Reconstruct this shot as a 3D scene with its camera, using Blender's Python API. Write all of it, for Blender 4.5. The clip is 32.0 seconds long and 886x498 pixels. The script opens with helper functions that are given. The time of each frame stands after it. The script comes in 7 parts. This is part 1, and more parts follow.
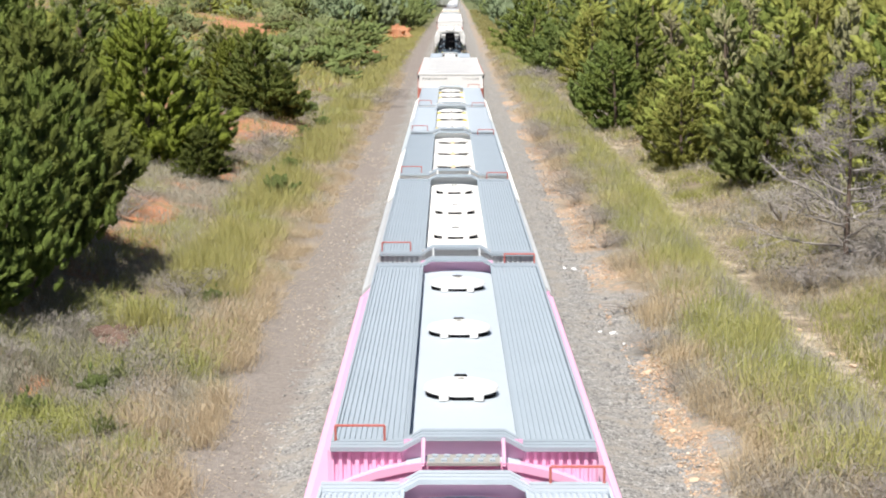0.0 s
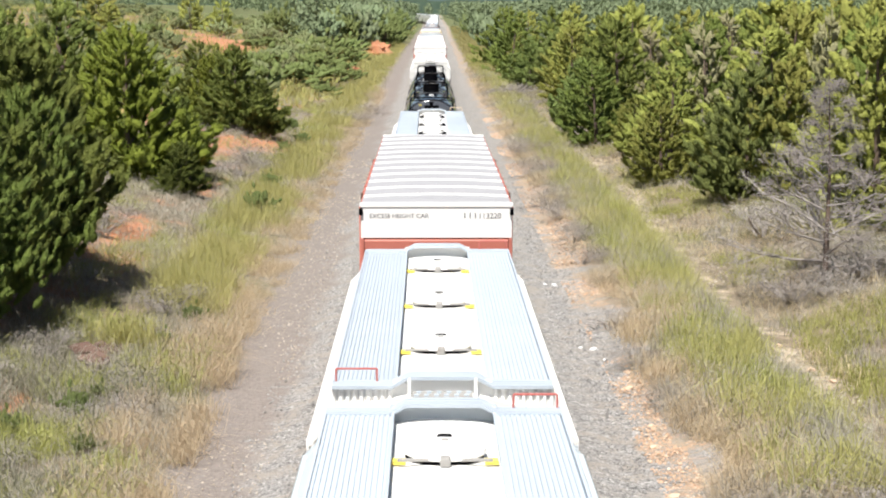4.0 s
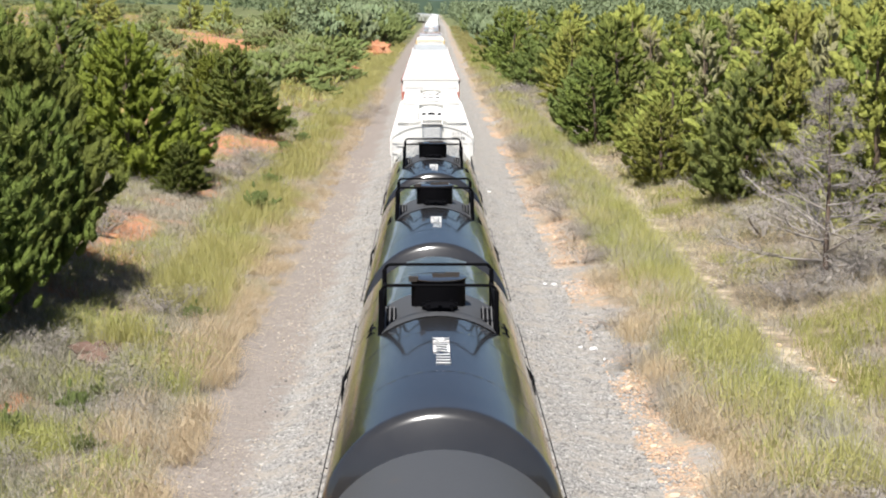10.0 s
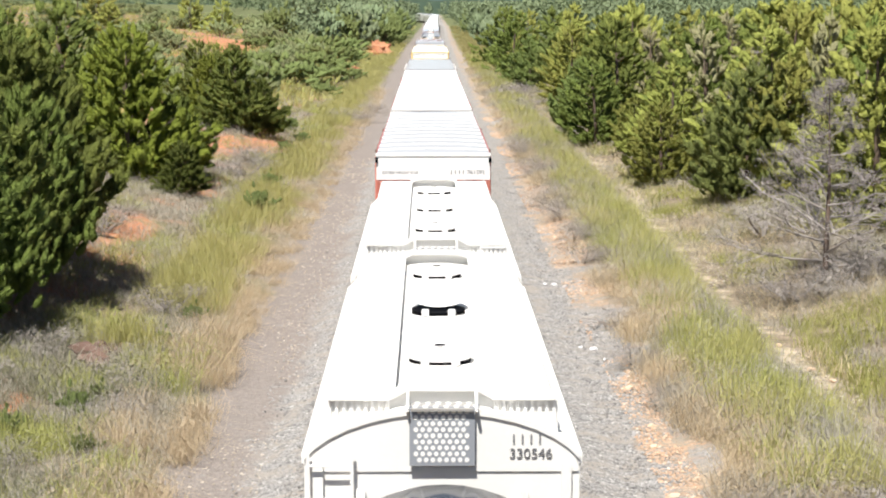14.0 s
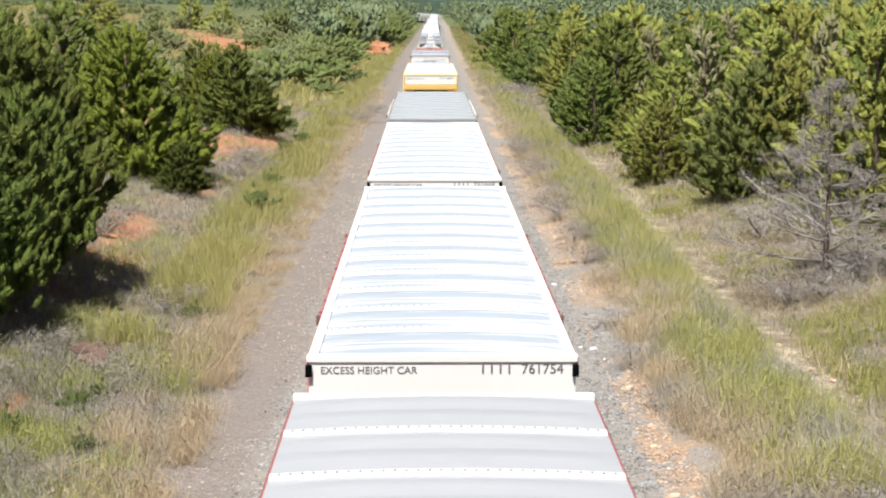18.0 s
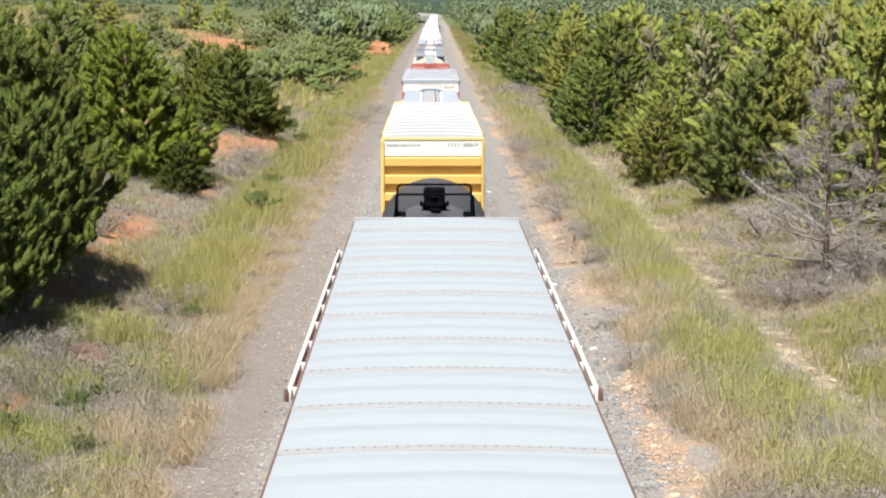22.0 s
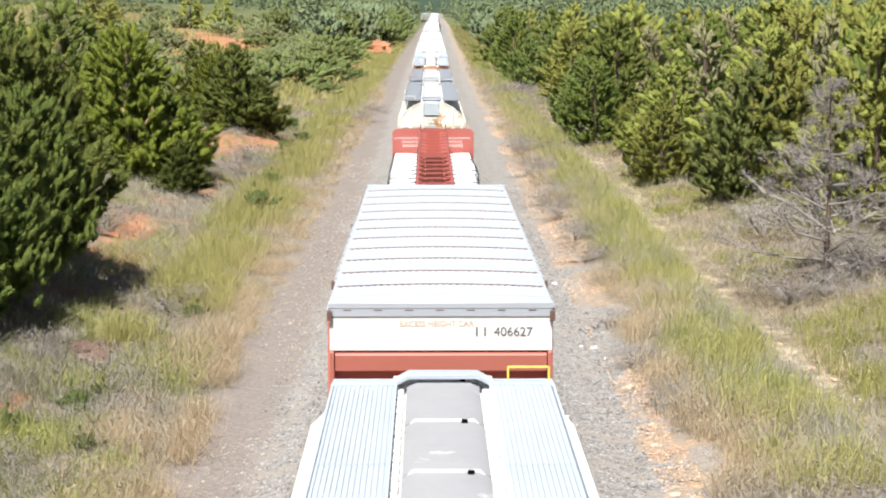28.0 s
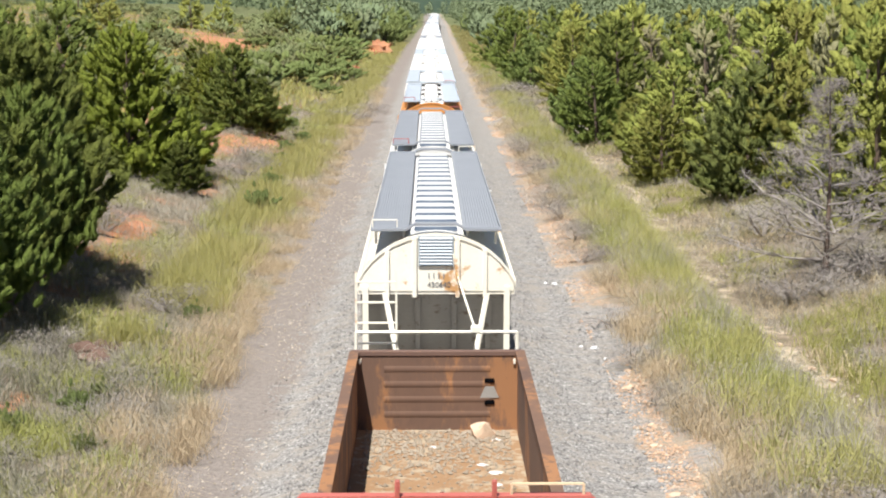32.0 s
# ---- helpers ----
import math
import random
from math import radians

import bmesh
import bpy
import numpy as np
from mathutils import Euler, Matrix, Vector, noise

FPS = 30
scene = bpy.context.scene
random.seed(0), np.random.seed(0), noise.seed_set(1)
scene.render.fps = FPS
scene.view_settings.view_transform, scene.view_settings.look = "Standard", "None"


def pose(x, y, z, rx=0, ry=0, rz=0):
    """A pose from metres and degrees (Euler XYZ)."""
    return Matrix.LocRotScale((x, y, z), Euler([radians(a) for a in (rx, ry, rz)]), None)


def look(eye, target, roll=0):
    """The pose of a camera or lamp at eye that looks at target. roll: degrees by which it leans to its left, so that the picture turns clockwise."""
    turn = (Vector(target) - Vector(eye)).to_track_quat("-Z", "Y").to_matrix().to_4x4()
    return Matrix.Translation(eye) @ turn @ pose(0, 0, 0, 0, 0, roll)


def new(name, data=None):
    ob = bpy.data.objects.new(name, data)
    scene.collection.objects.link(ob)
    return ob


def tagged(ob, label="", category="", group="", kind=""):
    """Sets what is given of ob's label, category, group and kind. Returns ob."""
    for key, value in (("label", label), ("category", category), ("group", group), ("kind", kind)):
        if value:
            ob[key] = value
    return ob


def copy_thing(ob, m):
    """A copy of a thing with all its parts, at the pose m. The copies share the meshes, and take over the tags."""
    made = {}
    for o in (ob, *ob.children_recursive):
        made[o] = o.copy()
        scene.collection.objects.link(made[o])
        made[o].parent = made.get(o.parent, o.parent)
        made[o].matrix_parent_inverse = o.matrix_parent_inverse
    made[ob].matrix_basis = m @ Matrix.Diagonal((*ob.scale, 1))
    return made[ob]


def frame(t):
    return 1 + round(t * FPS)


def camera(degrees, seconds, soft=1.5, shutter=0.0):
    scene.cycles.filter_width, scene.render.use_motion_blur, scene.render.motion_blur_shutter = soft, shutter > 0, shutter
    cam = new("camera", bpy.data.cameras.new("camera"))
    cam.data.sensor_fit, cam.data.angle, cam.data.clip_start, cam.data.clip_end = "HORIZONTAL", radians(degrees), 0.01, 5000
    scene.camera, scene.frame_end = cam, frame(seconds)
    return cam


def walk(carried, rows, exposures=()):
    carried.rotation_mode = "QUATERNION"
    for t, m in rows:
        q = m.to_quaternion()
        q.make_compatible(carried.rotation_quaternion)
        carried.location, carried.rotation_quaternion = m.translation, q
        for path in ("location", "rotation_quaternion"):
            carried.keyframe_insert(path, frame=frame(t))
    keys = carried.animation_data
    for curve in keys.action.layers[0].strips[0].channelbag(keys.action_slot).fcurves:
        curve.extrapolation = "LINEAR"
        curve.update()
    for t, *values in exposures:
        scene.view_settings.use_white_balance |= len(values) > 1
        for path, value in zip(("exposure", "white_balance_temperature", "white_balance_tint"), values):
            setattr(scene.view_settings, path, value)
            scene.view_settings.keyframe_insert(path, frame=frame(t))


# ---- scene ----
# The camera stands on a bridge over the line; it settles in the first two seconds, then rests.
F_PX, EYE = 2980.0, (-0.17, 0.0, 9.15)
TILT, TURN = -8.27, -0.557
cam = camera(29.5, 32.0, soft=2.0)
SHIFTS = ((0, 35, -28), (0.3, 35, -10), (0.5, 35, 1.5), (0.8, 33, 18), (1.0, 31, 28), (1.2, 30, 40), (1.4, 26, 42),
          (1.5, 22, 40), (1.6, 11, 25), (1.7, -2, 3), (1.8, -1, -3), (2.0, 0, -2), (2.5, 0, 3), (3.0, 0, 1.5), (3.5, 0, 1),
          (5.5, 0, 0), (9.0, 0, 0), (22.0, 0, 0), (22.5, 1.2, -1.4), (30.0, 1.2, -1.4), (32.0, 1.0, -1.2))


def aim(right, down):
    k = math.degrees(1 / F_PX)
    return pose(*EYE, 90 + TILT + down * k, 0, TURN + right * k)


walk(cam, [(t, aim(a, b)) for t, a, b in SHIFTS], exposures=((0, 0.54), (1, 0.65), (8, 0.67), (10.2, 0.74), (14, 0.72), (17, 0.52), (21, 0.58), (23.5, 0.64), (25, 0.73), (29, 0.71), (32, 0.62)))

# ---- light: a high late-summer sun behind the camera, a little to its left
SUN = Vector((-0.15, -0.45, 0.88)).normalized()
world = bpy.data.worlds.new("sky")
scene.world = world
world.use_nodes = True
wn = world.node_tree.nodes
sky = wn.new("ShaderNodeTexSky")
sky.sky_type, sky.sun_disc = "NISHITA", False
sky.sun_elevation, sky.sun_rotation = math.asin(SUN.z), math.atan2(SUN.x, SUN.y)
sky.altitude = 500
sky.air_density, sky.dust_density, sky.ozone_density = 0.9, 2.0, 3.5
wn["Background"].inputs["Strength"].default_value = 0.05
world.node_tree.links.new(sky.outputs[0], wn["Background"].inputs["Color"])
sun = new("sun", bpy.data.lights.new("sun", "SUN"))
sun.data.energy, sun.data.angle, sun.data.color = 5.2, radians(0.55), (1.0, 0.965, 0.91)
sun.matrix_world = look(SUN * 60, (0, 0, 0))


# ---- materials
def mat(name, c1, c2=None, rough=0.6, metal=0.0, big=0.6, fine=25.0, bump=0.08, spot=None, spot_at=0.62, spot_scale=3.0,
        vary=0.0, stretch=(1, 1, 1), coat=0.0, shine=0.5):
    """A surface with broad tone changes, fine grain and relief, and stains or wear of a second colour."""
    m = bpy.data.materials.new(name)
    m.use_nodes = True
    n, ln = m.node_tree.nodes, m.node_tree.links
    b = n["Principled BSDF"]
    tc, mp = n.new("ShaderNodeTexCoord"), n.new("ShaderNodeMapping")
    mp.inputs["Scale"].default_value = stretch
    ln.new(tc.outputs["Object"], mp.inputs["Vector"])

    def noise_of(scale, detail=5.0, rough_=0.6):
        k = n.new("ShaderNodeTexNoise")
        k.inputs["Scale"].default_value, k.inputs["Detail"].default_value, k.inputs["Roughness"].default_value = scale, detail, rough_
        ln.new(mp.outputs[0], k.inputs["Vector"])
        return k.outputs["Fac"]

    def mixed(fac, a, c):
        x = n.new("ShaderNodeMix")
        x.data_type = "RGBA"
        ln.new(fac, x.inputs["Factor"])
        for s, v in ((x.inputs["A"], a), (x.inputs["B"], c)):
            if isinstance(v, tuple):
                s.default_value = (*v, 1)
            else:
                ln.new(v, s)
        return x.outputs["Result"]

    def steps(src, lo, hi):
        r = n.new("ShaderNodeMapRange")
        r.inputs["From Min"].default_value, r.inputs["From Max"].default_value = lo, hi
        ln.new(src, r.inputs["Value"])
        return r.outputs["Result"]

    c2 = c2 or tuple(v * 0.82 for v in c1)
    col = mixed(steps(noise_of(big), 0.3, 0.7), c1, c2)
    g = noise_of(fine, 3.0)
    col = mixed(steps(g, 0.25, 0.75), col, mixed(noise_of(fine * 0.4), c2, c1))
    if spot:
        col = mixed(steps(noise_of(spot_scale, 8.0, 0.7), spot_at, spot_at + 0.07), col, spot)
    if vary:
        oi, hs = n.new("ShaderNodeObjectInfo"), n.new("ShaderNodeHueSaturation")
        ln.new(oi.outputs["Random"], (r := n.new("ShaderNodeMapRange")).inputs["Value"])
        r.inputs["To Min"].default_value, r.inputs["To Max"].default_value = 1 - vary, 1 + vary
        ln.new(r.outputs[0], hs.inputs["Value"])
        ln.new(col, hs.inputs["Color"])
        col = hs.outputs[0]
    ln.new(col, b.inputs["Base Color"])
    ln.new(steps(g, -1.5, 2.5), (rr := n.new("ShaderNodeMapRange")).inputs["Value"])
    rr.inputs["To Min"].default_value, rr.inputs["To Max"].default_value = max(rough - 0.1, 0.03), min(rough + 0.1, 1)
    ln.new(rr.outputs[0], b.inputs["Roughness"])
    b.inputs["Metallic"].default_value = metal
    b.inputs["Coat Weight"].default_value = coat
    b.inputs["Specular IOR Level"].default_value = shine
    if bump:
        bp = n.new("ShaderNodeBump")
        bp.inputs["Strength"].default_value, bp.inputs["Distance"].default_value = bump, 0.02
        ln.new(g, bp.inputs["Height"])
        ln.new(bp.outputs[0], b.inputs["Normal"])
    return m


def leafy(name, c1, c2, c3, through_light=0.25, relief=0.0):
    """Foliage: every leaf its own tone between three greens, partly lit through."""
    m = bpy.data.materials.new(name)
    m.use_nodes = True
    n, ln = m.node_tree.nodes, m.node_tree.links
    b = n["Principled BSDF"]
    geo, oi, ramp = n.new("ShaderNodeNewGeometry"), n.new("ShaderNodeObjectInfo"), n.new("ShaderNodeValToRGB")
    e = ramp.color_ramp.elements
    e[0].color, e[1].color = (*c1, 1), (*c3, 1)
    e.new(0.55).color = (*c2, 1)
    pos, nz, ad = n.new("ShaderNodeTexCoord"), n.new("ShaderNodeTexNoise"), n.new("ShaderNodeMix")
    nz.inputs["Scale"].default_value, nz.inputs["Detail"].default_value = 1.5, 3.0
    ln.new(pos.outputs["Object"], nz.inputs["Vector"])
    ad.inputs["Factor"].default_value = 0.8
    ln.new(geo.outputs["Random Per Island"], ad.inputs["A"])
    ln.new(nz.outputs["Fac"], ad.inputs["B"])
    ln.new(ad.outputs["Result"], ramp.inputs[0])
    hs = n.new("ShaderNodeHueSaturation")
    mr = n.new("ShaderNodeMapRange")
    mr.inputs["To Min"].default_value, mr.inputs["To Max"].default_value = 0.84, 1.14
    ln.new(oi.outputs["Random"], mr.inputs["Value"])
    ln.new(mr.outputs[0], hs.inputs["Value"])
    mh = n.new("ShaderNodeMapRange")
    mh.inputs["To Min"].default_value, mh.inputs["To Max"].default_value = 0.485, 0.51
    ln.new(oi.outputs["Random"], mh.inputs["Value"])
    ln.new(mh.outputs[0], hs.inputs["Hue"])
    ln.new(ramp.outputs[0], hs.inputs["Color"])
    ln.new(hs.outputs[0], b.inputs["Base Color"])
    b.inputs["Roughness"].default_value = 0.7
    b.inputs["Specular IOR Level"].default_value = 0.25
    fine, bp = n.new("ShaderNodeTexNoise"), n.new("ShaderNodeBump")
    fine.inputs["Scale"].default_value, fine.inputs["Detail"].default_value = 12.0, 5.0
    ln.new(pos.outputs["Object"], fine.inputs["Vector"])
    bp.inputs["Strength"].default_value, bp.inputs["Distance"].default_value = relief, 0.3
    ln.new(fine.outputs["Fac"], bp.inputs["Height"])
    if relief:
        ln.new(bp.outputs[0], b.inputs["Normal"])
    tr, mx = n.new("ShaderNodeBsdfTranslucent"), n.new("ShaderNodeMixShader")
    ln.new(hs.outputs[0], tr.inputs[0])
    mx.inputs[0].default_value = through_light
    ln.new(b.outputs[0], mx.inputs[1])
    ln.new(tr.outputs[0], mx.inputs[2])
    ln.new(mx.outputs[0], n["Material Output"].inputs[0])
    return m


RUST = (0.20, 0.075, 0.03)
M = dict(
    white=mat("white_paint", (0.80, 0.79, 0.76), (0.72, 0.71, 0.68), 0.5, spot=(0.42, 0.36, 0.29), spot_at=0.70, big=0.4),
    white_clean=mat("white_panel_paint", (0.84, 0.83, 0.80), (0.78, 0.77, 0.74), 0.5, bump=0.03),
    roof_light=mat("light_grey_roof_coating", (0.385, 0.38, 0.385), (0.32, 0.318, 0.325), 0.5, stretch=(0.25, 1, 1), big=1.2),
    roof_white=mat("white_roof_coating", (0.40, 0.41, 0.425), (0.36, 0.37, 0.385), 0.5, stretch=(0.25, 1, 1), big=1.2),
    roof_pink=mat("faded_roof_sheet", (0.41, 0.42, 0.435), (0.35, 0.36, 0.375), 0.5, stretch=(0.3, 1, 1), big=1.5, spot=(0.46, 0.34, 0.33), spot_at=0.70),
    roof_streak=mat("roof_sheet_with_peeling_white_coating", (0.345, 0.395, 0.445), (0.39, 0.43, 0.475), 0.5, 0.05, stretch=(0.035, 1, 1), big=1.3, spot=(0.66, 0.67, 0.68), spot_at=0.485, spot_scale=4.2),
    chord_red=mat("faded_red_chord_paint", (0.38, 0.14, 0.13), (0.31, 0.105, 0.10), 0.6),
    roof_pale=mat("pale_roof_sheet", (0.415, 0.455, 0.475), (0.355, 0.39, 0.41), 0.5, 0.05, stretch=(0.3, 1, 1), big=1.3),
    roof_silver=mat("silver_roof_sheet", (0.49, 0.52, 0.56), (0.43, 0.46, 0.50), 0.5, 0.1, stretch=(0.3, 1, 1), big=1.2, spot=(0.28, 0.18, 0.12), spot_at=0.73),
    deck_grey=mat("galvanised_walkway", (0.37, 0.425, 0.475), (0.33, 0.38, 0.425), 0.5, 0.1, big=0.8, vary=0.06),
    deck_pale=mat("pale_walkway", (0.50, 0.555, 0.61), (0.44, 0.49, 0.54), 0.5, 0.1, big=0.8, vary=0.06),
    deck_dark=mat("weathered_grey_walkway", (0.33, 0.35, 0.38), (0.28, 0.30, 0.33), 0.55, 0.2, big=0.8),
    pink=mat("pink_paint", (0.80, 0.45, 0.62), (0.74, 0.40, 0.56), 0.45, spot=(0.4, 0.25, 0.2), spot_at=0.74),
    blue_body=mat("pale_blue_grey_paint", (0.50, 0.545, 0.57), (0.45, 0.49, 0.515), 0.5, spot=(0.3, 0.2, 0.14), spot_at=0.73),
    grey_body=mat("light_grey_paint", (0.48, 0.49, 0.50), (0.42, 0.43, 0.44), 0.5, spot=(0.3, 0.2, 0.14), spot_at=0.71),
    cream=mat("cream_paint", (0.82, 0.80, 0.73), (0.79, 0.73, 0.58), 0.55, spot=(0.52, 0.29, 0.12), spot_at=0.57, spot_scale=1.3),
    # dirty grey; also the painted shade of hopper ends and small hatch rings
    hopper_dark=mat("dirty_grey_and_shade", (0.34, 0.33, 0.31), (0.26, 0.25, 0.23), 0.7, spot=(0.16, 0.12, 0.09), spot_at=0.58, big=1.2),
    orange_rust=mat("orange_rusted_paint", (0.66, 0.30, 0.08), (0.55, 0.22, 0.06), 0.7, spot=(0.75, 0.60, 0.38), spot_at=0.58, spot_scale=1.2),
    red=mat("red_oxide_paint", (0.46, 0.15, 0.11), (0.40, 0.125, 0.09), 0.55, spot=(0.22, 0.09, 0.06), spot_at=0.70),
    red_bright=mat("faded_red_paint", (0.48, 0.14, 0.115), (0.42, 0.115, 0.09), 0.5, spot=(0.30, 0.12, 0.09), spot_at=0.72),
    yellow=mat("yellow_paint", (0.78, 0.53, 0.16), (0.72, 0.47, 0.13), 0.5, spot=(0.36, 0.22, 0.08), spot_at=0.73),
    lid_yellow=mat("yellow_marking_paint", (0.85, 0.70, 0.12), None, 0.5),
    beam_red=mat("weathered_red_beam_paint", (0.38, 0.105, 0.08), (0.33, 0.085, 0.065), 0.6, spot=(0.33, 0.22, 0.17), spot_at=0.66, spot_scale=2.2),
    dirt_floor=mat("orange_tan_dirt", (0.33, 0.205, 0.11), (0.24, 0.14, 0.07), 0.95, big=0.7, spot=(0.37, 0.30, 0.21), spot_at=0.50, spot_scale=2.5, bump=0.4),
    tank_gloss=mat("gloss_black_paint", (0.014, 0.014, 0.016), (0.034, 0.033, 0.032), 0.2, bump=0.004, big=0.5, coat=0.6, shine=0.8),
    tank_plate=mat("greyed_platform_plate", (0.105, 0.105, 0.108), (0.08, 0.08, 0.083), 0.6, spot=(0.05, 0.049, 0.049), spot_at=0.62, spot_scale=5.0),
    tank_matte=mat("dull_black_paint", (0.060, 0.061, 0.064), (0.050, 0.051, 0.054), 0.52, bump=0.05, spot=(0.075, 0.065, 0.058), spot_at=0.62),
    black=mat("black_steel", (0.004, 0.004, 0.005), None, 0.6, bump=0.0, shine=0.03),
    steel=mat("dark_steel", (0.07, 0.062, 0.055), (0.05, 0.04, 0.035), 0.6, 0.5, spot=RUST, spot_at=0.6),
    rust_wall=mat("mottled_rusted_wall", (0.20, 0.112, 0.07), (0.085, 0.054, 0.044), 0.85, big=0.9, fine=9.0, spot=(0.30, 0.145, 0.065), spot_at=0.50, spot_scale=1.1, bump=0.25, stretch=(1, 1, 0.4)),
    pale_yellow=mat("faded_yellow_paint", (0.76, 0.64, 0.28), (0.70, 0.56, 0.20), 0.6),
    rust_dark=mat("dark_rusted_steel", (0.17, 0.10, 0.075), (0.12, 0.072, 0.056), 0.85, spot=(0.26, 0.13, 0.07), spot_at=0.62, bump=0.2),
    tarp=mat("grey_hatch_cover", (0.34, 0.34, 0.35), (0.28, 0.28, 0.29), 0.7, big=1.4, spot=(0.56, 0.55, 0.53), spot_at=0.62, spot_scale=1.5),
    hatch_blue=mat("blue_grey_hatch_steel", (0.12, 0.16, 0.22), (0.09, 0.12, 0.17), 0.5, 0.2),
    wrap=mat("white_lumber_wrap", (0.86, 0.86, 0.86), (0.80, 0.80, 0.81), 0.35, big=2.0, bump=0.35, fine=6.0),
    wrap_blue=mat("blue_wrap_print", (0.04, 0.16, 0.55), None, 0.4),
    lumber=mat("sawn_lumber", (0.55, 0.40, 0.22), (0.48, 0.33, 0.17), 0.8),
    letter_soft=mat("worn_black_marking", (0.22, 0.22, 0.23), None, 0.6, bump=0),
    letter=mat("black_lettering", (0.14, 0.14, 0.145), None, 0.6, bump=0),
    letter_white=mat("white_lettering", (0.82, 0.81, 0.78), None, 0.6, bump=0),
    letter_faint=mat("worn_orange_lettering", (0.72, 0.55, 0.36), None, 0.6, bump=0),
    letter_brown=mat("brown_lettering", (0.36, 0.24, 0.06), None, 0.6, bump=0),
    rail=mat("rail_steel", (0.25, 0.20, 0.17), (0.18, 0.12, 0.09), 0.45, 0.7),
    sleeper=mat("weathered_tie", (0.17, 0.14, 0.115), (0.11, 0.09, 0.075), 0.9, bump=0.3),
    bark=mat("juniper_bark", (0.17, 0.12, 0.09), (0.10, 0.07, 0.055), 0.9, bump=0.5, stretch=(1, 1, 0.2)),
    dead=mat("grey_dead_wood", (0.40, 0.365, 0.335), (0.27, 0.24, 0.22), 0.9, bump=0.4, stretch=(1, 1, 0.3)),
    stone=mat("ballast_stone", (0.42, 0.39, 0.37), (0.30, 0.28, 0.265), 0.9, bump=0.3),
    rubble=mat("rubble_debris", (0.38, 0.33, 0.26), (0.20, 0.155, 0.11), 0.9, bump=0.3),
    pale_rock=mat("pale_tan_rock", (0.62, 0.50, 0.38), (0.54, 0.36, 0.24), 0.9, bump=0.3),
    red_earth=mat("bare_red_earth", (0.47, 0.195, 0.095), (0.36, 0.19, 0.105), 0.95, big=0.6, spot=(0.36, 0.25, 0.15), spot_at=0.58, spot_scale=1.0, bump=0.4),
    concrete=mat("weathered_concrete", (0.34, 0.33, 0.31), (0.26, 0.25, 0.235), 0.9, spot=(0.17, 0.16, 0.15), spot_at=0.62, spot_scale=0.8, bump=0.2),
    litter=mat("white_litter", (0.82, 0.82, 0.82), None, 0.5),
    leaf_a=leafy("juniper_foliage", (0.090, 0.128, 0.028), (0.215, 0.27, 0.058), (0.385, 0.44, 0.098), 0.22, 1.0),
    leaf_m=leafy("olive_tinged_juniper_foliage", (0.11, 0.15, 0.02), (0.26, 0.31, 0.043), (0.45, 0.50, 0.082), 0.22, 1.0),
    leaf_g=leafy("cool_green_juniper_foliage", (0.135, 0.185, 0.050), (0.27, 0.335, 0.095), (0.42, 0.48, 0.15), 0.22, 1.0),
    leaf_b=leafy("olive_juniper_foliage", (0.215, 0.24, 0.055), (0.395, 0.42, 0.098), (0.57, 0.585, 0.155), 0.22, 1.0),
    leaf_c=leafy("shrub_foliage", (0.13, 0.175, 0.055), (0.21, 0.26, 0.085), (0.30, 0.345, 0.12), 0.25, 0.8),
    leaf_d=leafy("pale_shrub_foliage", (0.20, 0.235, 0.105), (0.265, 0.30, 0.135), (0.335, 0.365, 0.175), 0.25, 0.8),
    leaf_far=leafy("distant_foliage", (0.14, 0.185, 0.10), (0.20, 0.25, 0.135), (0.27, 0.32, 0.175), 0.25),
    grass=leafy("green_grass", (0.24, 0.26, 0.07), (0.37, 0.375, 0.125), (0.53, 0.51, 0.24), 0.35),
    grass_tall=leafy("tall_yellow_green_grass", (0.28, 0.27, 0.09), (0.43, 0.40, 0.16), (0.60, 0.54, 0.28), 0.35),
    straw=leafy("dry_straw_grass", (0.41, 0.325, 0.20), (0.57, 0.47, 0.31), (0.74, 0.65, 0.47), 0.3),
    weed=leafy("grey_dry_weeds", (0.26, 0.235, 0.19), (0.40, 0.37, 0.305), (0.55, 0.51, 0.43), 0.25),
    weed_dark=leafy("grey_green_weeds", (0.13, 0.135, 0.085), (0.24, 0.24, 0.16), (0.38, 0.365, 0.27), 0.25),
    twig_grey=leafy("grey_dead_twigs", (0.235, 0.21, 0.19), (0.32, 0.29, 0.265), (0.43, 0.39, 0.36), 0.15),
    brown_leaf=leafy("browned_juniper_foliage", (0.17, 0.16, 0.08), (0.30, 0.28, 0.15), (0.44, 0.415, 0.24), 0.15, 0.7),
)


# ---- the plan: the line runs away along y, bending very gently; z = 0 is the top of the rails
BEND = 6.5e-6


def track_x(y):
    if y <= 0:
        return 0.0
    return BEND * min(y, 760) ** 2 + (2 * BEND * 760 * (y - 760) - (y - 760) ** 2 / 1500 if y > 760 else 0)


def smooth(a, b, x):
    u = min(max((x - a) / (b - a), 0.0), 1.0)
    return u * u * (3 - 2 * u)


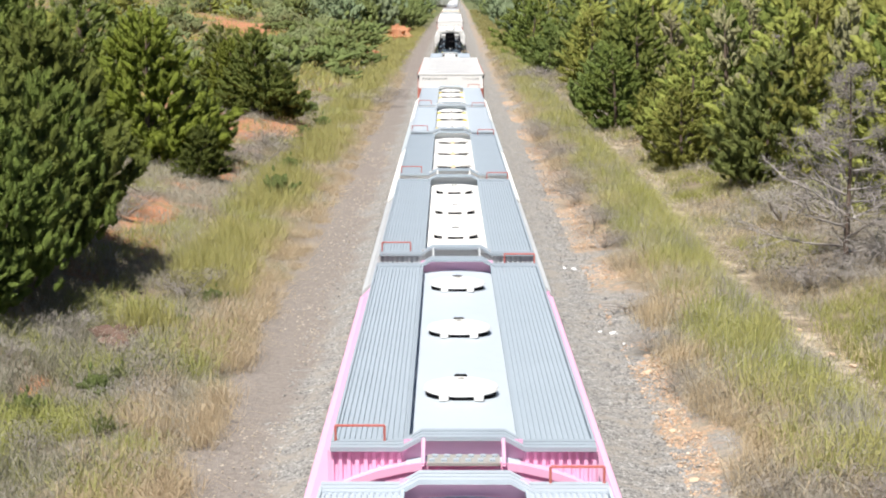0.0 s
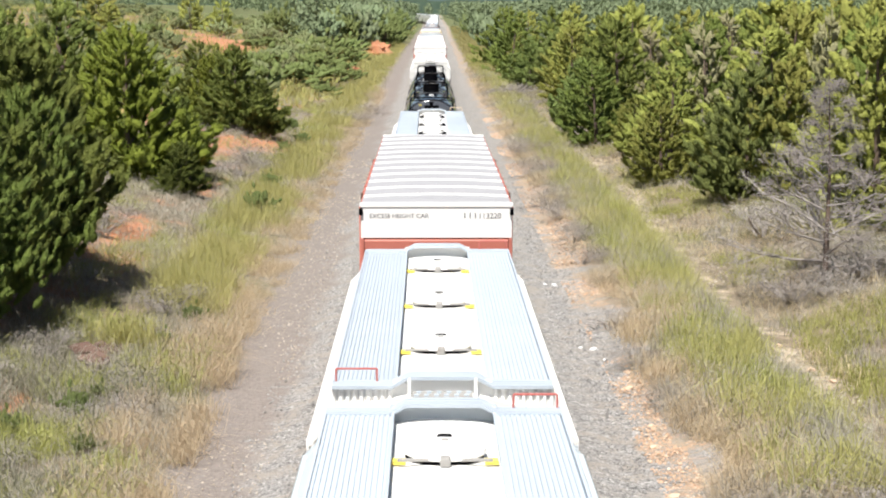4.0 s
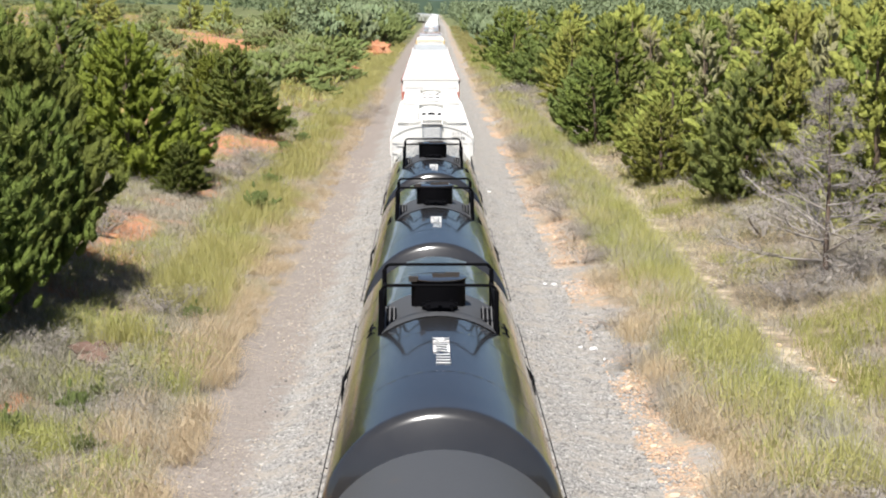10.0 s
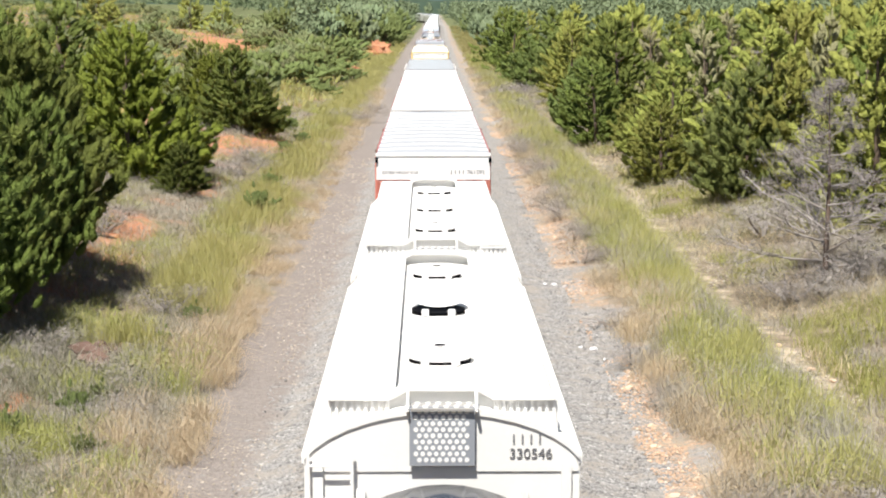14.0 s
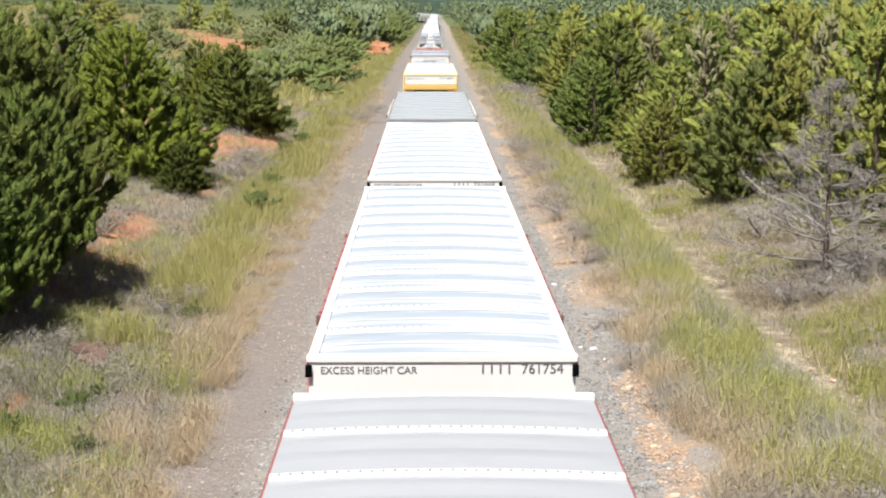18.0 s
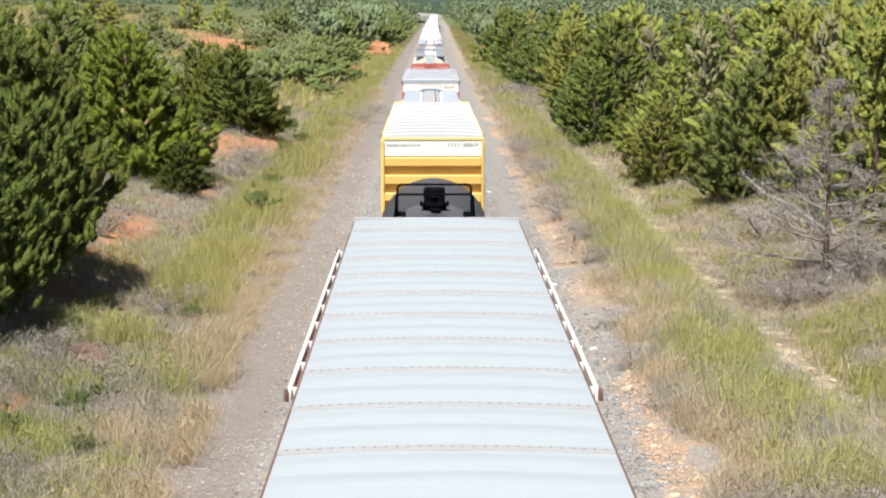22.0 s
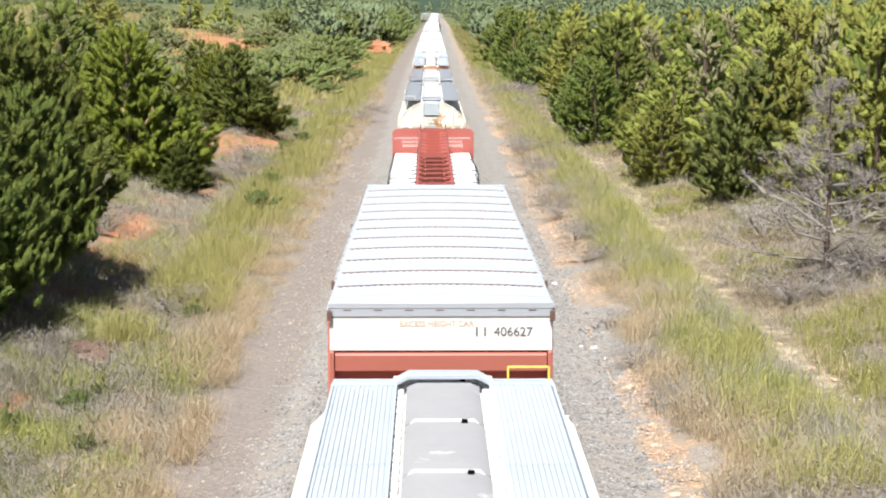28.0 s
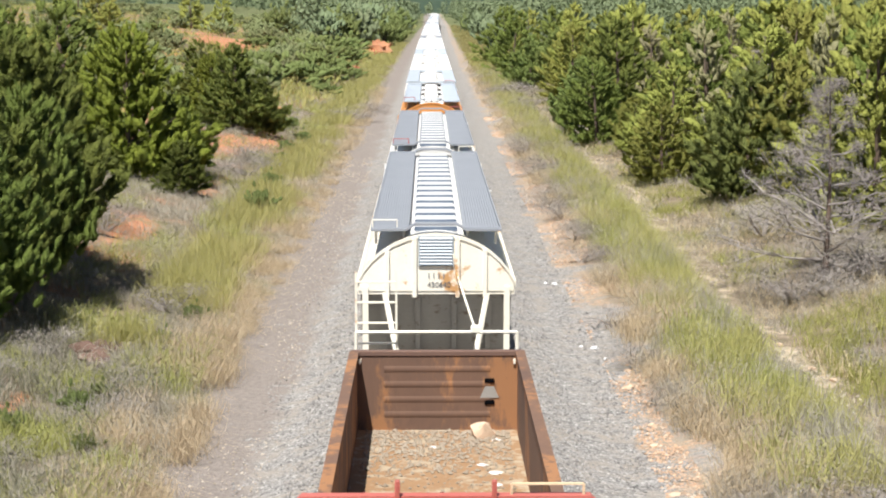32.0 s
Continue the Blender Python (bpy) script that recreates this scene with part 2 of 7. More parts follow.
def ground_z(x, y):
    s = x - track_x(y)
    a = abs(s)
    z = -0.30 - 0.55 * smooth(1.9, 3.9, a)
    if s < -5.2:
        z += 0.25 * smooth(5.2, 7.5, a) + 1.5 * smooth(8, 17, a) + 3.0 * smooth(17, 48, a) * smooth(10, 60, y) + 5.0 * smooth(40, 110, a) * smooth(120, 300, y)
    elif s > 4.8:
        z += 0.35 * smooth(4.8, 7, a) - 0.65 * smooth(8.4, 10.0, a) + 1.05 * smooth(11.0, 16, a) + 0.8 * smooth(18, 60, a)
    rough = smooth(4.5, 9, a)
    z += rough * 0.28 * noise.noise((x * 0.23, y * 0.17, 1.7)) + rough * 0.12 * noise.noise((x * 0.8, y * 0.7, 4.1))
    z += smooth(3.0, 5, a) * 0.05 * noise.noise((x * 1.7, y * 1.3, 8.0))
    far = smooth(900, 3200, math.hypot(x, y))
    z += far * (26 + 14 * noise.noise((x * 0.0009, y * 0.0007, 2.0)) + 10 * smooth(-200, 1500, x))
    return z


# ---- mesh helpers
def part(name, bm, material, parent=None, label="", smooth_at=38):
    """One bmesh as one mesh object under a thing or part."""
    me = bpy.data.meshes.new(name)
    bmesh.ops.recalc_face_normals(bm, faces=bm.faces)
    bm.to_mesh(me)
    bm.free()
    me.materials.append(M[material] if isinstance(material, str) else material)
    me.shade_smooth()
    me.set_sharp_from_angle(angle=radians(smooth_at))
    ob = new(name, me)
    if parent:
        ob.parent = parent
    if label:
        tagged(ob, label)
    return ob


def again(ob, x=0, y=0, z=0, parent=None):
    """Another object on the same mesh."""
    o = ob.copy()
    scene.collection.objects.link(o)
    o.parent = parent or ob.parent
    o.location = (x, y, z)
    return o


def sheet(name, verts, faces, material, kind="stuff"):
    me = bpy.data.meshes.new(name)
    me.from_pydata(verts, [], faces)
    me.materials.append(M[material] if isinstance(material, str) else material)
    ob = new(name, me)
    return tagged(ob, kind=kind)


def B():
    return bmesh.new()


def box(bm, x0, x1, y0, y1, z0, z1, c=0.0):
    """A box, its long vertical and top edges chamfered by c."""
    if c <= 0:
        v = [bm.verts.new((x, y, z)) for z in (z0, z1) for x, y in ((x0, y0), (x1, y0), (x1, y1), (x0, y1))]
        for f in ((0, 3, 2, 1), (4, 5, 6, 7), (0, 1, 5, 4), (1, 2, 6, 5), (2, 3, 7, 6), (3, 0, 4, 7)):
            bm.faces.new([v[i] for i in f])
        return bm
    rings = []
    for z, d in ((z0, 0), (z1 - c, 0), (z1, c)):
        rings.append([bm.verts.new((x, y, z)) for x, y in (
            (x0 + c, y0 + d), (x1 - c, y0 + d), (x1 - d, y0 + c), (x1 - d, y1 - c), (x1 - c, y1 - d), (x0 + c, y1 - d), (x0 + d, y1 - c), (x0 + d, y0 + c))])
    loft(bm, rings)
    return bm


def loft(bm, rings, caps=True, closed=True):
    k = len(rings[0])
    for a, b in zip(rings, rings[1:]):
        for i in range(k if closed else k - 1):
            j = (i + 1) % k
            bm.faces.new((a[i], a[j], b[j], b[i]))
    if caps:
        bm.faces.new(rings[0][::-1])
        bm.faces.new(rings[-1])
    return bm


def prism(bm, prof, y0, y1):
    """A profile of (x, z) drawn out along y."""
    return loft(bm, [[bm.verts.new((x, y, z)) for x, z in prof] for y in (y0, y1)])


def prism_x(bm, prof, x0, x1):
    """A profile of (y, z) drawn out along x."""
    return loft(bm, [[bm.verts.new((x, y, z)) for y, z in prof] for x in (x0, x1)])


def rod(bm, a, b, r, n=6, r2=None):
    a, b = Vector(a), Vector(b)
    q = (b - a).to_track_quat("Z", "Y").to_matrix()
    rings = []
    for p, k in ((a, r), (b, r if r2 is None else r2)):
        rings.append([bm.verts.new(p + q @ Vector((k * math.cos(2 * math.pi * i / n), k * math.sin(2 * math.pi * i / n), 0))) for i in range(n)])
    return loft(bm, rings)


def tube(bm, pts, r, n=6):
    for a, b in zip(pts, pts[1:]):
        rod(bm, a, b, r, n)
    return bm


def disc(bm, x, y, prof, n=20):
    """A turned shape about a vertical axis: prof of (radius, z) from bottom to top."""
    rings = [[bm.verts.new((x + r * math.cos(2 * math.pi * i / n), y + r * math.sin(2 * math.pi * i / n), z)) for i in range(n)] for r, z in prof]
    return loft(bm, rings)


def wavy(bm, x0, x1, y0, y1, z, n=9, amp=0.022, thick=0.05):
    """A walkway plank sheet with n lengthwise ribs."""
    w = (x1 - x0) / n
    prof = [(x0, z - thick)]
    for i in range(n):
        a = x0 + i * w
        prof += [(a, z), (a + 0.55 * w, z), (a + 0.62 * w, z - amp), (a + 0.94 * w, z - amp)]
    prof += [(x1, z), (x1, z - thick)]
    return prism(bm, prof, y0, y1)


def lettering(txt, size, parent, material, m, name="lettering"):
    c = bpy.data.curves.new(name, "FONT")
    c.body, c.size, c.extrude = txt, size, 0.002
    tmp = new("tmp", c)
    me = bpy.data.meshes.new_from_object(tmp.evaluated_get(bpy.context.evaluated_depsgraph_get()))
    bpy.data.objects.remove(tmp)
    me.materials.clear()
    me.materials.append(M[material])
    ob = new(name, me)
    ob.parent, ob.matrix_basis = parent, m
    return ob


def bars(pattern, size, parent, material, m, name="marking"):
    """Marks that are not spelled out: one plain bar for each character of the pattern."""
    x = 0.0
    for ch in pattern:
        if ch != " ":
            part(name, box(B(), x + 0.16 * size, x + 0.30 * size, 0.0, 0.72 * size, 0, 0.003), material, parent).matrix_basis = m
        x += 0.68 * size


# ---- the ground: one sheet to the horizon
def ground_material():
    m = bpy.data.materials.new("ground_soil")
    m.use_nodes = True
    n, ln = m.node_tree.nodes, m.node_tree.links
    b = n["Principled BSDF"]
    geo, sep = n.new("ShaderNodeNewGeometry"), n.new("ShaderNodeSeparateXYZ")
    ln.new(geo.outputs["Position"], sep.inputs[0])

    def math_(op, a, c=None):
        k = n.new("ShaderNodeMath")
        k.operation = op
        for s, v in zip(k.inputs, (a, c)):
            if v is None:
                continue
            if isinstance(v, (int, float)):
                s.default_value = v
            else:
                ln.new(v, s)
        return k.outputs[0]

    def noise_of(scale, detail=5.0, rough=0.6):
        k = n.new("ShaderNodeTexNoise")
        k.inputs["Scale"].default_value, k.inputs["Detail"].default_value, k.inputs["Roughness"].default_value = scale, detail, rough
        ln.new(geo.outputs["Position"], k.inputs["Vector"])
        return k.outputs["Fac"]

    def ramp(src, lo, hi):
        r = n.new("ShaderNodeMapRange")
        r.interpolation_type = "SMOOTHSTEP"
        r.inputs["From Min"].default_value, r.inputs["From Max"].default_value = lo, hi
        ln.new(src, r.inputs["Value"])
        return r.outputs["Result"]

    def mixed(fac, a, c):
        x = n.new("ShaderNodeMix")
        x.data_type = "RGBA"
        ln.new(fac, x.inputs["Factor"])
        for s, v in ((x.inputs["A"], a), (x.inputs["B"], c)):
            if isinstance(v, tuple):
                s.default_value = (*v, 1)
            else:
                ln.new(v, s)
        return x.outputs["Result"]

    yc = math_("MINIMUM", math_("MAXIMUM", sep.outputs[1], 0.0), 760.0)
    s = math_("SUBTRACT", sep.outputs[0], math_("MULTIPLY", math_("MULTIPLY", yc, yc), BEND))
    wob = math_("MULTIPLY", math_("SUBTRACT", noise_of(0.35, 6.0, 0.65), 0.5), 3.0)
    sw = math_("ADD", s, wob)
    grain, mid, big = noise_of(9.0, 4.0), noise_of(1.3, 5.0), noise_of(0.12, 4.0)
    soil = mixed(ramp(mid, 0.35, 0.65), (0.27, 0.215, 0.155), (0.17, 0.14, 0.095))
    soil = mixed(ramp(big, 0.45, 0.6), soil, (0.19, 0.17, 0.09))
    red = mixed(ramp(noise_of(3.5, 6.0, 0.7), 0.38, 0.62), (0.47, 0.185, 0.09), mixed(ramp(grain, 0.4, 0.6), (0.52, 0.275, 0.165), (0.38, 0.22, 0.13)))
    # bare red earth on the cut bank
    bank = math_("MULTIPLY", ramp(sw, -10.0, -12.5), ramp(noise_of(0.16, 5.0, 0.6), 0.50, 0.56))
    soil = mixed(bank, soil, red)
    for cx, cy, r in RED_SPOTS:
        d = math_("ADD", math_("POWER", math_("SUBTRACT", sep.outputs[0], cx), 2.0), math_("MULTIPLY", math_("POWER", math_("SUBTRACT", sep.outputs[1], cy), 2.0), 0.05))
        d = math_("ADD", math_("SQRT", d), math_("MULTIPLY", wob, 1.1))
        soil = mixed(ramp(d, r, r * 0.55), soil, red)
    # pale gully on the other side
    gully = math_("MULTIPLY", ramp(math_("ABSOLUTE", math_("SUBTRACT", math_("ADD", s, math_("MULTIPLY", wob, 0.7)), 10.5)), 1.1, 0.3), ramp(noise_of(0.45, 6.0, 0.75), 0.50, 0.62))
    soil = mixed(gully, soil, mixed(ramp(grain, 0.35, 0.65), (0.54, 0.44, 0.325), (0.41, 0.335, 0.245)))
    far = ramp(sep.outputs[1], 250.0, 600.0)
    soil = mixed(far, soil, (0.135, 0.15, 0.07))
    # ballast: crushed grey stone, browner towards its foot
    vor = n.new("ShaderNodeTexVoronoi")
    vor.inputs["Scale"].default_value = 17.0
    ln.new(geo.outputs["Position"], vor.inputs["Vector"])
    stone = n.new("ShaderNodeValToRGB")
    e = stone.color_ramp.elements
    e[0].color, e[1].color = (0.12, 0.118, 0.115, 1), (0.55, 0.53, 0.50, 1)
    e.new(0.5).color = (0.27, 0.26, 0.25, 1)
    e.new(0.9).color = (0.345, 0.335, 0.32, 1)
    sepc = n.new("ShaderNodeSeparateColor")
    ln.new(vor.outputs["Color"], sepc.inputs[0])
    ln.new(sepc.outputs[0], stone.inputs[0])
    gravel = mixed(ramp(mid, 0.42, 0.7), stone.outputs[0], (0.31, 0.28, 0.245))
    a_left = math_("ADD", math_("MULTIPLY", sw, -1.0), 0.0)
    fines = mixed(ramp(grain, 0.3, 0.7), (0.205, 0.178, 0.160), (0.272, 0.24, 0.217))
    gravel = mixed(math_("MULTIPLY", ramp(a_left, 3.3, 4.1), ramp(mid, 0.22, 0.42)), gravel, fines)
    vor2 = n.new("ShaderNodeTexVoronoi")
    vor2.inputs["Scale"].default_value = 13.0
    ln.new(geo.outputs["Position"], vor2.inputs["Vector"])
    sep2, chips = n.new("ShaderNodeSeparateColor"), n.new("ShaderNodeValToRGB")
    ln.new(vor2.outputs["Color"], sep2.inputs[0])
    ce = chips.color_ramp.elements
    chips.color_ramp.interpolation = "CONSTANT"
    ce[0].color, ce[1].color = (0.30, 0.24, 0.18, 1), (0.46, 0.37, 0.28, 1)
    ce[1].position = 0.86
    ce.new(0.32).color = (0.42, 0.29, 0.195, 1)
    ce.new(0.55).color = (0.45, 0.30, 0.205, 1)
    ce.new(0.70).color = (0.27, 0.25, 0.21, 1)
    ln.new(sep2.outputs[0], chips.inputs[0])
    rim = mixed(ramp(noise_of(1.1, 5.0), 0.36, 0.50), (0.32, 0.27, 0.21), chips.outputs[0])
    right = mixed(math_("MULTIPLY", ramp(sw, 4.6, 5.1), ramp(noise_of(0.30, 5.0), 0.42, 0.54)), gravel, rim)
    col = mixed(ramp(sw, 5.9, 6.5), right, soil)
    col = mixed(ramp(sw, -5.6, -6.3), col, soil)
    ln.new(col, b.inputs["Base Color"])
    b.inputs["Roughness"].default_value = 0.95
    b.inputs["Specular IOR Level"].default_value = 0.15
    bp = n.new("ShaderNodeBump")
    bp.inputs["Strength"].default_value, bp.inputs["Distance"].default_value = 0.8, 0.05
    ln.new(math_("ADD", math_("MULTIPLY", vor.outputs["Distance"], -0.8), grain), bp.inputs["Height"])
    ln.new(bp.outputs[0], b.inputs["Normal"])
    return m


RED_SPOTS = ()  # set below


def build_ground():
    def grow(a, first, last):
        out, step = [], first
        while a < last:
            a, step = a + step, step * 1.25
            out.append(a)
        return out
    xs = list(np.arange(-52, 52.01, 0.7))
    xs = [-v for v in grow(52, 2, 4200)][::-1] + xs + grow(52, 2, 4200)
    ys = [-v for v in grow(0, 4, 3000)][::-1] + list(np.arange(0, 160, 1.0)) + list(np.arange(160, 420, 4.0)) + list(np.arange(420, 1000, 12.0)) + grow(1000, 20, 4800)
    nx = len(xs)
    verts = [(x, y, ground_z(x, y)) for y in ys for x in xs]
    faces = [(j * nx + i, j * nx + i + 1, (j + 1) * nx + i + 1, (j + 1) * nx + i) for j in range(len(ys) - 1) for i in range(nx - 1)]
    g = sheet("ground", verts, faces, ground_material(), "structure")
    g.data.shade_smooth()
    return tagged(g, "dry grassy soil with bare red earth and a grey ballast strip", "ground")


def build_bridge():
    """The plain concrete deck and abutments on which the camera stands."""
    bm = box(B(), -40, 40, -6.5, 0.2, 6.6, 7.9, 0.03)
    box(bm, -40, 40, -0.25, 0.25, 7.86, 8.15, 0.03)
    for x0, x1 in ((-40, -14), (14, 40)):
        box(bm, x0, x1, -6.2, -0.4, -2.5, 6.62)
    tagged(part("bridge_deck", bm, "concrete"), "plain weathered concrete bridge deck over the line", "bridge", kind="structure")


def build_track():
    line = tagged(new("railway_track"), "single railway line of worn steel rails on dark ties", "railway track", kind="structure")
    ys = list(np.arange(-400, 760, 20.0)) + list(np.arange(760, 1300, 20.0))
    for side in (-1, 1):
        bm, rings = B(), []
        for y in ys:
            cx, r = track_x(y), []
            for dx, z in ((-0.07, -0.17), (0.07, -0.17), (0.02, -0.14), (0.02, -0.05), (0.037, -0.03), (0.037, 0), (-0.037, 0), (-0.037, -0.03), (-0.02, -0.05), (-0.02, -0.14)):
                r.append(bm.verts.new((cx + side * 0.755 + dx, y, z)))
            rings.append(r)
        loft(bm, rings)
        part("rail", bm, "rail", line)
    bm = B()
    y = -60.0
    while y < 420:
        cx = track_x(y)
        box(bm, cx - 1.3, cx + 1.3, y - 0.115, y + 0.115, -0.36, -0.175)
        y += 0.55
    tagged(part("ties", bm, "sleeper", line), "dark weathered wooden ties", kind="stuff")


# ---- the train: every car is one thing; its origin is the middle of its body on the rail tops, -y is the end that leads
SPEED = 11.7
TRAIN = []          # (thing, distance of its middle at the start)


def car(name, near, far, label, category):
    ob = tagged(new(name), label, category, group="cars of the freight train")
    TRAIN.append((ob, (near + far) / 2))
    return ob, (far - near) / 2


def running_gear(c, half, over=0.9, sill="steel"):
    """Centre sill, couplers and two trucks with their wheels."""
    e = half + over
    bm = B()
    box(bm, -0.32, 0.32, -e + 0.25, e - 0.25, 0.72, 1.12, 0.03)
    part("centre_sill", bm, sill, c)
    for s in (-1, 1):
        bm = B()
        box(bm, -0.12, 0.12, min(s * (e - 0.4), s * (e + 0.12)), max(s * (e - 0.4), s * (e + 0.12)), 0.78, 1.0, 0.03)
        box(bm, -0.19, 0.16, min(s * (e + 0.0), s * (e + 0.3)), max(s * (e + 0.0), s * (e + 0.3)), 0.74, 1.04, 0.06)
        part("coupler", bm, "steel", c)
        yc = s * (e - 2.2)
        bm = B()
        for x in (-0.98, 0.98):
            prism_x(bm, [(yc - 1.15, 0.38), (yc - 0.5, 0.3), (yc + 0.5, 0.3), (yc + 1.15, 0.38), (yc + 1.15, 0.58), (yc + 0.45, 0.78), (yc - 0.45, 0.78), (yc - 1.15, 0.58)], x - 0.08, x + 0.08)
        box(bm, -0.95, 0.95, yc - 0.2, yc + 0.2, 0.42, 0.74, 0.03)
        tr = part("truck", bm, "steel", c)
        for dy in (-0.87, 0.87):
            for x in (-0.755, 0.755):
                bm = B()
                o = 1 if x > 0 else -1
                n = 14
                rings = [[bm.verts.new((x + o * dx, yc + dy + r * math.cos(2 * math.pi * i / n), 0.455 + r * math.sin(2 * math.pi * i / n))) for i in range(n)]
                         for r, dx in ((0.485, -0.09), (0.485, -0.05), (0.455, -0.04), (0.45, 0.05), (0.30, 0.05), (0.28, 0.02), (0.12, 0.03), (0.10, 0.2))]
                loft(bm, rings)
                part("wheel", bm, "steel", tr)


def ladder(c, x0, x1, y, z0, z1, material, n=5, r=0.016):
    bm = B()
    for x in (x0, x1):
        box(bm, x - 0.02, x + 0.02, y - 0.012, y + 0.012, z0, z1)
    for i in range(n):
        z = z0 + (i + 0.5) * (z1 - z0) / n
        rod(bm, (x0, y, z), (x1, y, z), r, 5)
    return part("ladder", bm, material, c)


def grab(c, x0, x1, y, z, rise, material, name="grab_iron"):
    return part(name, tube(B(), [(x0, y, z), (x0, y, z + rise), (x1, y, z + rise), (x1, y, z)], 0.014, 5), material, c)


def arc_profile(w, eave, crown, n=14, low=None):
    pts = [(w * math.sin(-1.2 + 2.4 * i / n) / math.sin(1.2), eave + (crown - eave) * (math.cos(-1.2 + 2.4 * i / n) - math.cos(1.2)) / (1 - math.cos(1.2))) for i in range(n + 1)]
    return [(-w, low), *pts, (w, low)] if low is not None else pts


def round_hatch(c, y, z, material, marks=None, r=0.43, lid="white", open_=False):
    # black ring wall: the lid's shadow crescent is put into its colour
    bm = disc(B(), 0, y, [(r - 0.02, z - 0.10), (r - 0.02, z + 0.035)], 28)
    ring = part("hatch", bm, "black", c)
    bm = disc(B(), 0, y, [(r, z + 0.035), (r + 0.008, z + 0.045), (r - 0.01, z + 0.075), (r * 0.75, z + 0.105), (r * 0.25, z + 0.12)], 28)
    if open_:
        for v in bm.verts:
            v.co.z, v.co.y = z + 0.06 + (v.co.y - y + r) * 0.25 + (v.co.z - z) * 0.4, v.co.y + 0.35
    part("lid", bm, lid, ring)
    part("hinge", box(B(), -0.08, 0.08, y + r - 0.02, y + r + 0.07, z, z + 0.10, 0.02), "black", ring)
    for x in ((0.0,) if marks else (-0.2, 0.2)):
        part("latch", box(B(), x - 0.055, x + 0.055, y - r * (1 if not x else 0.92) - 0.07, y - r * 0.9 + 0.06, z + 0.0, z + 0.09, 0.015), "hopper_dark" if marks == "lid_yellow" else marks or lid, ring)
    part("lid_knob", box(B(), -0.04, 0.04, y + 0.10, y + 0.15, z + 0.11, z + 0.135, 0.008), "hopper_dark", ring)
    if marks == "lid_yellow":
        for o in (-1, 1):
            part("paint_patch", box(B(), *sorted((o * (r - 0.02), o * (r + 0.12))), y - r * 0.72, y - r * 0.42, z - 0.03, z + 0.012), marks, ring)
    if marks:
        part("latch_bar", box(B(), -r - 0.06, r + 0.06, y - r * 0.93, y - r * 0.93 + 0.035, z + 0.03, z + 0.06, 0.008), "hopper_dark", ring)


def mesh_panel(c, x0, x1, y0, y1, z, dark, light):
    """A crossover step of punched plate: rows of raised teeth on a dark ground."""
    bm = box(B(), x0, x1, y0, y1, z - 0.03, z)
    p = part("crossover_step", bm, dark, c)
    bm = B()
    nx, ny = int((x1 - x0) / 0.11), max(2, int((y1 - y0) / 0.11))
    for i in range(nx):
        for j in range(ny):
            x, y = x0 + (i + 0.5 + 0.25 * (j % 2) - 0.12) * (x1 - x0) / nx, y0 + (j + 0.5) * (y1 - y0) / ny
            box(bm, x - 0.028, x + 0.028, y - 0.03, y + 0.03, z, z + 0.02)
    tagged(part("step_teeth", bm, light, p), kind="stuff")


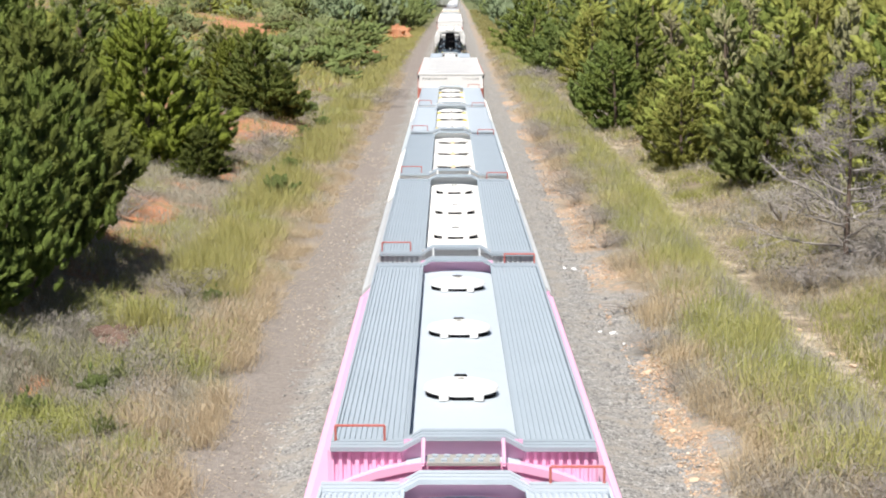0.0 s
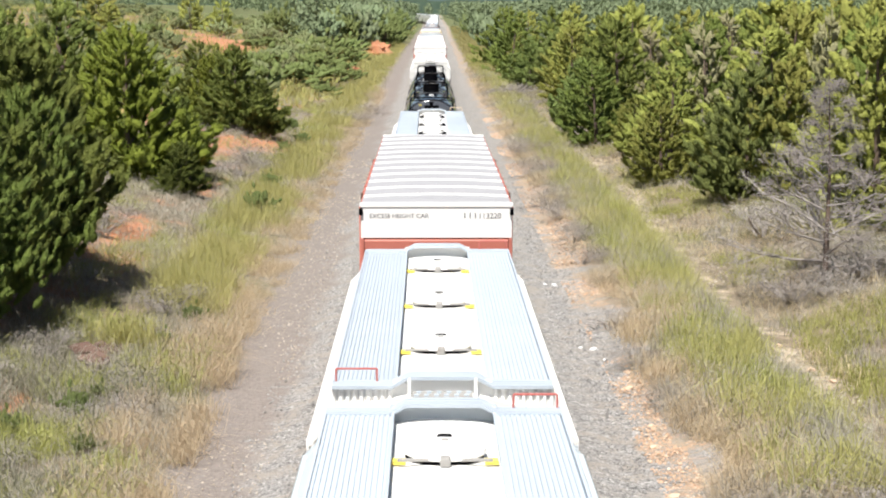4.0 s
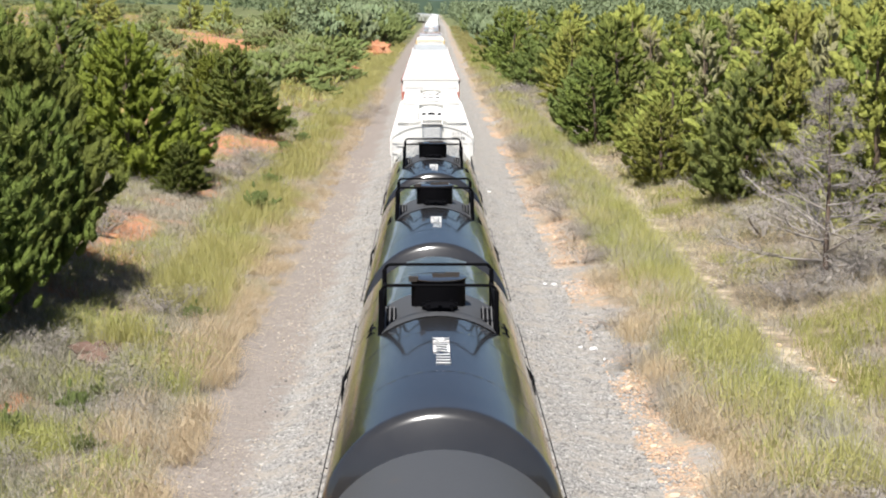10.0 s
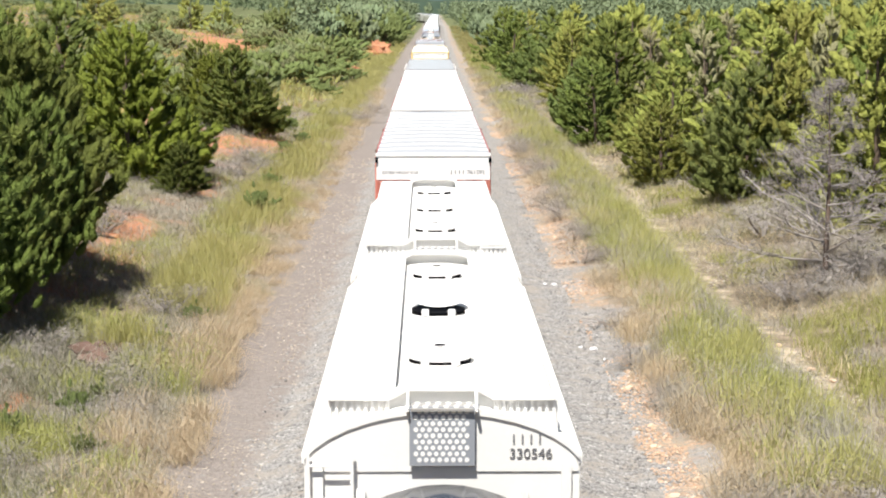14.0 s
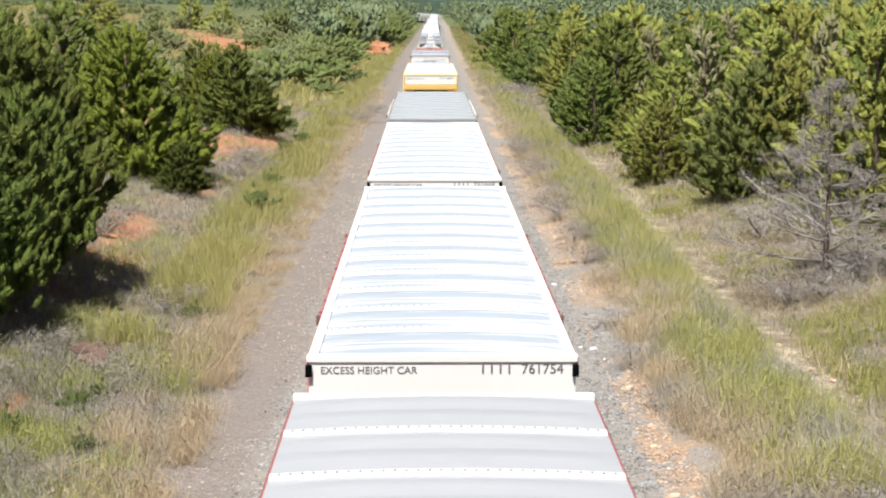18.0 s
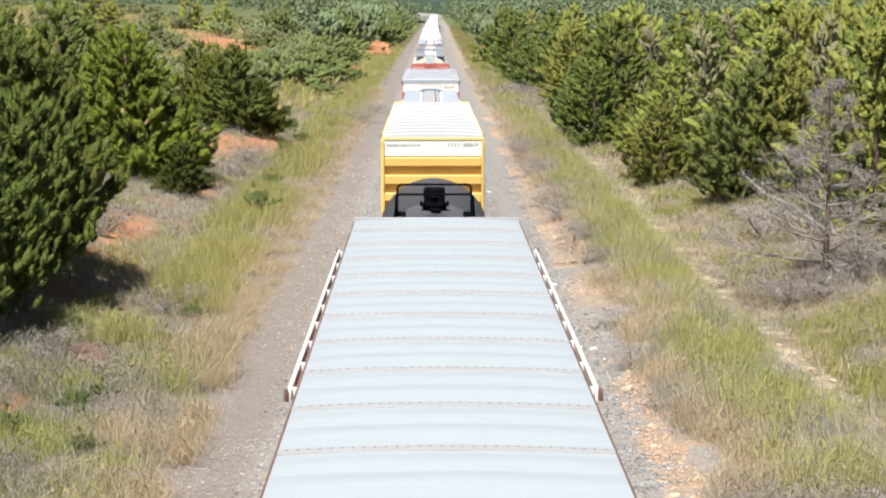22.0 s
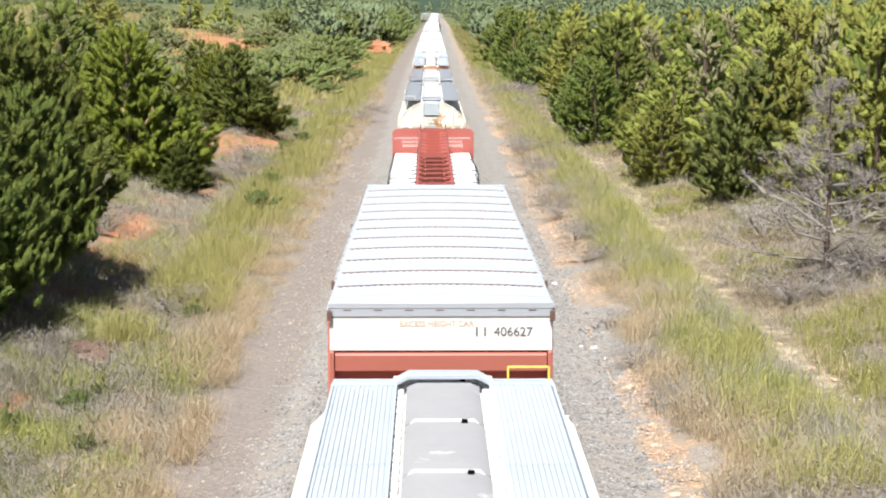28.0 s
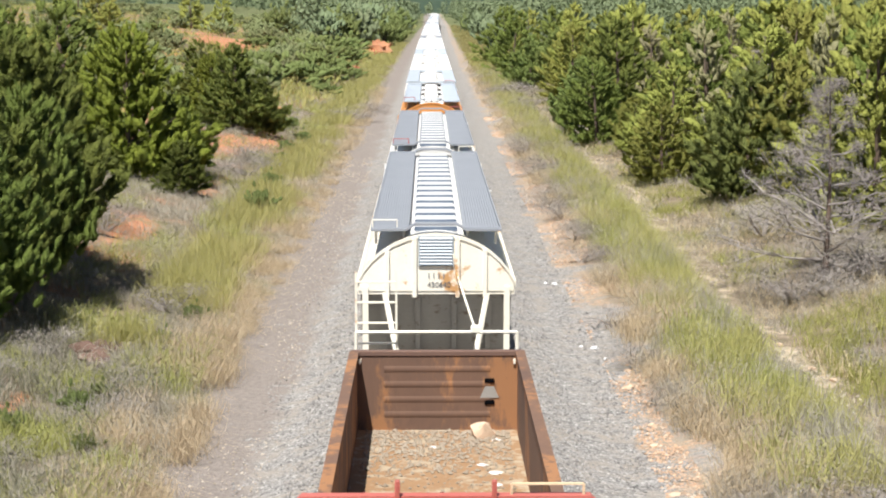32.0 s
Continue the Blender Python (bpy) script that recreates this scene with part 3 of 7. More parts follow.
def hopper(near, far, label, body="white", walk_mat="deck_grey", top="white", grabs="red_bright", lids="white", marks=None, trim=None,
           hatches="round", ext=0.42, end_mesh=False, long_end=0.0, ribs=13, open_lid=-1, boards_joined=True, arched=True, end_shaded=False, louvre=False, marked=None, n_round=3, letter_m="letter_soft"):
    c, h = car("covered_hopper_car", near, far, label, "freight car")
    w, eave, crown = 1.61, 3.52 if long_end else 3.95, 4.48
    hw, h = h, h + ext          # half lengths of the walkways and of the body
    trim = trim or body
    # upper body with the arched roof; below it the side sheets and the sloping ends
    part("roof", prism(B(), arc_profile(w - 0.015, eave, crown, low=eave - 0.2), -h, h), body, c, "arched sheet-steel roof")
    mid = [(x, z + 0.012) for x, z in arc_profile(w - 0.015, eave, crown, 28) if abs(x) < 0.64]
    part("hatch_deck", prism(B(), [(mid[0][0], mid[0][1] - 0.05), *mid, (mid[-1][0], mid[-1][1] - 0.05)], -h + 0.06, h - 0.06), top, c)
    lo = 3.25 if end_shaded else 3.0
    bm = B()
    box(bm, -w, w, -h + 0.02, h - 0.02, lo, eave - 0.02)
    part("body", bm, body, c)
    # the shade on the sloping ends is put in as darker grey
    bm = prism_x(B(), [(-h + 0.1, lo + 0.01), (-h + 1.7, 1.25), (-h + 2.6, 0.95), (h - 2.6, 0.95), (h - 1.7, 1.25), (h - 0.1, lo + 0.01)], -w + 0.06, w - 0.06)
    part("hopper_bottom", bm, "hopper_dark" if end_shaded else body, c)
    if end_shaded:
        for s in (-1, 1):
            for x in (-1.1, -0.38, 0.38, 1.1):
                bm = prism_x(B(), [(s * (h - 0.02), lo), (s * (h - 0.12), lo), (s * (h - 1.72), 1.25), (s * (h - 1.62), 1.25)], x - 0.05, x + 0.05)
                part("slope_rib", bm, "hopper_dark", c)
    for s in (-1, 1):
        first = None
        for i in range(int(h * 2 / 1.25)):
            y = -h + 0.65 + i * 1.25
            if first is None:
                first = part("side_post", box(B(), s * w - 0.035, s * w + 0.035, -0.05, 0.05, lo, eave - 0.03), body, c)
                first.location = (0, y, 0)
            else:
                again(first, 0, y)
        bm = B()
        box(bm, min(s * (w - 0.05), s * (w + 0.03)), max(s * (w - 0.05), s * (w + 0.03)), -h, h, eave - 0.10, eave + 0.03, 0.015)
        part("side_rail", bm, trim, c)
        bm = B()
        box(bm, min(s * (w - 0.25), s * w), max(s * (w - 0.25), s * w), -hw - 0.7, hw + 0.7, 0.95, 1.2, 0.02)
        part("side_sill", bm, body, c)
    # ends: arch trim, sloping sheet in shade, platform, posts, braces, ladder
    for s in (-1, 1):
        bm = B()
        arc = arc_profile(w, eave, crown + 0.02)
        rings = [[bm.verts.new((x, s * (h + dy), z + dz)) for dy, dz in ((0, -0.05), (0.025, -0.05), (0.025, 0.03), (0, 0.03))] for x, z in arc]
        loft(bm, rings)
        part("end_arch", bm, trim, c)
        bm = B()
        box(bm, -w, w, min(s * (hw + 0.80), s * (hw + 0.5)), max(s * (hw + 0.80), s * (hw + 0.5)), 1.08, 1.2, 0.02)
        part("end_platform", bm, "hopper_dark" if end_shaded else body, c)
        for x in (-1.45, 1.45):
            part("corner_post", box(B(), x - 0.06, x + 0.06, min(s * (h + 0.04), s * (h - 0.06)), max(s * (h + 0.04), s * (h - 0.06)), 1.2, eave - 0.1), body, c)
        for x in (-0.55, 0.55):
            part("end_brace", rod(B(), (x * 1.9, s * (h - 0.02), lo), (x * 1.05, s * (hw + (long_end * 0.7 if long_end else 0.6)), 1.2), 0.06, 6), body, c)
        ladder(c, *sorted((s * 1.56, s * (0.78 if long_end else 1.05))), s * (hw + long_end - 0.15 if long_end else h + 0.10), 1.2, eave + (0.5 if long_end else 0.1), trim, 7, 0.022 if long_end else 0.016)
        if long_end:
            y = s * (hw + long_end)
            part("end_rail", tube(B(), [(-1.56, y, 1.2), (-1.56, y, 2.86), (1.56, y, 2.86), (1.56, y, 1.2)], 0.035, 6), trim, c)
            part("brake_lever", tube(B(), [(0.35, s * (h + 0.05), 4.1), (0.42, s * (h + 0.06), 3.7), (0.75, y, 2.9)], 0.022, 6), trim, c)
            part("brake_wheel", box(B(), 0.66, 0.86, y - 0.05, y + 0.05, 2.86, 3.0, 0.03), trim, c)
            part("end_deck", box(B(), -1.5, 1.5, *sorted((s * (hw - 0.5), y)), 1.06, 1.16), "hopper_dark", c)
        if louvre:
            part("louvre_panel", box(B(), -0.36, 0.36, *sorted((s * h, s * (h + 0.04))), 3.84, 4.46), "deck_grey", c)
            for i in range(9):
                z = 3.88 + i * 0.065
                part("louvre_slat", prism_x(B(), [(s * (h + 0.04), z), (s * (h + 0.065), z), (s * (h + 0.04), z + 0.04)], -0.33, 0.33), "deck_grey", c)
            for x in (-0.44, 0.44, -1.0, 1.0):
                part("end_stake", box(B(), x - 0.045, x + 0.045, *sorted((s * h, s * (h + 0.07))), 3.2, 4.46 if abs(x) < 0.5 else 4.2, 0.01), body, c)
        if end_mesh:
            part("end_mesh_plate", box(B(), -0.38, 0.38, *sorted((s * (h + 0.055), s * (h + 0.075))), 3.84, 4.54), "deck_dark", c)
            bm = B()
            for i in range(8):
                for j in range(9):
                    x, z = -0.285 + i * 0.079 - (0.02 if j % 2 else -0.02), 3.91 + j * 0.072
                    ring = [[bm.verts.new((x + 0.030 * math.cos(a), s * (h + dy), z + 0.032 * math.sin(a))) for a in np.arange(6) * math.pi / 3] for dy in (0.074, 0.079)]
                    loft(bm, ring)
            tagged(part("mesh_perforation", bm, "white_clean", c), kind="stuff")
            for x in (-0.95, -0.45, 0.95):
                part("end_stake", box(B(), x - 0.05, x + 0.05, *sorted((s * h, s * (h + 0.08))), 1.2, 3.55, 0.01), body, c)
    # running boards on both sides of the hatches, end crossovers
    for s in (-1, 1):
        x0, x1 = sorted((s * 0.66, s * 1.24))
        if boards_joined:
            part("running_board", wavy(B(), x0 - 0.07, x1 + 0.07, -hw, hw, crown + 0.10, ribs), walk_mat, c)
        else:
            k = 5
            for i in range(k):
                a = -hw + i * 2 * hw / k
                part("running_board", wavy(B(), x0 - 0.07, x1 + 0.07, a + 0.01, a + 2 * hw / k - 0.01, crown + 0.10, ribs), walk_mat, c)
        bm = B()
        for i in range(int(h / 0.9)):
            y = -h + 0.5 + i * 1.8
            for x in (x0, x1):
                box(bm, x - 0.025, x + 0.025, y - 0.03, y + 0.03, crown - 0.25, crown + 0.06)
        tagged(part("board_brackets", bm, trim, c), kind="stuff")
        for x in (x0 - 0.09, x1 + 0.09):
            part("board_edge", box(B(), x - 0.015, x + 0.015, -hw, hw, crown + 0.075 if abs(x) < 0.7 else crown + 0.04, crown + 0.125), walk_mat, c)
    # ribbed risers between the roof and the walkways at both ends
    for s in (() if long_end else (-1, 1)):
        part("middle_riser", box(B(), -0.60, 0.60, *sorted((s * (hw + 0.09), s * (hw + 0.11))), crown - 0.15, crown + 0.17), body, c)
        for o in (-1, 1):
            line = []
            for i in range(9):
                x = 0.60 + i * 0.085
                line += [(x, 0.13), (x + 0.02, 0.13), (x + 0.025, 0.16), (x + 0.065, 0.16), (x + 0.07, 0.13)]
            line += [(1.37, 0.13), (1.37, 0.11), (0.60, 0.11)]
            bm = B()
            loft(bm, [[bm.verts.new((o * x, s * (hw + y), z)) for x, y in line] for z in (crown - 0.42, crown + 0.06)])
            part("end_riser", bm, body, c)
    for s in (-1, 1):
        ya, yb = sorted((s * (hw - 0.12), s * (hw + 0.22)))
        for k in range(3):
            a = ya + k * (yb - ya) / 3
            top_line = [(-1.34, 0.115), (-0.62, 0.115), (-0.42, 0.225), (0.42, 0.225), (0.62, 0.115), (1.34, 0.115)]
            bm = prism(B(), [(x, crown + z - 0.045) for x, z in top_line] + [(x, crown + z) for x, z in reversed(top_line)], a + 0.01, a + (yb - ya) / 3 - 0.015)
            part("walkway_plank", bm, walk_mat, c)
        y = s * (h + 0.36)
        if not long_end:
            mesh_panel(c, -0.36, 0.36, *sorted((s * (hw + 0.24), s * (hw + 0.55))), crown + 0.05, "hopper_dark", walk_mat)
        for x in (() if long_end else (-0.40, 0.40)):
            part("step_bracket", tube(B(), [(x, s * (hw + 0.2), crown - 0.1), (x, s * (hw + 0.57), crown + 0.04), (x, s * (hw + 0.2), crown + 0.2)], 0.02, 5), trim, c)
        grab(c, *((-1.30, -0.80) if s < 0 else (0.80, 1.30)), s * (hw - 0.05) if s < 0 else s * (hw + 0.16), crown + 0.11, 0.16, grabs)
    if hatches == "round":
        pitch = (2 * h - 3.4) / max(n_round - 1, 1) if n_round > 3 else 3.5
        for i in range(n_round):
            y = (i - (n_round - 1) / 2) * pitch + 0.5
            round_hatch(c, y, crown + 0.02, None, marks, lid=lids, open_=(i == open_lid))
        bm = B()
        for s in (-1, 1):
            for i in range(int(2 * h / 0.75)):
                y = -h + 0.5 + i * 0.75
                box(bm, s * 0.66 - 0.02, s * 0.66 + 0.02, y - 0.03, y + 0.03, crown - 0.08, crown + 0.01)
        tagged(part("hatch_bolts", bm, "hopper_dark", c), kind="stuff")
    elif hatches == "small":
        k = int((2 * h - 1.6) / 1.45)
        for i in range(k):
            y = -h + 1.3 + i * (2 * h - 2.6) / (k - 1)
            wide = 0.42 if i % 2 else 0.36
            # dark ring wall holds the thin shadow under the lid as colour
            hh = part("hatch", disc(B(), 0, y, [(wide - 0.01, crown - 0.05), (wide - 0.01, crown + 0.04)], 28), "hopper_dark", c)
            lid = disc(B(), 0, y, [(wide, crown + 0.04), (wide, crown + 0.075), (wide * 0.7, crown + 0.115), (wide * 0.2, crown + 0.125)], 28)
            part("lid", lid, "white", hh)
            part("lid_clasp", box(B(), -0.02, 0.02, y - wide - 0.05, y - wide + 0.03, crown + 0.0, crown + 0.10), "black", hh)
            if i % 3 == 1:
                for s in (-1, 1):
                    bm = box(B(), *sorted((s * 0.10, s * 0.52)), y - wide * 0.95, y - wide * 0.95 + 0.05, crown + 0.01, crown + 0.055)
                    box(bm, *sorted((s * 0.36, s * 0.50)), y - wide * 0.95 + 0.02, y - wide * 0.95 + 0.12, crown + 0.01, crown + 0.10)
                    part("latch_bar", bm, "black", hh)
            rod_ = rod(B(), (0, y - 0.2, crown + 0.10), (0, y + 0.22, crown + 0.15), 0.02, 5)
            part("hinge", rod_, "hopper_dark", hh)
    elif hatches == "trough":
        k = 9
        for i in range(k):
            a = -h + 0.35 + i * (2 * h - 0.7) / k
            b = a + (2 * h - 0.7) / k
            bm = prism(B(), [(-0.44, crown - 0.03), (-0.44, crown + 0.07), (-0.32, crown + 0.13), (0.32, crown + 0.13), (0.44, crown + 0.07), (0.44, crown - 0.03)], a + 0.02, b - 0.02)
            p = part("hatch_cover", bm, "tarp", c)
            bm = prism(B(), [(-0.50, crown - 0.02), (-0.33, crown + 0.15), (0.33, crown + 0.15), (0.50, crown - 0.02), (0.47, crown - 0.03), (0.32, crown + 0.12), (-0.32, crown + 0.12), (-0.47, crown - 0.03)], b - 0.035, b + 0.005)
            part("batten", bm, "white", p)
            bm = B()
            for x in ((0.22,) if i % 2 else (0.24,)):
                box(bm, x - 0.035, x + 0.035, b - 0.12, b - 0.07, crown + 0.08, crown + 0.17, 0.01)
                rod(bm, (x, b - 0.1, crown + 0.14), (x + 0.12, b + 0.12, crown + 0.02), 0.018, 5)
            part("batten_clamp", bm, "black", p)
        bm = B()
        for s in (-1, 1):
            for i in range(int(2 * h / 0.34)):
                y = -h + 0.3 + i * 0.34
                box(bm, *sorted((s * 0.47, s * 0.58)), y, y + 0.24, crown - 0.03, crown + 0.045, 0.012)
        tagged(part("flange_clips", bm, "white", c), kind="stuff")
    elif hatches == "grate":
        k = int((2 * h - 1) / 1.15)
        for i in range(k):
            y = -h + 1.0 + i * (2 * h - 2.0) / (k - 1)
            bm = B()
            box(bm, -0.40, 0.40, y - 0.27, y + 0.27, crown - 0.02, crown + 0.07, 0.02)
            hh = part("hatch", bm, "hatch_blue", c)
            bm = B()
            for dy in (-0.19, 0.19):
                box(bm, -0.42, 0.42, y + dy - 0.05, y + dy + 0.05, crown + 0.06, crown + 0.10)
            part("hinge_strap", bm, "white", hh)
            part("latch_bar", box(B(), -0.45, 0.45, y - 0.32, y - 0.28, crown - 0.01, crown + 0.08, 0.01), "hatch_blue", hh)
    if marked:
        for pattern, size, x, z in marked:
            if pattern.isdigit():
                lettering(pattern, size, c, "letter", pose(x, -h - 0.012, z, 90, 0, 0), "car_number")
            else:
                bars(pattern, size, c, letter_m, pose(x, -h - 0.012, z, 90, 0, 0))
    running_gear(c, h, 0.9 - ext)
    return c, h


def boxcar(near, far, label, body="red", roof="roof_white", seam="white", white_end=0.55, ribbed="red", panels=12, bolts="hopper_dark", tracks=None, texts=(), patterns=(),
           rail_c=None, crown=5.115, dark_seam=False, mid_line=False, cap_w=0.05, frame_posts=False, numbers=(), edge=None, end_header=False, track_span=None, stand_off=0.0):
    c, h = car("boxcar", near, far, label, "freight car")
    w, eave = 1.555, crown - 0.045
    bm = B()
    box(bm, -w + 0.02, w - 0.02, -h + 0.06, h - 0.06, 1.05, eave - 0.03)
    part("body", bm, body, c)
    for s in (-1, 1):
        for k, (a, b) in enumerate(((-h + 0.1, -1.7), (1.7, h - 0.1))):
            n = 9
            for i in range(n):
                y = a + (i + 0.5) * (b - a) / n
                if i == 0:
                    rib = part("side_rib", box(B(), min(s * w, s * (w + 0.04)) - 0.01, max(s * w, s * (w + 0.04)), -0.09, 0.09, 1.2, eave - 0.25, 0.015), body, c)
                    rib.location = (0, y, 0)
                else:
                    again(rib, 0, y)
        bm = B()
        for i in range(6):
            box(bm, min(s * w, s * (w + 0.05)), max(s * w, s * (w + 0.05)), -1.6 + i * 0.535, -1.6 + i * 0.535 + 0.5, 1.15, eave - 0.35, 0.015)
        part("sliding_door", bm, body, c)
        bm = B()
        box(bm, min(s * (w - 0.01), s * (w + 0.035)), max(s * (w - 0.01), s * (w + 0.035)), -h, h, eave - 0.20, eave - 0.02, 0.012)
        part("side_top_chord", bm, rail_c or body, c)
        bm = B()
        y0, y1 = track_span or (-h * 0.62, h * 0.28)
        o = stand_off
        box(bm, *sorted((s * (w + 0.06 + o), s * (w + 0.11 + o))), y0, y1, eave - 0.28, eave - 0.14, 0.012)
        for i in range(9):
            y = y0 + 0.2 + i * (y1 - y0 - 0.4) / 8
            box(bm, *sorted((s * (w + 0.02), s * (w + 0.10 + o))), y - 0.05, y + 0.05, *((eave - 0.26, eave - 0.16) if o else (eave - 0.34, eave - 0.10)))
        t = part("door_track", bm, tracks or rail_c or body, c)
        for y in (y0, y1):
            part("track_stop", box(B(), *sorted((s * (w + 0.09 + o), s * (w + 0.14 + o))), y - 0.05, y + 0.05, eave - 0.26, eave - 0.12, 0.02), "rust_dark", t)
        if edge:
            part("roof_edge", box(B(), *sorted((s * (w - 0.11), s * (w + 0.005))), -h + 0.02, h - 0.02, eave - 0.01, eave + 0.045, 0.01), edge, c)
    # roof: bowed panels with a raised middle, seam caps between them
    step = 2 * h / panels

    def roof_z(x):
        return eave + (crown - eave) * (1 - (x / w) ** 2)
    xs = [-w + 2 * w * i / 10 for i in range(11)]
    bm = B()
    rows = []
    for y, dz in ((0.0, 0.0), (step * 0.22, 0.0), (step * 0.30, 0.028), (step * 0.46, 0.028), (step * 0.54, 0.0), (step * 0.60, 0.0), (step * 0.68, 0.028), (step * 0.84, 0.028), (step * 0.92, 0.0), (step, 0.0)):
        rows.append([bm.verts.new((x, y, roof_z(x) + dz * max(0, 1 - abs(x / w) ** 8))) for x in xs])
    loft(bm, rows, caps=False, closed=False)
    bm.faces.ensure_lookup_table()
    if mid_line:
        for f in bm.faces:
            if step * 0.44 < f.calc_center_median().y < step * 0.62:
                f.material_index = 1
    bottom = [bm.verts.new((x, y, roof_z(x) - 0.03)) for y in (0, step) for x in (-w, w)]
    bm.faces.new((bottom[0], bottom[2], bottom[3], bottom[1]))
    first = part("roof_panel", bm, roof, c)
    if mid_line:
        first.data.materials.append(M[seam])
    first.location = (0, -h, 0)
    for i in range(1, panels):
        again(first, 0, -h + i * step)
    bm = B()
    d = cap_w
    rows = [[bm.verts.new((x * 0.995, y, roof_z(x * 0.995) + dz)) for x in xs] for y, dz in ((-d - 0.01, 0.002), (-d, 0.035), (d, 0.035), (d + 0.01, 0.002))]
    loft(bm, rows, caps=False, closed=False)
    cap = part("seam_cap", bm, seam, c)
    bm = B()
    for i in range(30):
        x = -w * 0.94 + i * 1.88 * w / 29
        if dark_seam:
            box(bm, x - 0.016, x + 0.016, -0.02, 0.01, roof_z(x) + 0.033, roof_z(x) + 0.052)
            box(bm, x - w * 0.0325, x + w * 0.0325, d - 0.004, d + 0.016, roof_z(x) + 0.0, roof_z(x) + 0.046)
        else:
            box(bm, x - 0.014, x + 0.014, -0.03, 0.0, roof_z(x) + 0.034, roof_z(x) + 0.045)
    bolt = tagged(part("seam_bolts", bm, bolts, cap), kind="stuff")
    cap.location = (0, -h + step, 0)
    for i in range(1, panels - 1):
        again(bolt, parent=again(cap, 0, -h + (i + 1) * step))
    # ends
    for s in (-1, 1):
        ya, yb = sorted((s * (h - 0.04), s * (h + 0.03)))
        if white_end:
            part("upper_end_panel", box(B(), -w + (0.06 if frame_posts else 0.0), w - (0.06 if frame_posts else 0.0), ya, yb, eave - 0.05 - white_end, eave - 0.035), "white_clean", c, "white-painted upper end panel")
        bm = B()
        top = eave - 0.06 - white_end
        box(bm, -w + 0.03, w - 0.03, *sorted((s * (h - 0.12), s * (h - 0.05))), 1.1, top)
        k, z1 = 6, top - 0.02
        for i in range(k):
            z = z1 - i * (z1 - 1.2) / k
            dz = (z1 - 1.2) / k
            rib = prism_x(B(), [(s * (h - 0.05), z), (s * (h + 0.085), z - 0.012), (s * (h + 0.10), z - 0.03), (s * (h + 0.10), z - dz * 0.47), (s * (h + 0.085), z - dz * 0.5), (s * (h - 0.05), z - dz * 0.5)], -w + 0.08, w - 0.08)
            part("end_rib", rib, ribbed, c)
        part("end_wall", bm, ribbed, c)
        for x in (-w + 0.03, w - 0.03):
            part("corner_post", box(B(), x - 0.032, x + 0.032, *sorted((s * (h - 0.06), s * (h + 0.11))), 1.05, eave - 0.04 if frame_posts or not white_end else top, 0.01), ribbed if not white_end else body, c)
        bm = box(B(), -w - 0.02, w + 0.02, *sorted((s * (h + 0.05), s * (h - 0.06))), eave - 0.03, crown + 0.008, 0.01)
        part("end_cornice", bm, "pale_yellow" if frame_posts else seam if not dark_seam else roof, c)
        for x in (-w + 0.02, w - 0.02):
            o = 1 if x > 0 else -1
            part("corner_bracket", box(B(), *sorted((x - o * 0.02, x + o * 0.055)), *sorted((s * (h + 0.03), s * (h + 0.09))), eave - 0.20, eave - 0.06, 0.01), body if frame_posts else "black" if not tracks else "rust_dark", c)
        if end_header:
            hd = part("end_header", box(B(), -w + 0.01, w - 0.01, *sorted((s * (h - 0.02), s * (h + 0.045))), eave - 0.145, eave - 0.033), roof, c, "silver header strip under the roof edge")
            for i in range(7):
                x = -1.3 + i * 0.43
                part("header_slot", box(B(), x - 0.06, x + 0.05, *sorted((s * (h + 0.04), s * (h + 0.05))), eave - 0.062, eave - 0.05), "rust_dark", hd)
        ladder(c, *sorted((s * 1.50, s * 1.12)), s * (h + 0.12), 1.1, 3.4, body, 6)
        bm = box(B(), -1.3, 1.3, *sorted((s * (h + 0.10), s * (h + 0.55))), 1.02, 1.08)
        part("end_platform", bm, "steel", c)
    for txt, size, x, z, mm in texts:
        lettering(txt, size, c, mm, pose(x, -h - 0.034, z, 90, 0, 0))
    for pattern, size, x, z, mm in patterns:
        bars(pattern, size, c, mm, pose(x, -h - 0.034 if white_end and z > eave - 0.06 - white_end else -h - 0.104, z, 90, 0, 0))
    for txt, size, x, z in numbers:
        lettering(txt, size, c, "letter", pose(x, -h - 0.034, z, 90, 0, 0), "car_number")
    running_gear(c, h, 0.75)
    return c, h


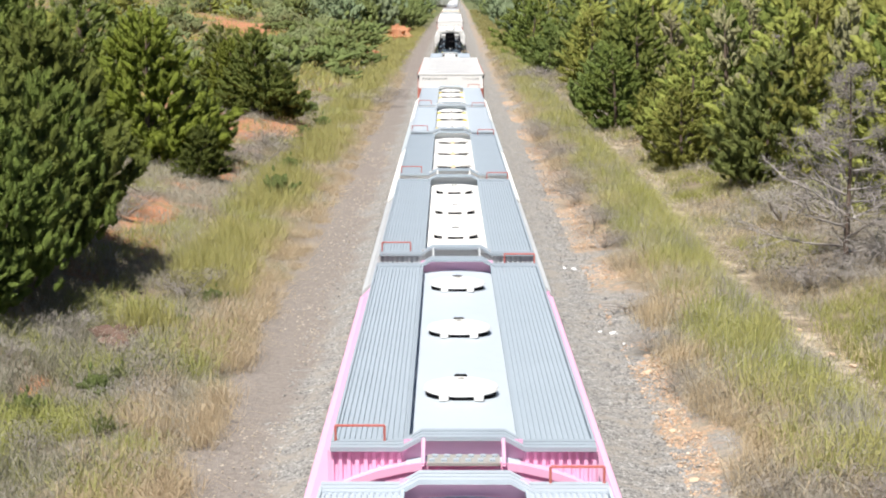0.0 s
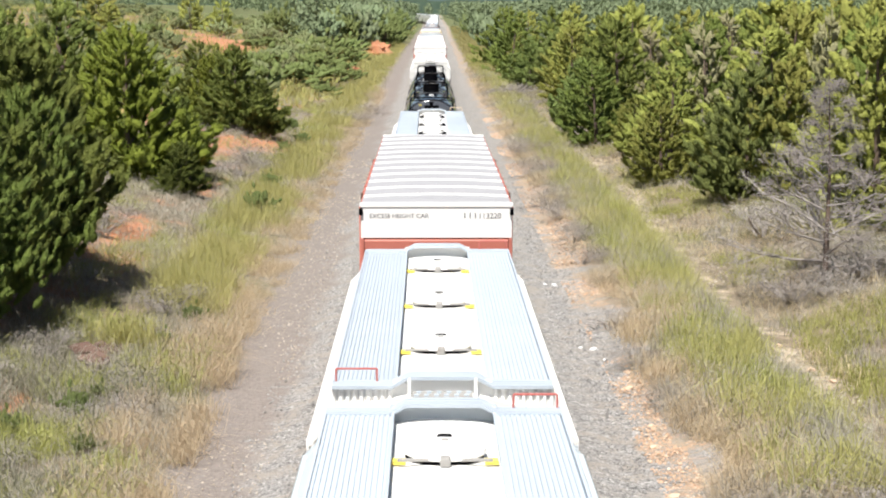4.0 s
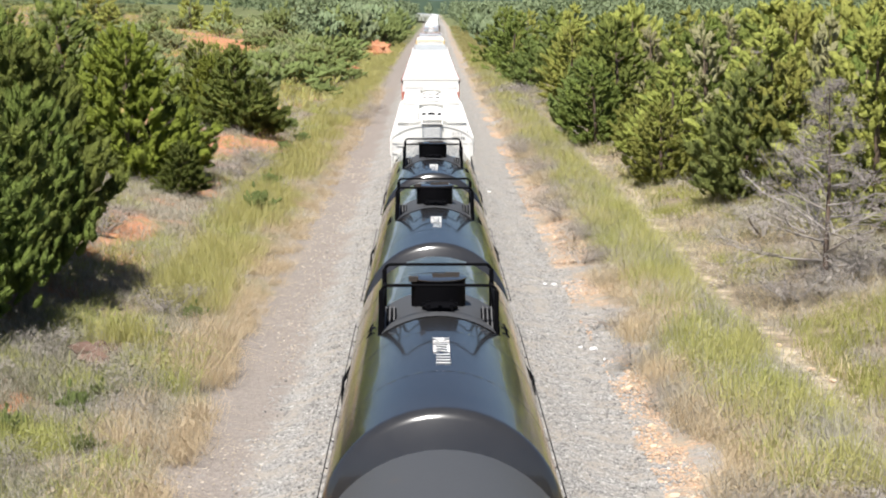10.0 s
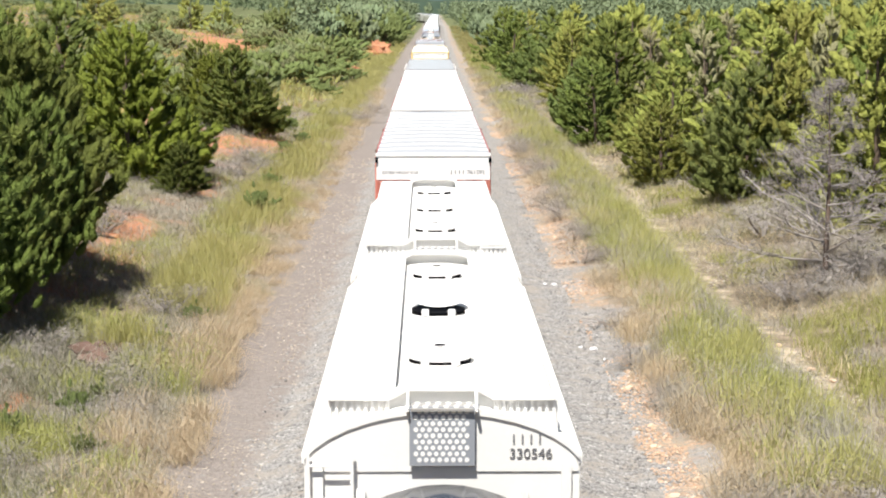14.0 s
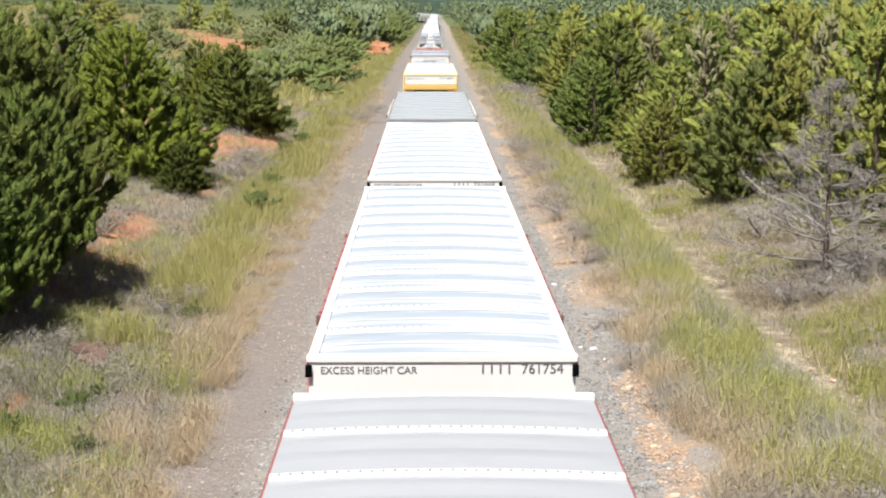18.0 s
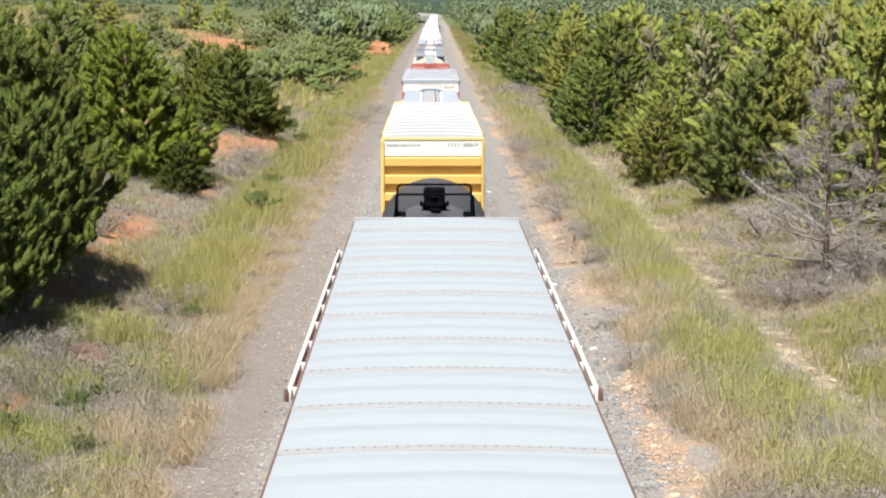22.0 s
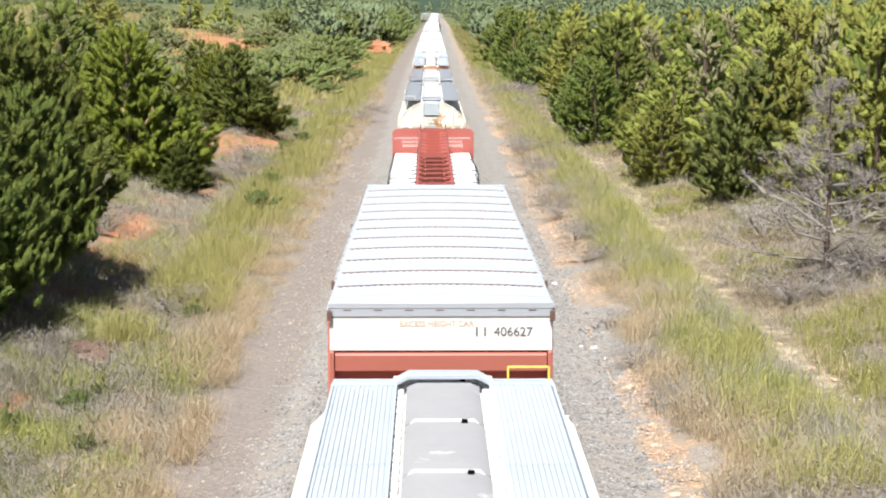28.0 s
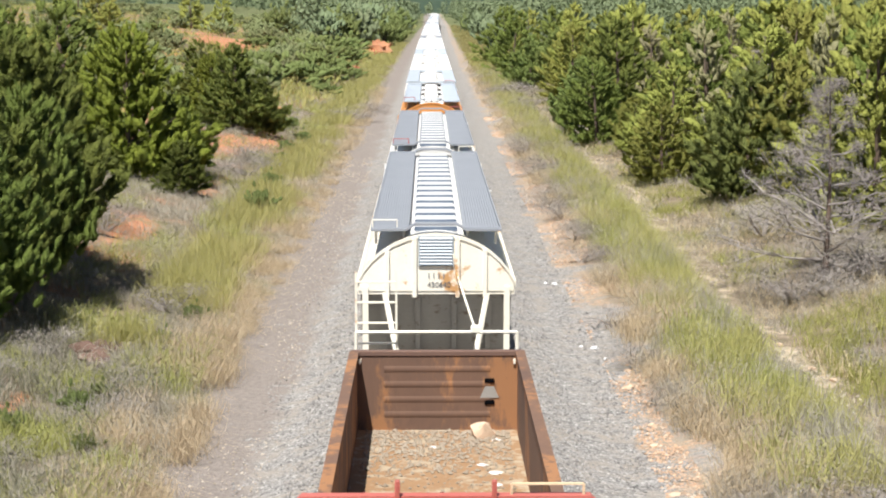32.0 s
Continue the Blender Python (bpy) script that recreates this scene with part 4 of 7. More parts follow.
def tank_car(near, far, label, paint="tank_gloss", dome="hatch", r=1.58, zc=2.57, mark="222248", lettered=True, rail_mat="black", platform=0.0, hoop=0.95, top_bars=False):
    c, h = car("tank_car", near, far, label, "freight car")
    n = 48
    # dished heads: a shallow crown of twice the radius, and a tight knuckle
    kn, cr = 0.14 * r, 2.0 * r
    phi = math.asin((r - kn) / (cr - kn))
    prof = [(-h + cr * (1 - math.cos(phi * i / 7)), max(cr * math.sin(phi * i / 7), 0.03)) for i in range(8)]
    y_k = prof[-1][0] + kn * math.cos(phi)
    prof += [(y_k - kn * math.cos(a), r - kn + kn * math.sin(a)) for a in np.linspace(phi, math.pi / 2, 9)[1:]]
    prof += [(-y, q) for y, q in reversed(prof)]
    bm = B()
    loft(bm, [[bm.verts.new((q * math.sin(2 * math.pi * i / n), y, zc + q * math.cos(2 * math.pi * i / n))) for i in range(n)] for y, q in prof])
    part("shell", bm, paint, c, smooth_at=60)
    for y in (-h * 0.62, -h * 0.2, h * 0.2, h * 0.62):
        bm = B()
        rings = [[bm.verts.new(((r + dr) * math.sin(a), y + dy, zc + (r + dr) * math.cos(a))) for dy, dr in ((-0.02, 0.0), (-0.015, 0.002), (0.015, 0.002), (0.02, 0.0))] for a in np.linspace(-2.4, 2.4, 40)]
        loft(bm, rings)
        part("weld_seam", bm, paint, c)
    top = zc + r
    # platform rail over the manway
    for y in (-1.12, 1.12):
        pts = [(-hoop, y, top - 0.52), (0.02 - hoop, y, top + 0.42), (0.09 - hoop, y, top + 0.48), (hoop - 0.09, y, top + 0.48), (hoop - 0.02, y, top + 0.42), (hoop, y, top - 0.52)]
        part("platform_rail", tube(B(), pts, 0.027, 8), rail_mat, c)
        if dome == "hatch":
            for s in (-1, 1):
                part("rail_post", box(B(), *sorted((s * 0.90, s * 0.98)), y - 0.05, y + 0.05, top - 0.52, top + 0.40, 0.01), rail_mat, c)
    for x in (-0.93, 0.93):
        bm = B()
        for z in (top + 0.15,):
            tube(bm, [(x, -1.12, z), (x, 1.12, z)], 0.022, 6)
        for y in (-0.4, 0.4):
            rod(bm, (x, y, top - 0.45), (x, y, top + 0.15), 0.02, 6)
        part("side_rail", bm, rail_mat, c)
    for s in (-1, 1):
        for k in range(4):
            x = s * (0.74 + 0.07 * k)
            bm = prism_x(B(), [(-1.10, top - 0.34), (-1.10, top - 0.31), (-0.42, top + 0.01), (-0.42, top - 0.02)], x - 0.010, x + 0.010)
            part("step_slat", bm, "tank_plate" if dome == "hatch" else rail_mat, c)
        part("step_pan", prism_x(B(), [(-1.12, top - 0.38), (-1.12, top - 0.345), (-0.40, top - 0.025), (-0.40, top - 0.06)], *sorted((s * 0.70, s * 1.0))), rail_mat, c)
        bm = B()
        for y in (-0.95, -0.1):
            prism(bm, [(s * 0.72, top - 0.37), (s * 1.02, top - 0.37), (s * 1.10, top - 0.62)], y - 0.03, y + 0.03)
        part("step_bracket", bm, rail_mat, c)
        ladder_bm = B()
        for y in (-0.25, 0.25):
            tube(ladder_bm, [(s * (r + 0.05), y, 1.0), (s * (r + 0.05), y, zc + 0.2), (s * 1.12, y, top - 0.42)], 0.016, 5)
        for i in range(7):
            z = 1.2 + i * 0.27
            rod(ladder_bm, (s * (r + 0.05), -0.25, z), (s * (r + 0.05), 0.25, z), 0.014, 5)
        part("ladder", ladder_bm, rail_mat, c)
        bm = tube(B(), [(s * (r + 0.035), -h * 0.88, zc + 0.25), (s * (r + 0.035), h * 0.88, zc + 0.25)], 0.009, 5)
        for i in range(9):
            y = -h * 0.85 + i * h * 1.7 / 8
            rod(bm, (s * (r - 0.02), y, zc + 0.22), (s * (r + 0.035), y, zc + 0.25), 0.008, 5)
        part("side_grab_rail", bm, rail_mat, c)
        bm = box(B(), *sorted((s * 0.9, s * 1.35)), -h + 0.4, h - 0.4, 0.98, 1.14, 0.02)
        part("side_step_sill", bm, "steel", c)
    if dome == "hatch":
        bm = disc(B(), 0, 0.05, [(0.46, top - 0.15), (0.46, top + 0.40), (0.48, top + 0.41), (0.48, top + 0.425)], 28)
        d = part("valve_housing", bm, rail_mat, c, "black cylindrical valve housing")
        part("housing_lid", disc(B(), 0, 0.05, [(0.475, top + 0.425), (0.475, top + 0.437), (0.38, top + 0.45)], 28), "tank_gloss", d, "glossy domed lid")
        bm = B()
        box(bm, -0.10, 0.12, 0.02, 0.06, top + 0.45, top + 0.49)
        box(bm, 0.12, 0.36, 0.10, 0.14, top + 0.44, top + 0.50)
        box(bm, -0.50, -0.34, -0.26, -0.14, top + 0.40, top + 0.48)
        part("cover_latch", bm, "steel", d)
        bm = disc(B(), 0.02, -0.62, [(0.25, top - 0.12), (0.25, top + 0.02), (0.29, top + 0.03), (0.29, top + 0.07), (0.20, top + 0.09)], 20)
        mw = part("manway", bm, rail_mat, c)
        bm = B()
        for i in range(8):
            a = 2 * math.pi * i / 8
            box(bm, 0.02 + 0.27 * math.cos(a) - 0.03, 0.02 + 0.27 * math.cos(a) + 0.03, -0.62 + 0.27 * math.sin(a) - 0.03, -0.62 + 0.27 * math.sin(a) + 0.03, top, top + 0.11)
        tagged(part("manway_bolts", bm, rail_mat, mw), kind="stuff")
    else:
        bm = disc(B(), 0, -0.2, [(0.30, top - 0.15), (0.30, top + 0.10), (0.36, top + 0.11), (0.36, top + 0.16), (0.20, top + 0.18), (0.09, top + 0.19), (0.09, top + 0.30), (0.13, top + 0.31), (0.10, top + 0.36)], 22)
        d = part("manway", bm, rail_mat, c)
        bm = B()
        for i in range(8):
            a = 2 * math.pi * i / 8
            rod(bm, (0.33 * math.cos(a), -0.2 + 0.33 * math.sin(a), top + 0.08), (0.33 * math.cos(a), -0.2 + 0.33 * math.sin(a), top + 0.21), 0.025, 6)
        tagged(part("manway_bolts", bm, rail_mat, d), kind="stuff")
        if dome == "valves":
            part("valve_housing", box(B(), -0.27, 0.27, 0.45, 0.9, top - 0.1, top + 0.45, 0.04), rail_mat, c)
        else:
            part("valve_tag", box(B(), -0.62, -0.46, -0.30, -0.27, top + 0.18, top + 0.23, 0.005), "lid_yellow", c)
            part("valve_tag_stem", rod(B(), (-0.54, -0.28, top - 0.12), (-0.54, -0.28, top + 0.19), 0.012, 6), rail_mat, c)
        bm = disc(B(), 0.03, -0.95, [(0.12, top - 0.08), (0.12, top + 0.05), (0.17, top + 0.06), (0.17, top + 0.10), (0.06, top + 0.12)], 16)
        part("vent_valve", bm, rail_mat, c)
    rings = []
    bm = B()
    for a in np.linspace(-0.62, 0.62, 16):
        rings.append([bm.verts.new(((r + 0.012) * math.sin(a), y, zc + (r + 0.012) * math.cos(a))) for y in (-1.3, 1.15)])
    loft(bm, rings, caps=False, closed=False)
    part("platform_plate", bm, "tank_matte" if dome == "hatch" else "tank_plate", c)
    if lettered:
        bars("IIII", 0.28, c, "letter_white", pose(0.14, -4.95, top + 0.008, 0, 0, 90))
        lettering(mark, 0.36, c, "letter_white", pose(0.14, -4.15, top + 0.008, 0, 0, 90), "car_number")
    if top_bars:
        bars("IIIIII", 0.26, c, "letter_white", pose(0.13, -4.75, top + 0.008, 0, 0, 90))
    for o in c.children:
        if o.name.split(".")[0] not in ("shell", "weld_seam", "side_grab_rail", "side_step_sill"):
            o.location.y += platform
    running_gear(c, h, 0.55)
    return c, h


def centerbeam(near, far):
    c, h = car("centerbeam_flatcar", near, far, "red centre-beam lumber flatcar with end bulkheads", "freight car")
    part("deck", box(B(), -1.48, 1.48, -h, h, 0.95, 1.2, 0.03), "red", c)
    for s in (-1, 1):
        ya, yb = sorted((s * h, s * (h - 0.12)))
        b = part("bulkhead", prism(B(), [(-1.50, 1.2), (1.50, 1.2), (1.50, 4.45), (1.36, 4.58), (-1.36, 4.58), (-1.50, 4.45)], ya, yb), "red_bright", c)
        bm = B()
        for x in (-1.2, -0.6, 0.6, 1.2):
            part("bulkhead_post", box(B(), x - 0.05, x + 0.05, *sorted((s * h, s * (h + 0.10))), 1.2, 4.5), "red", b)
        grab(c, 0.62, 1.3, s * (h - 0.06), 4.58, 0.10, "letter_faint")
        if s > 0:
            y = h - 0.124
            for x in (-1.42, 0.55):
                lettering("LOADING & UNLOADING" if x < 0 else "LOADING & UNLOADING", 0.115, b, "letter_white", pose(x if x < 0 else 0.02, y, 4.20, 90, 0, 0))
                lettering("INSTRUCTIONS", 0.115, b, "letter_white", pose(x + 0.26 if x < 0 else 0.28, y, 4.06, 90, 0, 0))
                lettering("WARNING", 0.155, b, "letter_white", pose(x + 0.29 if x < 0 else 0.36, y, 3.90, 90, 0, 0))
    # the beam: web of posts, and a top chord of dished plates with slots between them
    step, n = 1.24, int((2 * h - 0.6) / 1.24)
    post = None
    for i in range(n + 1):
        y = -h + 0.3 + min(i + 0.38, n) * (2 * h - 0.6) / n
        if post is None:
            bm = B()
            for x in (-0.40, 0.40):
                box(bm, x - 0.04, x + 0.04, -0.06, 0.06, 1.2, 4.36)
            box(bm, -0.40, 0.40, -0.05, 0.05, 3.60, 3.72)
            post = part("beam_post", bm, "red", c)
            post.location = (0, y, 0)
        else:
            again(post, 0, y)
    pitch = (2 * h - 0.6) / n

    def plate_rows(rows):
        bm = B()
        loft(bm, [[bm.verts.new((x, y, z)) for x, z in ((-0.43, 4.50), (-0.12, 4.50 - d * 0.8), (0, 4.50 - d), (0.12, 4.50 - d * 0.8), (0.43, 4.50), (0.43, 4.47), (0, 4.46 - d), (-0.43, 4.47))] for y, d in rows])
        return bm
    kinds = {}
    for i in range(n):
        y, slotted = -h + 0.3 + i * pitch, i < n * 0.55
        if slotted not in kinds:
            if slotted:
                bm = plate_rows(((0.03, 0.0), (0.14, 0.03), (0.40, 0.09), (0.70, 0.20)))
            else:
                bm = plate_rows(((0.03, 0.0), (0.25, 0.02), (0.70, 0.08), (pitch - 0.022, 0.13)))
            kinds[slotted] = part("top_plate", bm, "beam_red", c)
            kinds[slotted].location = (0, y, 0)
        else:
            again(kinds[slotted], 0, y)
        if i == 0:
            rib = part("cross_bar", prism(B(), [(-0.44, 4.47), (-0.44, 4.512), (0.44, 4.512), (0.44, 4.47)], -0.02, 0.03), "beam_red", c)
            rib.location = (0, y, 0)
            web = part("cross_bar", prism(B(), [(-0.44, 4.33), (-0.44, 4.512), (0.44, 4.512), (0.44, 4.33)], -0.02, 0.02), "beam_red", c)
            web.location = (0, h - 0.3, 0)
            lug = part("lug", box(B(), -0.022, 0.022, -0.05, 0.0, 4.43, 4.49, 0.008), "red", c)
            lug.location = (-0.27, y + pitch, 0)
            again(lug, 0.27, y + pitch)
            bolt = part("bolt_head", disc(B(), 0, 0, [(0.022, 4.40), (0.022, 4.475), (0.012, 4.485)], 8), "black", c)
            bolt.location = (-0.10, y + 0.35, 0)
        else:
            again(rib if i <= n * 0.55 else web, 0, y)
            again(lug, -0.27, y + pitch)
            again(lug, 0.27, y + pitch)
            if i % 2 == 0 and slotted:
                again(bolt, -0.10, y + 0.35)
                again(bolt, 0.08, y + 0.35)
    for s in (-1, 1):
        part("top_rail", box(B(), *sorted((s * 0.43, s * 0.49)), -h + 0.1, h - 0.1, 4.34, 4.55, 0.01), "beam_red", c)
        part("rail_stub", box(B(), *sorted((s * 0.43, s * 0.48)), h - 0.16, h - 0.10, 4.5, 4.74, 0.01), "beam_red", c)
        part("end_gusset", prism(B(), [(s * 0.44, 4.50), (s * 0.86, 4.22), (s * 0.86, 4.18), (s * 0.44, 4.30)], -h + 0.12, -h + 0.18), "beam_red", c)
    running_gear(c, h, 0.5)
    # the wrapped lumber on the deck, and its tie-down straps
    middle = TRAIN[-1][1]
    rnd = random.Random(5)
    k = 6
    for s in (-1, 1):
        for i in range(k):
            a, b = -h + 0.22 + i * (2 * h - 0.44) / k, -h + 0.22 + (i + 1) * (2 * h - 0.44) / k
            ob = tagged(new("lumber_bundle"), "stack of lumber in white plastic wrap on the flatcar", "lumber", group="wrapped lumber on the flatcar")
            TRAIN.append((ob, middle))
            z = 1.2
            for j, hh in enumerate((0.84, 0.84, 0.80)):
                bm = B()
                x0, x1 = (0.50, (1.43 if i else 1.54) + rnd.uniform(-0.05, 0.03))
                rings = []
                m = 14
                for q in range(m + 1):
                    y = a + 0.03 + (b - a - 0.06) * q / m
                    e = 0.045 * rnd.random()
                    rings.append([bm.verts.new((s * x, y, zz)) for x, zz in ((x0, z + 0.02), (x1 - 0.02, z + 0.02), (x1 + e, z + 0.12), (x1 + e - 0.02, z + hh - 0.10), (x1 - 0.07, z + hh - 0.01 + e), (x0 + 0.5, z + hh + e * 0.8), (x0 + 0.05, z + hh - 0.01), (x0, z + hh - 0.06))])
                loft(bm, rings)
                p = part("wrapped_pack", bm, "wrap", ob)
                if rnd.random() < 0.7:
                    y = a + rnd.uniform(0.2, 2.2)
                    part("printed_patch", box(B(), *sorted((s * (x1 + 0.0), s * (x1 + 0.035))), y, y + rnd.uniform(0.3, 0.9), z + 0.3, z + hh - 0.1), "wrap_blue", p)
                part("end_grain", box(B(), *sorted((s * (x0 + 0.04), s * (x1 - 0.05))), a + 0.012, a + 0.032, z + 0.06, z + hh - 0.08), "lumber", p)
                z += hh
            for q in range(n + 1):
                y = -h + 0.3 + q * pitch
                if not a + 0.05 < y < b - 0.05:
                    continue
                dy = rnd.uniform(0.05, 0.22)
                part("strap", tube(B(), [(s * 0.47, y, 4.50), (s * 0.56, y - dy * 0.3, z + 0.03), (s * rnd.uniform(0.66, 0.8), y - dy, z + 0.012)], 0.014, 4), "black", ob)
                part("strap", tube(B(), [(s * (x1 - 0.20), y, z + 0.015), (s * (x1 - 0.03), y, z + 0.0), (s * (x1 + 0.04), y, z - 0.12), (s * (x1 + 0.04), y, z - 0.45)], 0.014, 4), "black", ob)


def gondola(near, far):
    c, h = car("gondola_car", near, far, "rusted open gondola car with scrap debris inside", "freight car")
    w, top, fl = 1.55, 2.92, 1.46
    part("floor", box(B(), -w + 0.05, w - 0.05, -h + 0.05, h - 0.05, 1.1, fl), "dirt_floor", c)
    for s in (-1, 1):
        bm = B()
        prism(bm, [(s * (w - 0.10), 1.1), (s * (w - 0.02), 1.1), (s * (w - 0.02), top - 0.08), (s * (w + 0.04), top - 0.08), (s * (w + 0.04), top), (s * (w - 0.13), top), (s * (w - 0.13), top - 0.08), (s * (w - 0.10), top - 0.10)], -h, h)
        part("side_wall", bm, "rust_wall", c)
        for i in range(12):
            y = -h + 0.4 + i * (2 * h - 0.8) / 11
            part("side_post", box(B(), *sorted((s * (w - 0.02), s * (w + 0.06))), y - 0.06, y + 0.06, 1.1, top - 0.08), "rust_dark", c)
        ya, yb = sorted((s * (h - 0.03), s * (h - 0.11)))
        bm = box(B(), -w + 0.1, w - 0.1, ya, yb, 1.1, top - 0.06)
        ribs = []
        for i in range(4):
            z = 1.75 + i * 0.28
            ribs.append(B())
            prism_x(ribs[-1], [(s * (h - 0.11), z - 0.06), (s * (h - 0.124), z - 0.03), (s * (h - 0.124), z + 0.03), (s * (h - 0.11), z + 0.06)], -w * 0.62, w * 0.62)
        e = part("end_wall", bm, "rust_wall", c)
        for rib in ribs:
            part("end_rib", rib, "rust_wall", e)
        part("end_rail", box(B(), -w, w, *sorted((s * (h + 0.03), s * (h - 0.13))), top - 0.075, top + 0.005, 0.01), "rust_dark", e)
        if s > 0:
            bm = B()
            for z in (2.38, 1.98):
                box(bm, 0.86, 1.04, h - 0.135, h - 0.112, z - 0.04, z + 0.04, 0.02)
            part("lifting_slot", bm, "black", e)
            part("slot_plate", prism(B(), [(0.78, 2.06), (1.12, 2.06), (1.03, 2.27), (0.87, 2.27)], h - 0.124, h - 0.112), "hopper_dark", e)
            bm = B()
            for x in (-w + 0.15, w - 0.15):
                box(bm, x - 0.02, x + 0.02, h - 0.16, h - 0.11, top - 0.22, top - 0.14)
            part("corner_lug", bm, "cream", e)
    running_gear(c, h, 0.6)
    middle = TRAIN[-1][1]
    rnd = random.Random(11)
    bm = B()
    for _ in range(1700):
        x, y = rnd.uniform(-1.3, 1.3), h - 0.2 - abs(rnd.gauss(0, 1.5))
        if y < -h + 0.4:
            continue
        q = rnd.uniform(0.008, 0.038) * rnd.choice((1, 1, 1, 1.6))
        chip(bm, x, y, fl + q * 0.3, q, rnd)
    for _ in range(500):
        q = rnd.uniform(0.01, 0.035)
        chip(bm, rnd.uniform(-1.3, 1.3), rnd.uniform(-h + 0.4, h - 0.3), fl + q * 0.3, q, rnd)
    rub = tagged(part("rubble", bm, "rubble"), "tan rubble and chips on the gondola floor", "rubble", kind="stuff")
    TRAIN.append((rub, middle))
    for x, y, q, mt, nm, lb in ((0.80, h - 0.65, 0.19, "pale_rock", "rock", "pale tan rock lying on the gondola floor"), (1.05, h - 0.85, 0.07, "litter", "rag", "crumpled white scrap on the gondola floor"),
                                (-0.05, h - 1.35, 0.06, "litter", "rag", "crumpled white scrap on the gondola floor"), (0.75, h - 2.5, 0.07, "litter", "rag", "crumpled white scrap on the gondola floor"),
                                (0.95, h - 3.0, 0.09, "litter", "rag", "crumpled white scrap on the gondola floor"), (0.95, h - 3.7, 0.07, "litter", "rag", "crumpled white scrap on the gondola floor")):
        bm = B()
        chip(bm, x, y, fl + q * (0.45 if mt != "litter" else 0.12), q, rnd, 2, 0.25 if mt == "litter" else 1.0)
        ob = tagged(part(nm, bm, mt), lb, "rock" if nm == "rock" else "litter")
        TRAIN.append((ob, middle))


def chip(bm, x, y, z, r, rnd, sub=1, flat=0.7):
    """A rough stone: a jittered octahedron or a finer lump."""
    if sub == 1:
        p = [(1, 0, 0), (-1, 0, 0), (0, 1, 0), (0, -1, 0), (0, 0, 1), (0, 0, -1)]
        a = rnd.uniform(0, 6.3)
        v = []
        for px, py, pz in p:
            k = r * rnd.uniform(0.7, 1.3)
            v.append(bm.verts.new((x + k * (px * math.cos(a) - py * math.sin(a)), y + k * (px * math.sin(a) + py * math.cos(a)), z + k * pz * flat)))
        for i, j in ((0, 2), (2, 1), (1, 3), (3, 0)):
            bm.faces.new((v[i], v[j], v[4]))
            bm.faces.new((v[j], v[i], v[5]))
        return
    made = bmesh.ops.create_icosphere(bm, subdivisions=sub, radius=r)["verts"]
    for v in made:
        k = 1 + rnd.uniform(-0.38, 0.34)
        v.co = Vector((x + v.co.x * k * 1.2, y + v.co.y * k, z + v.co.z * k * flat))


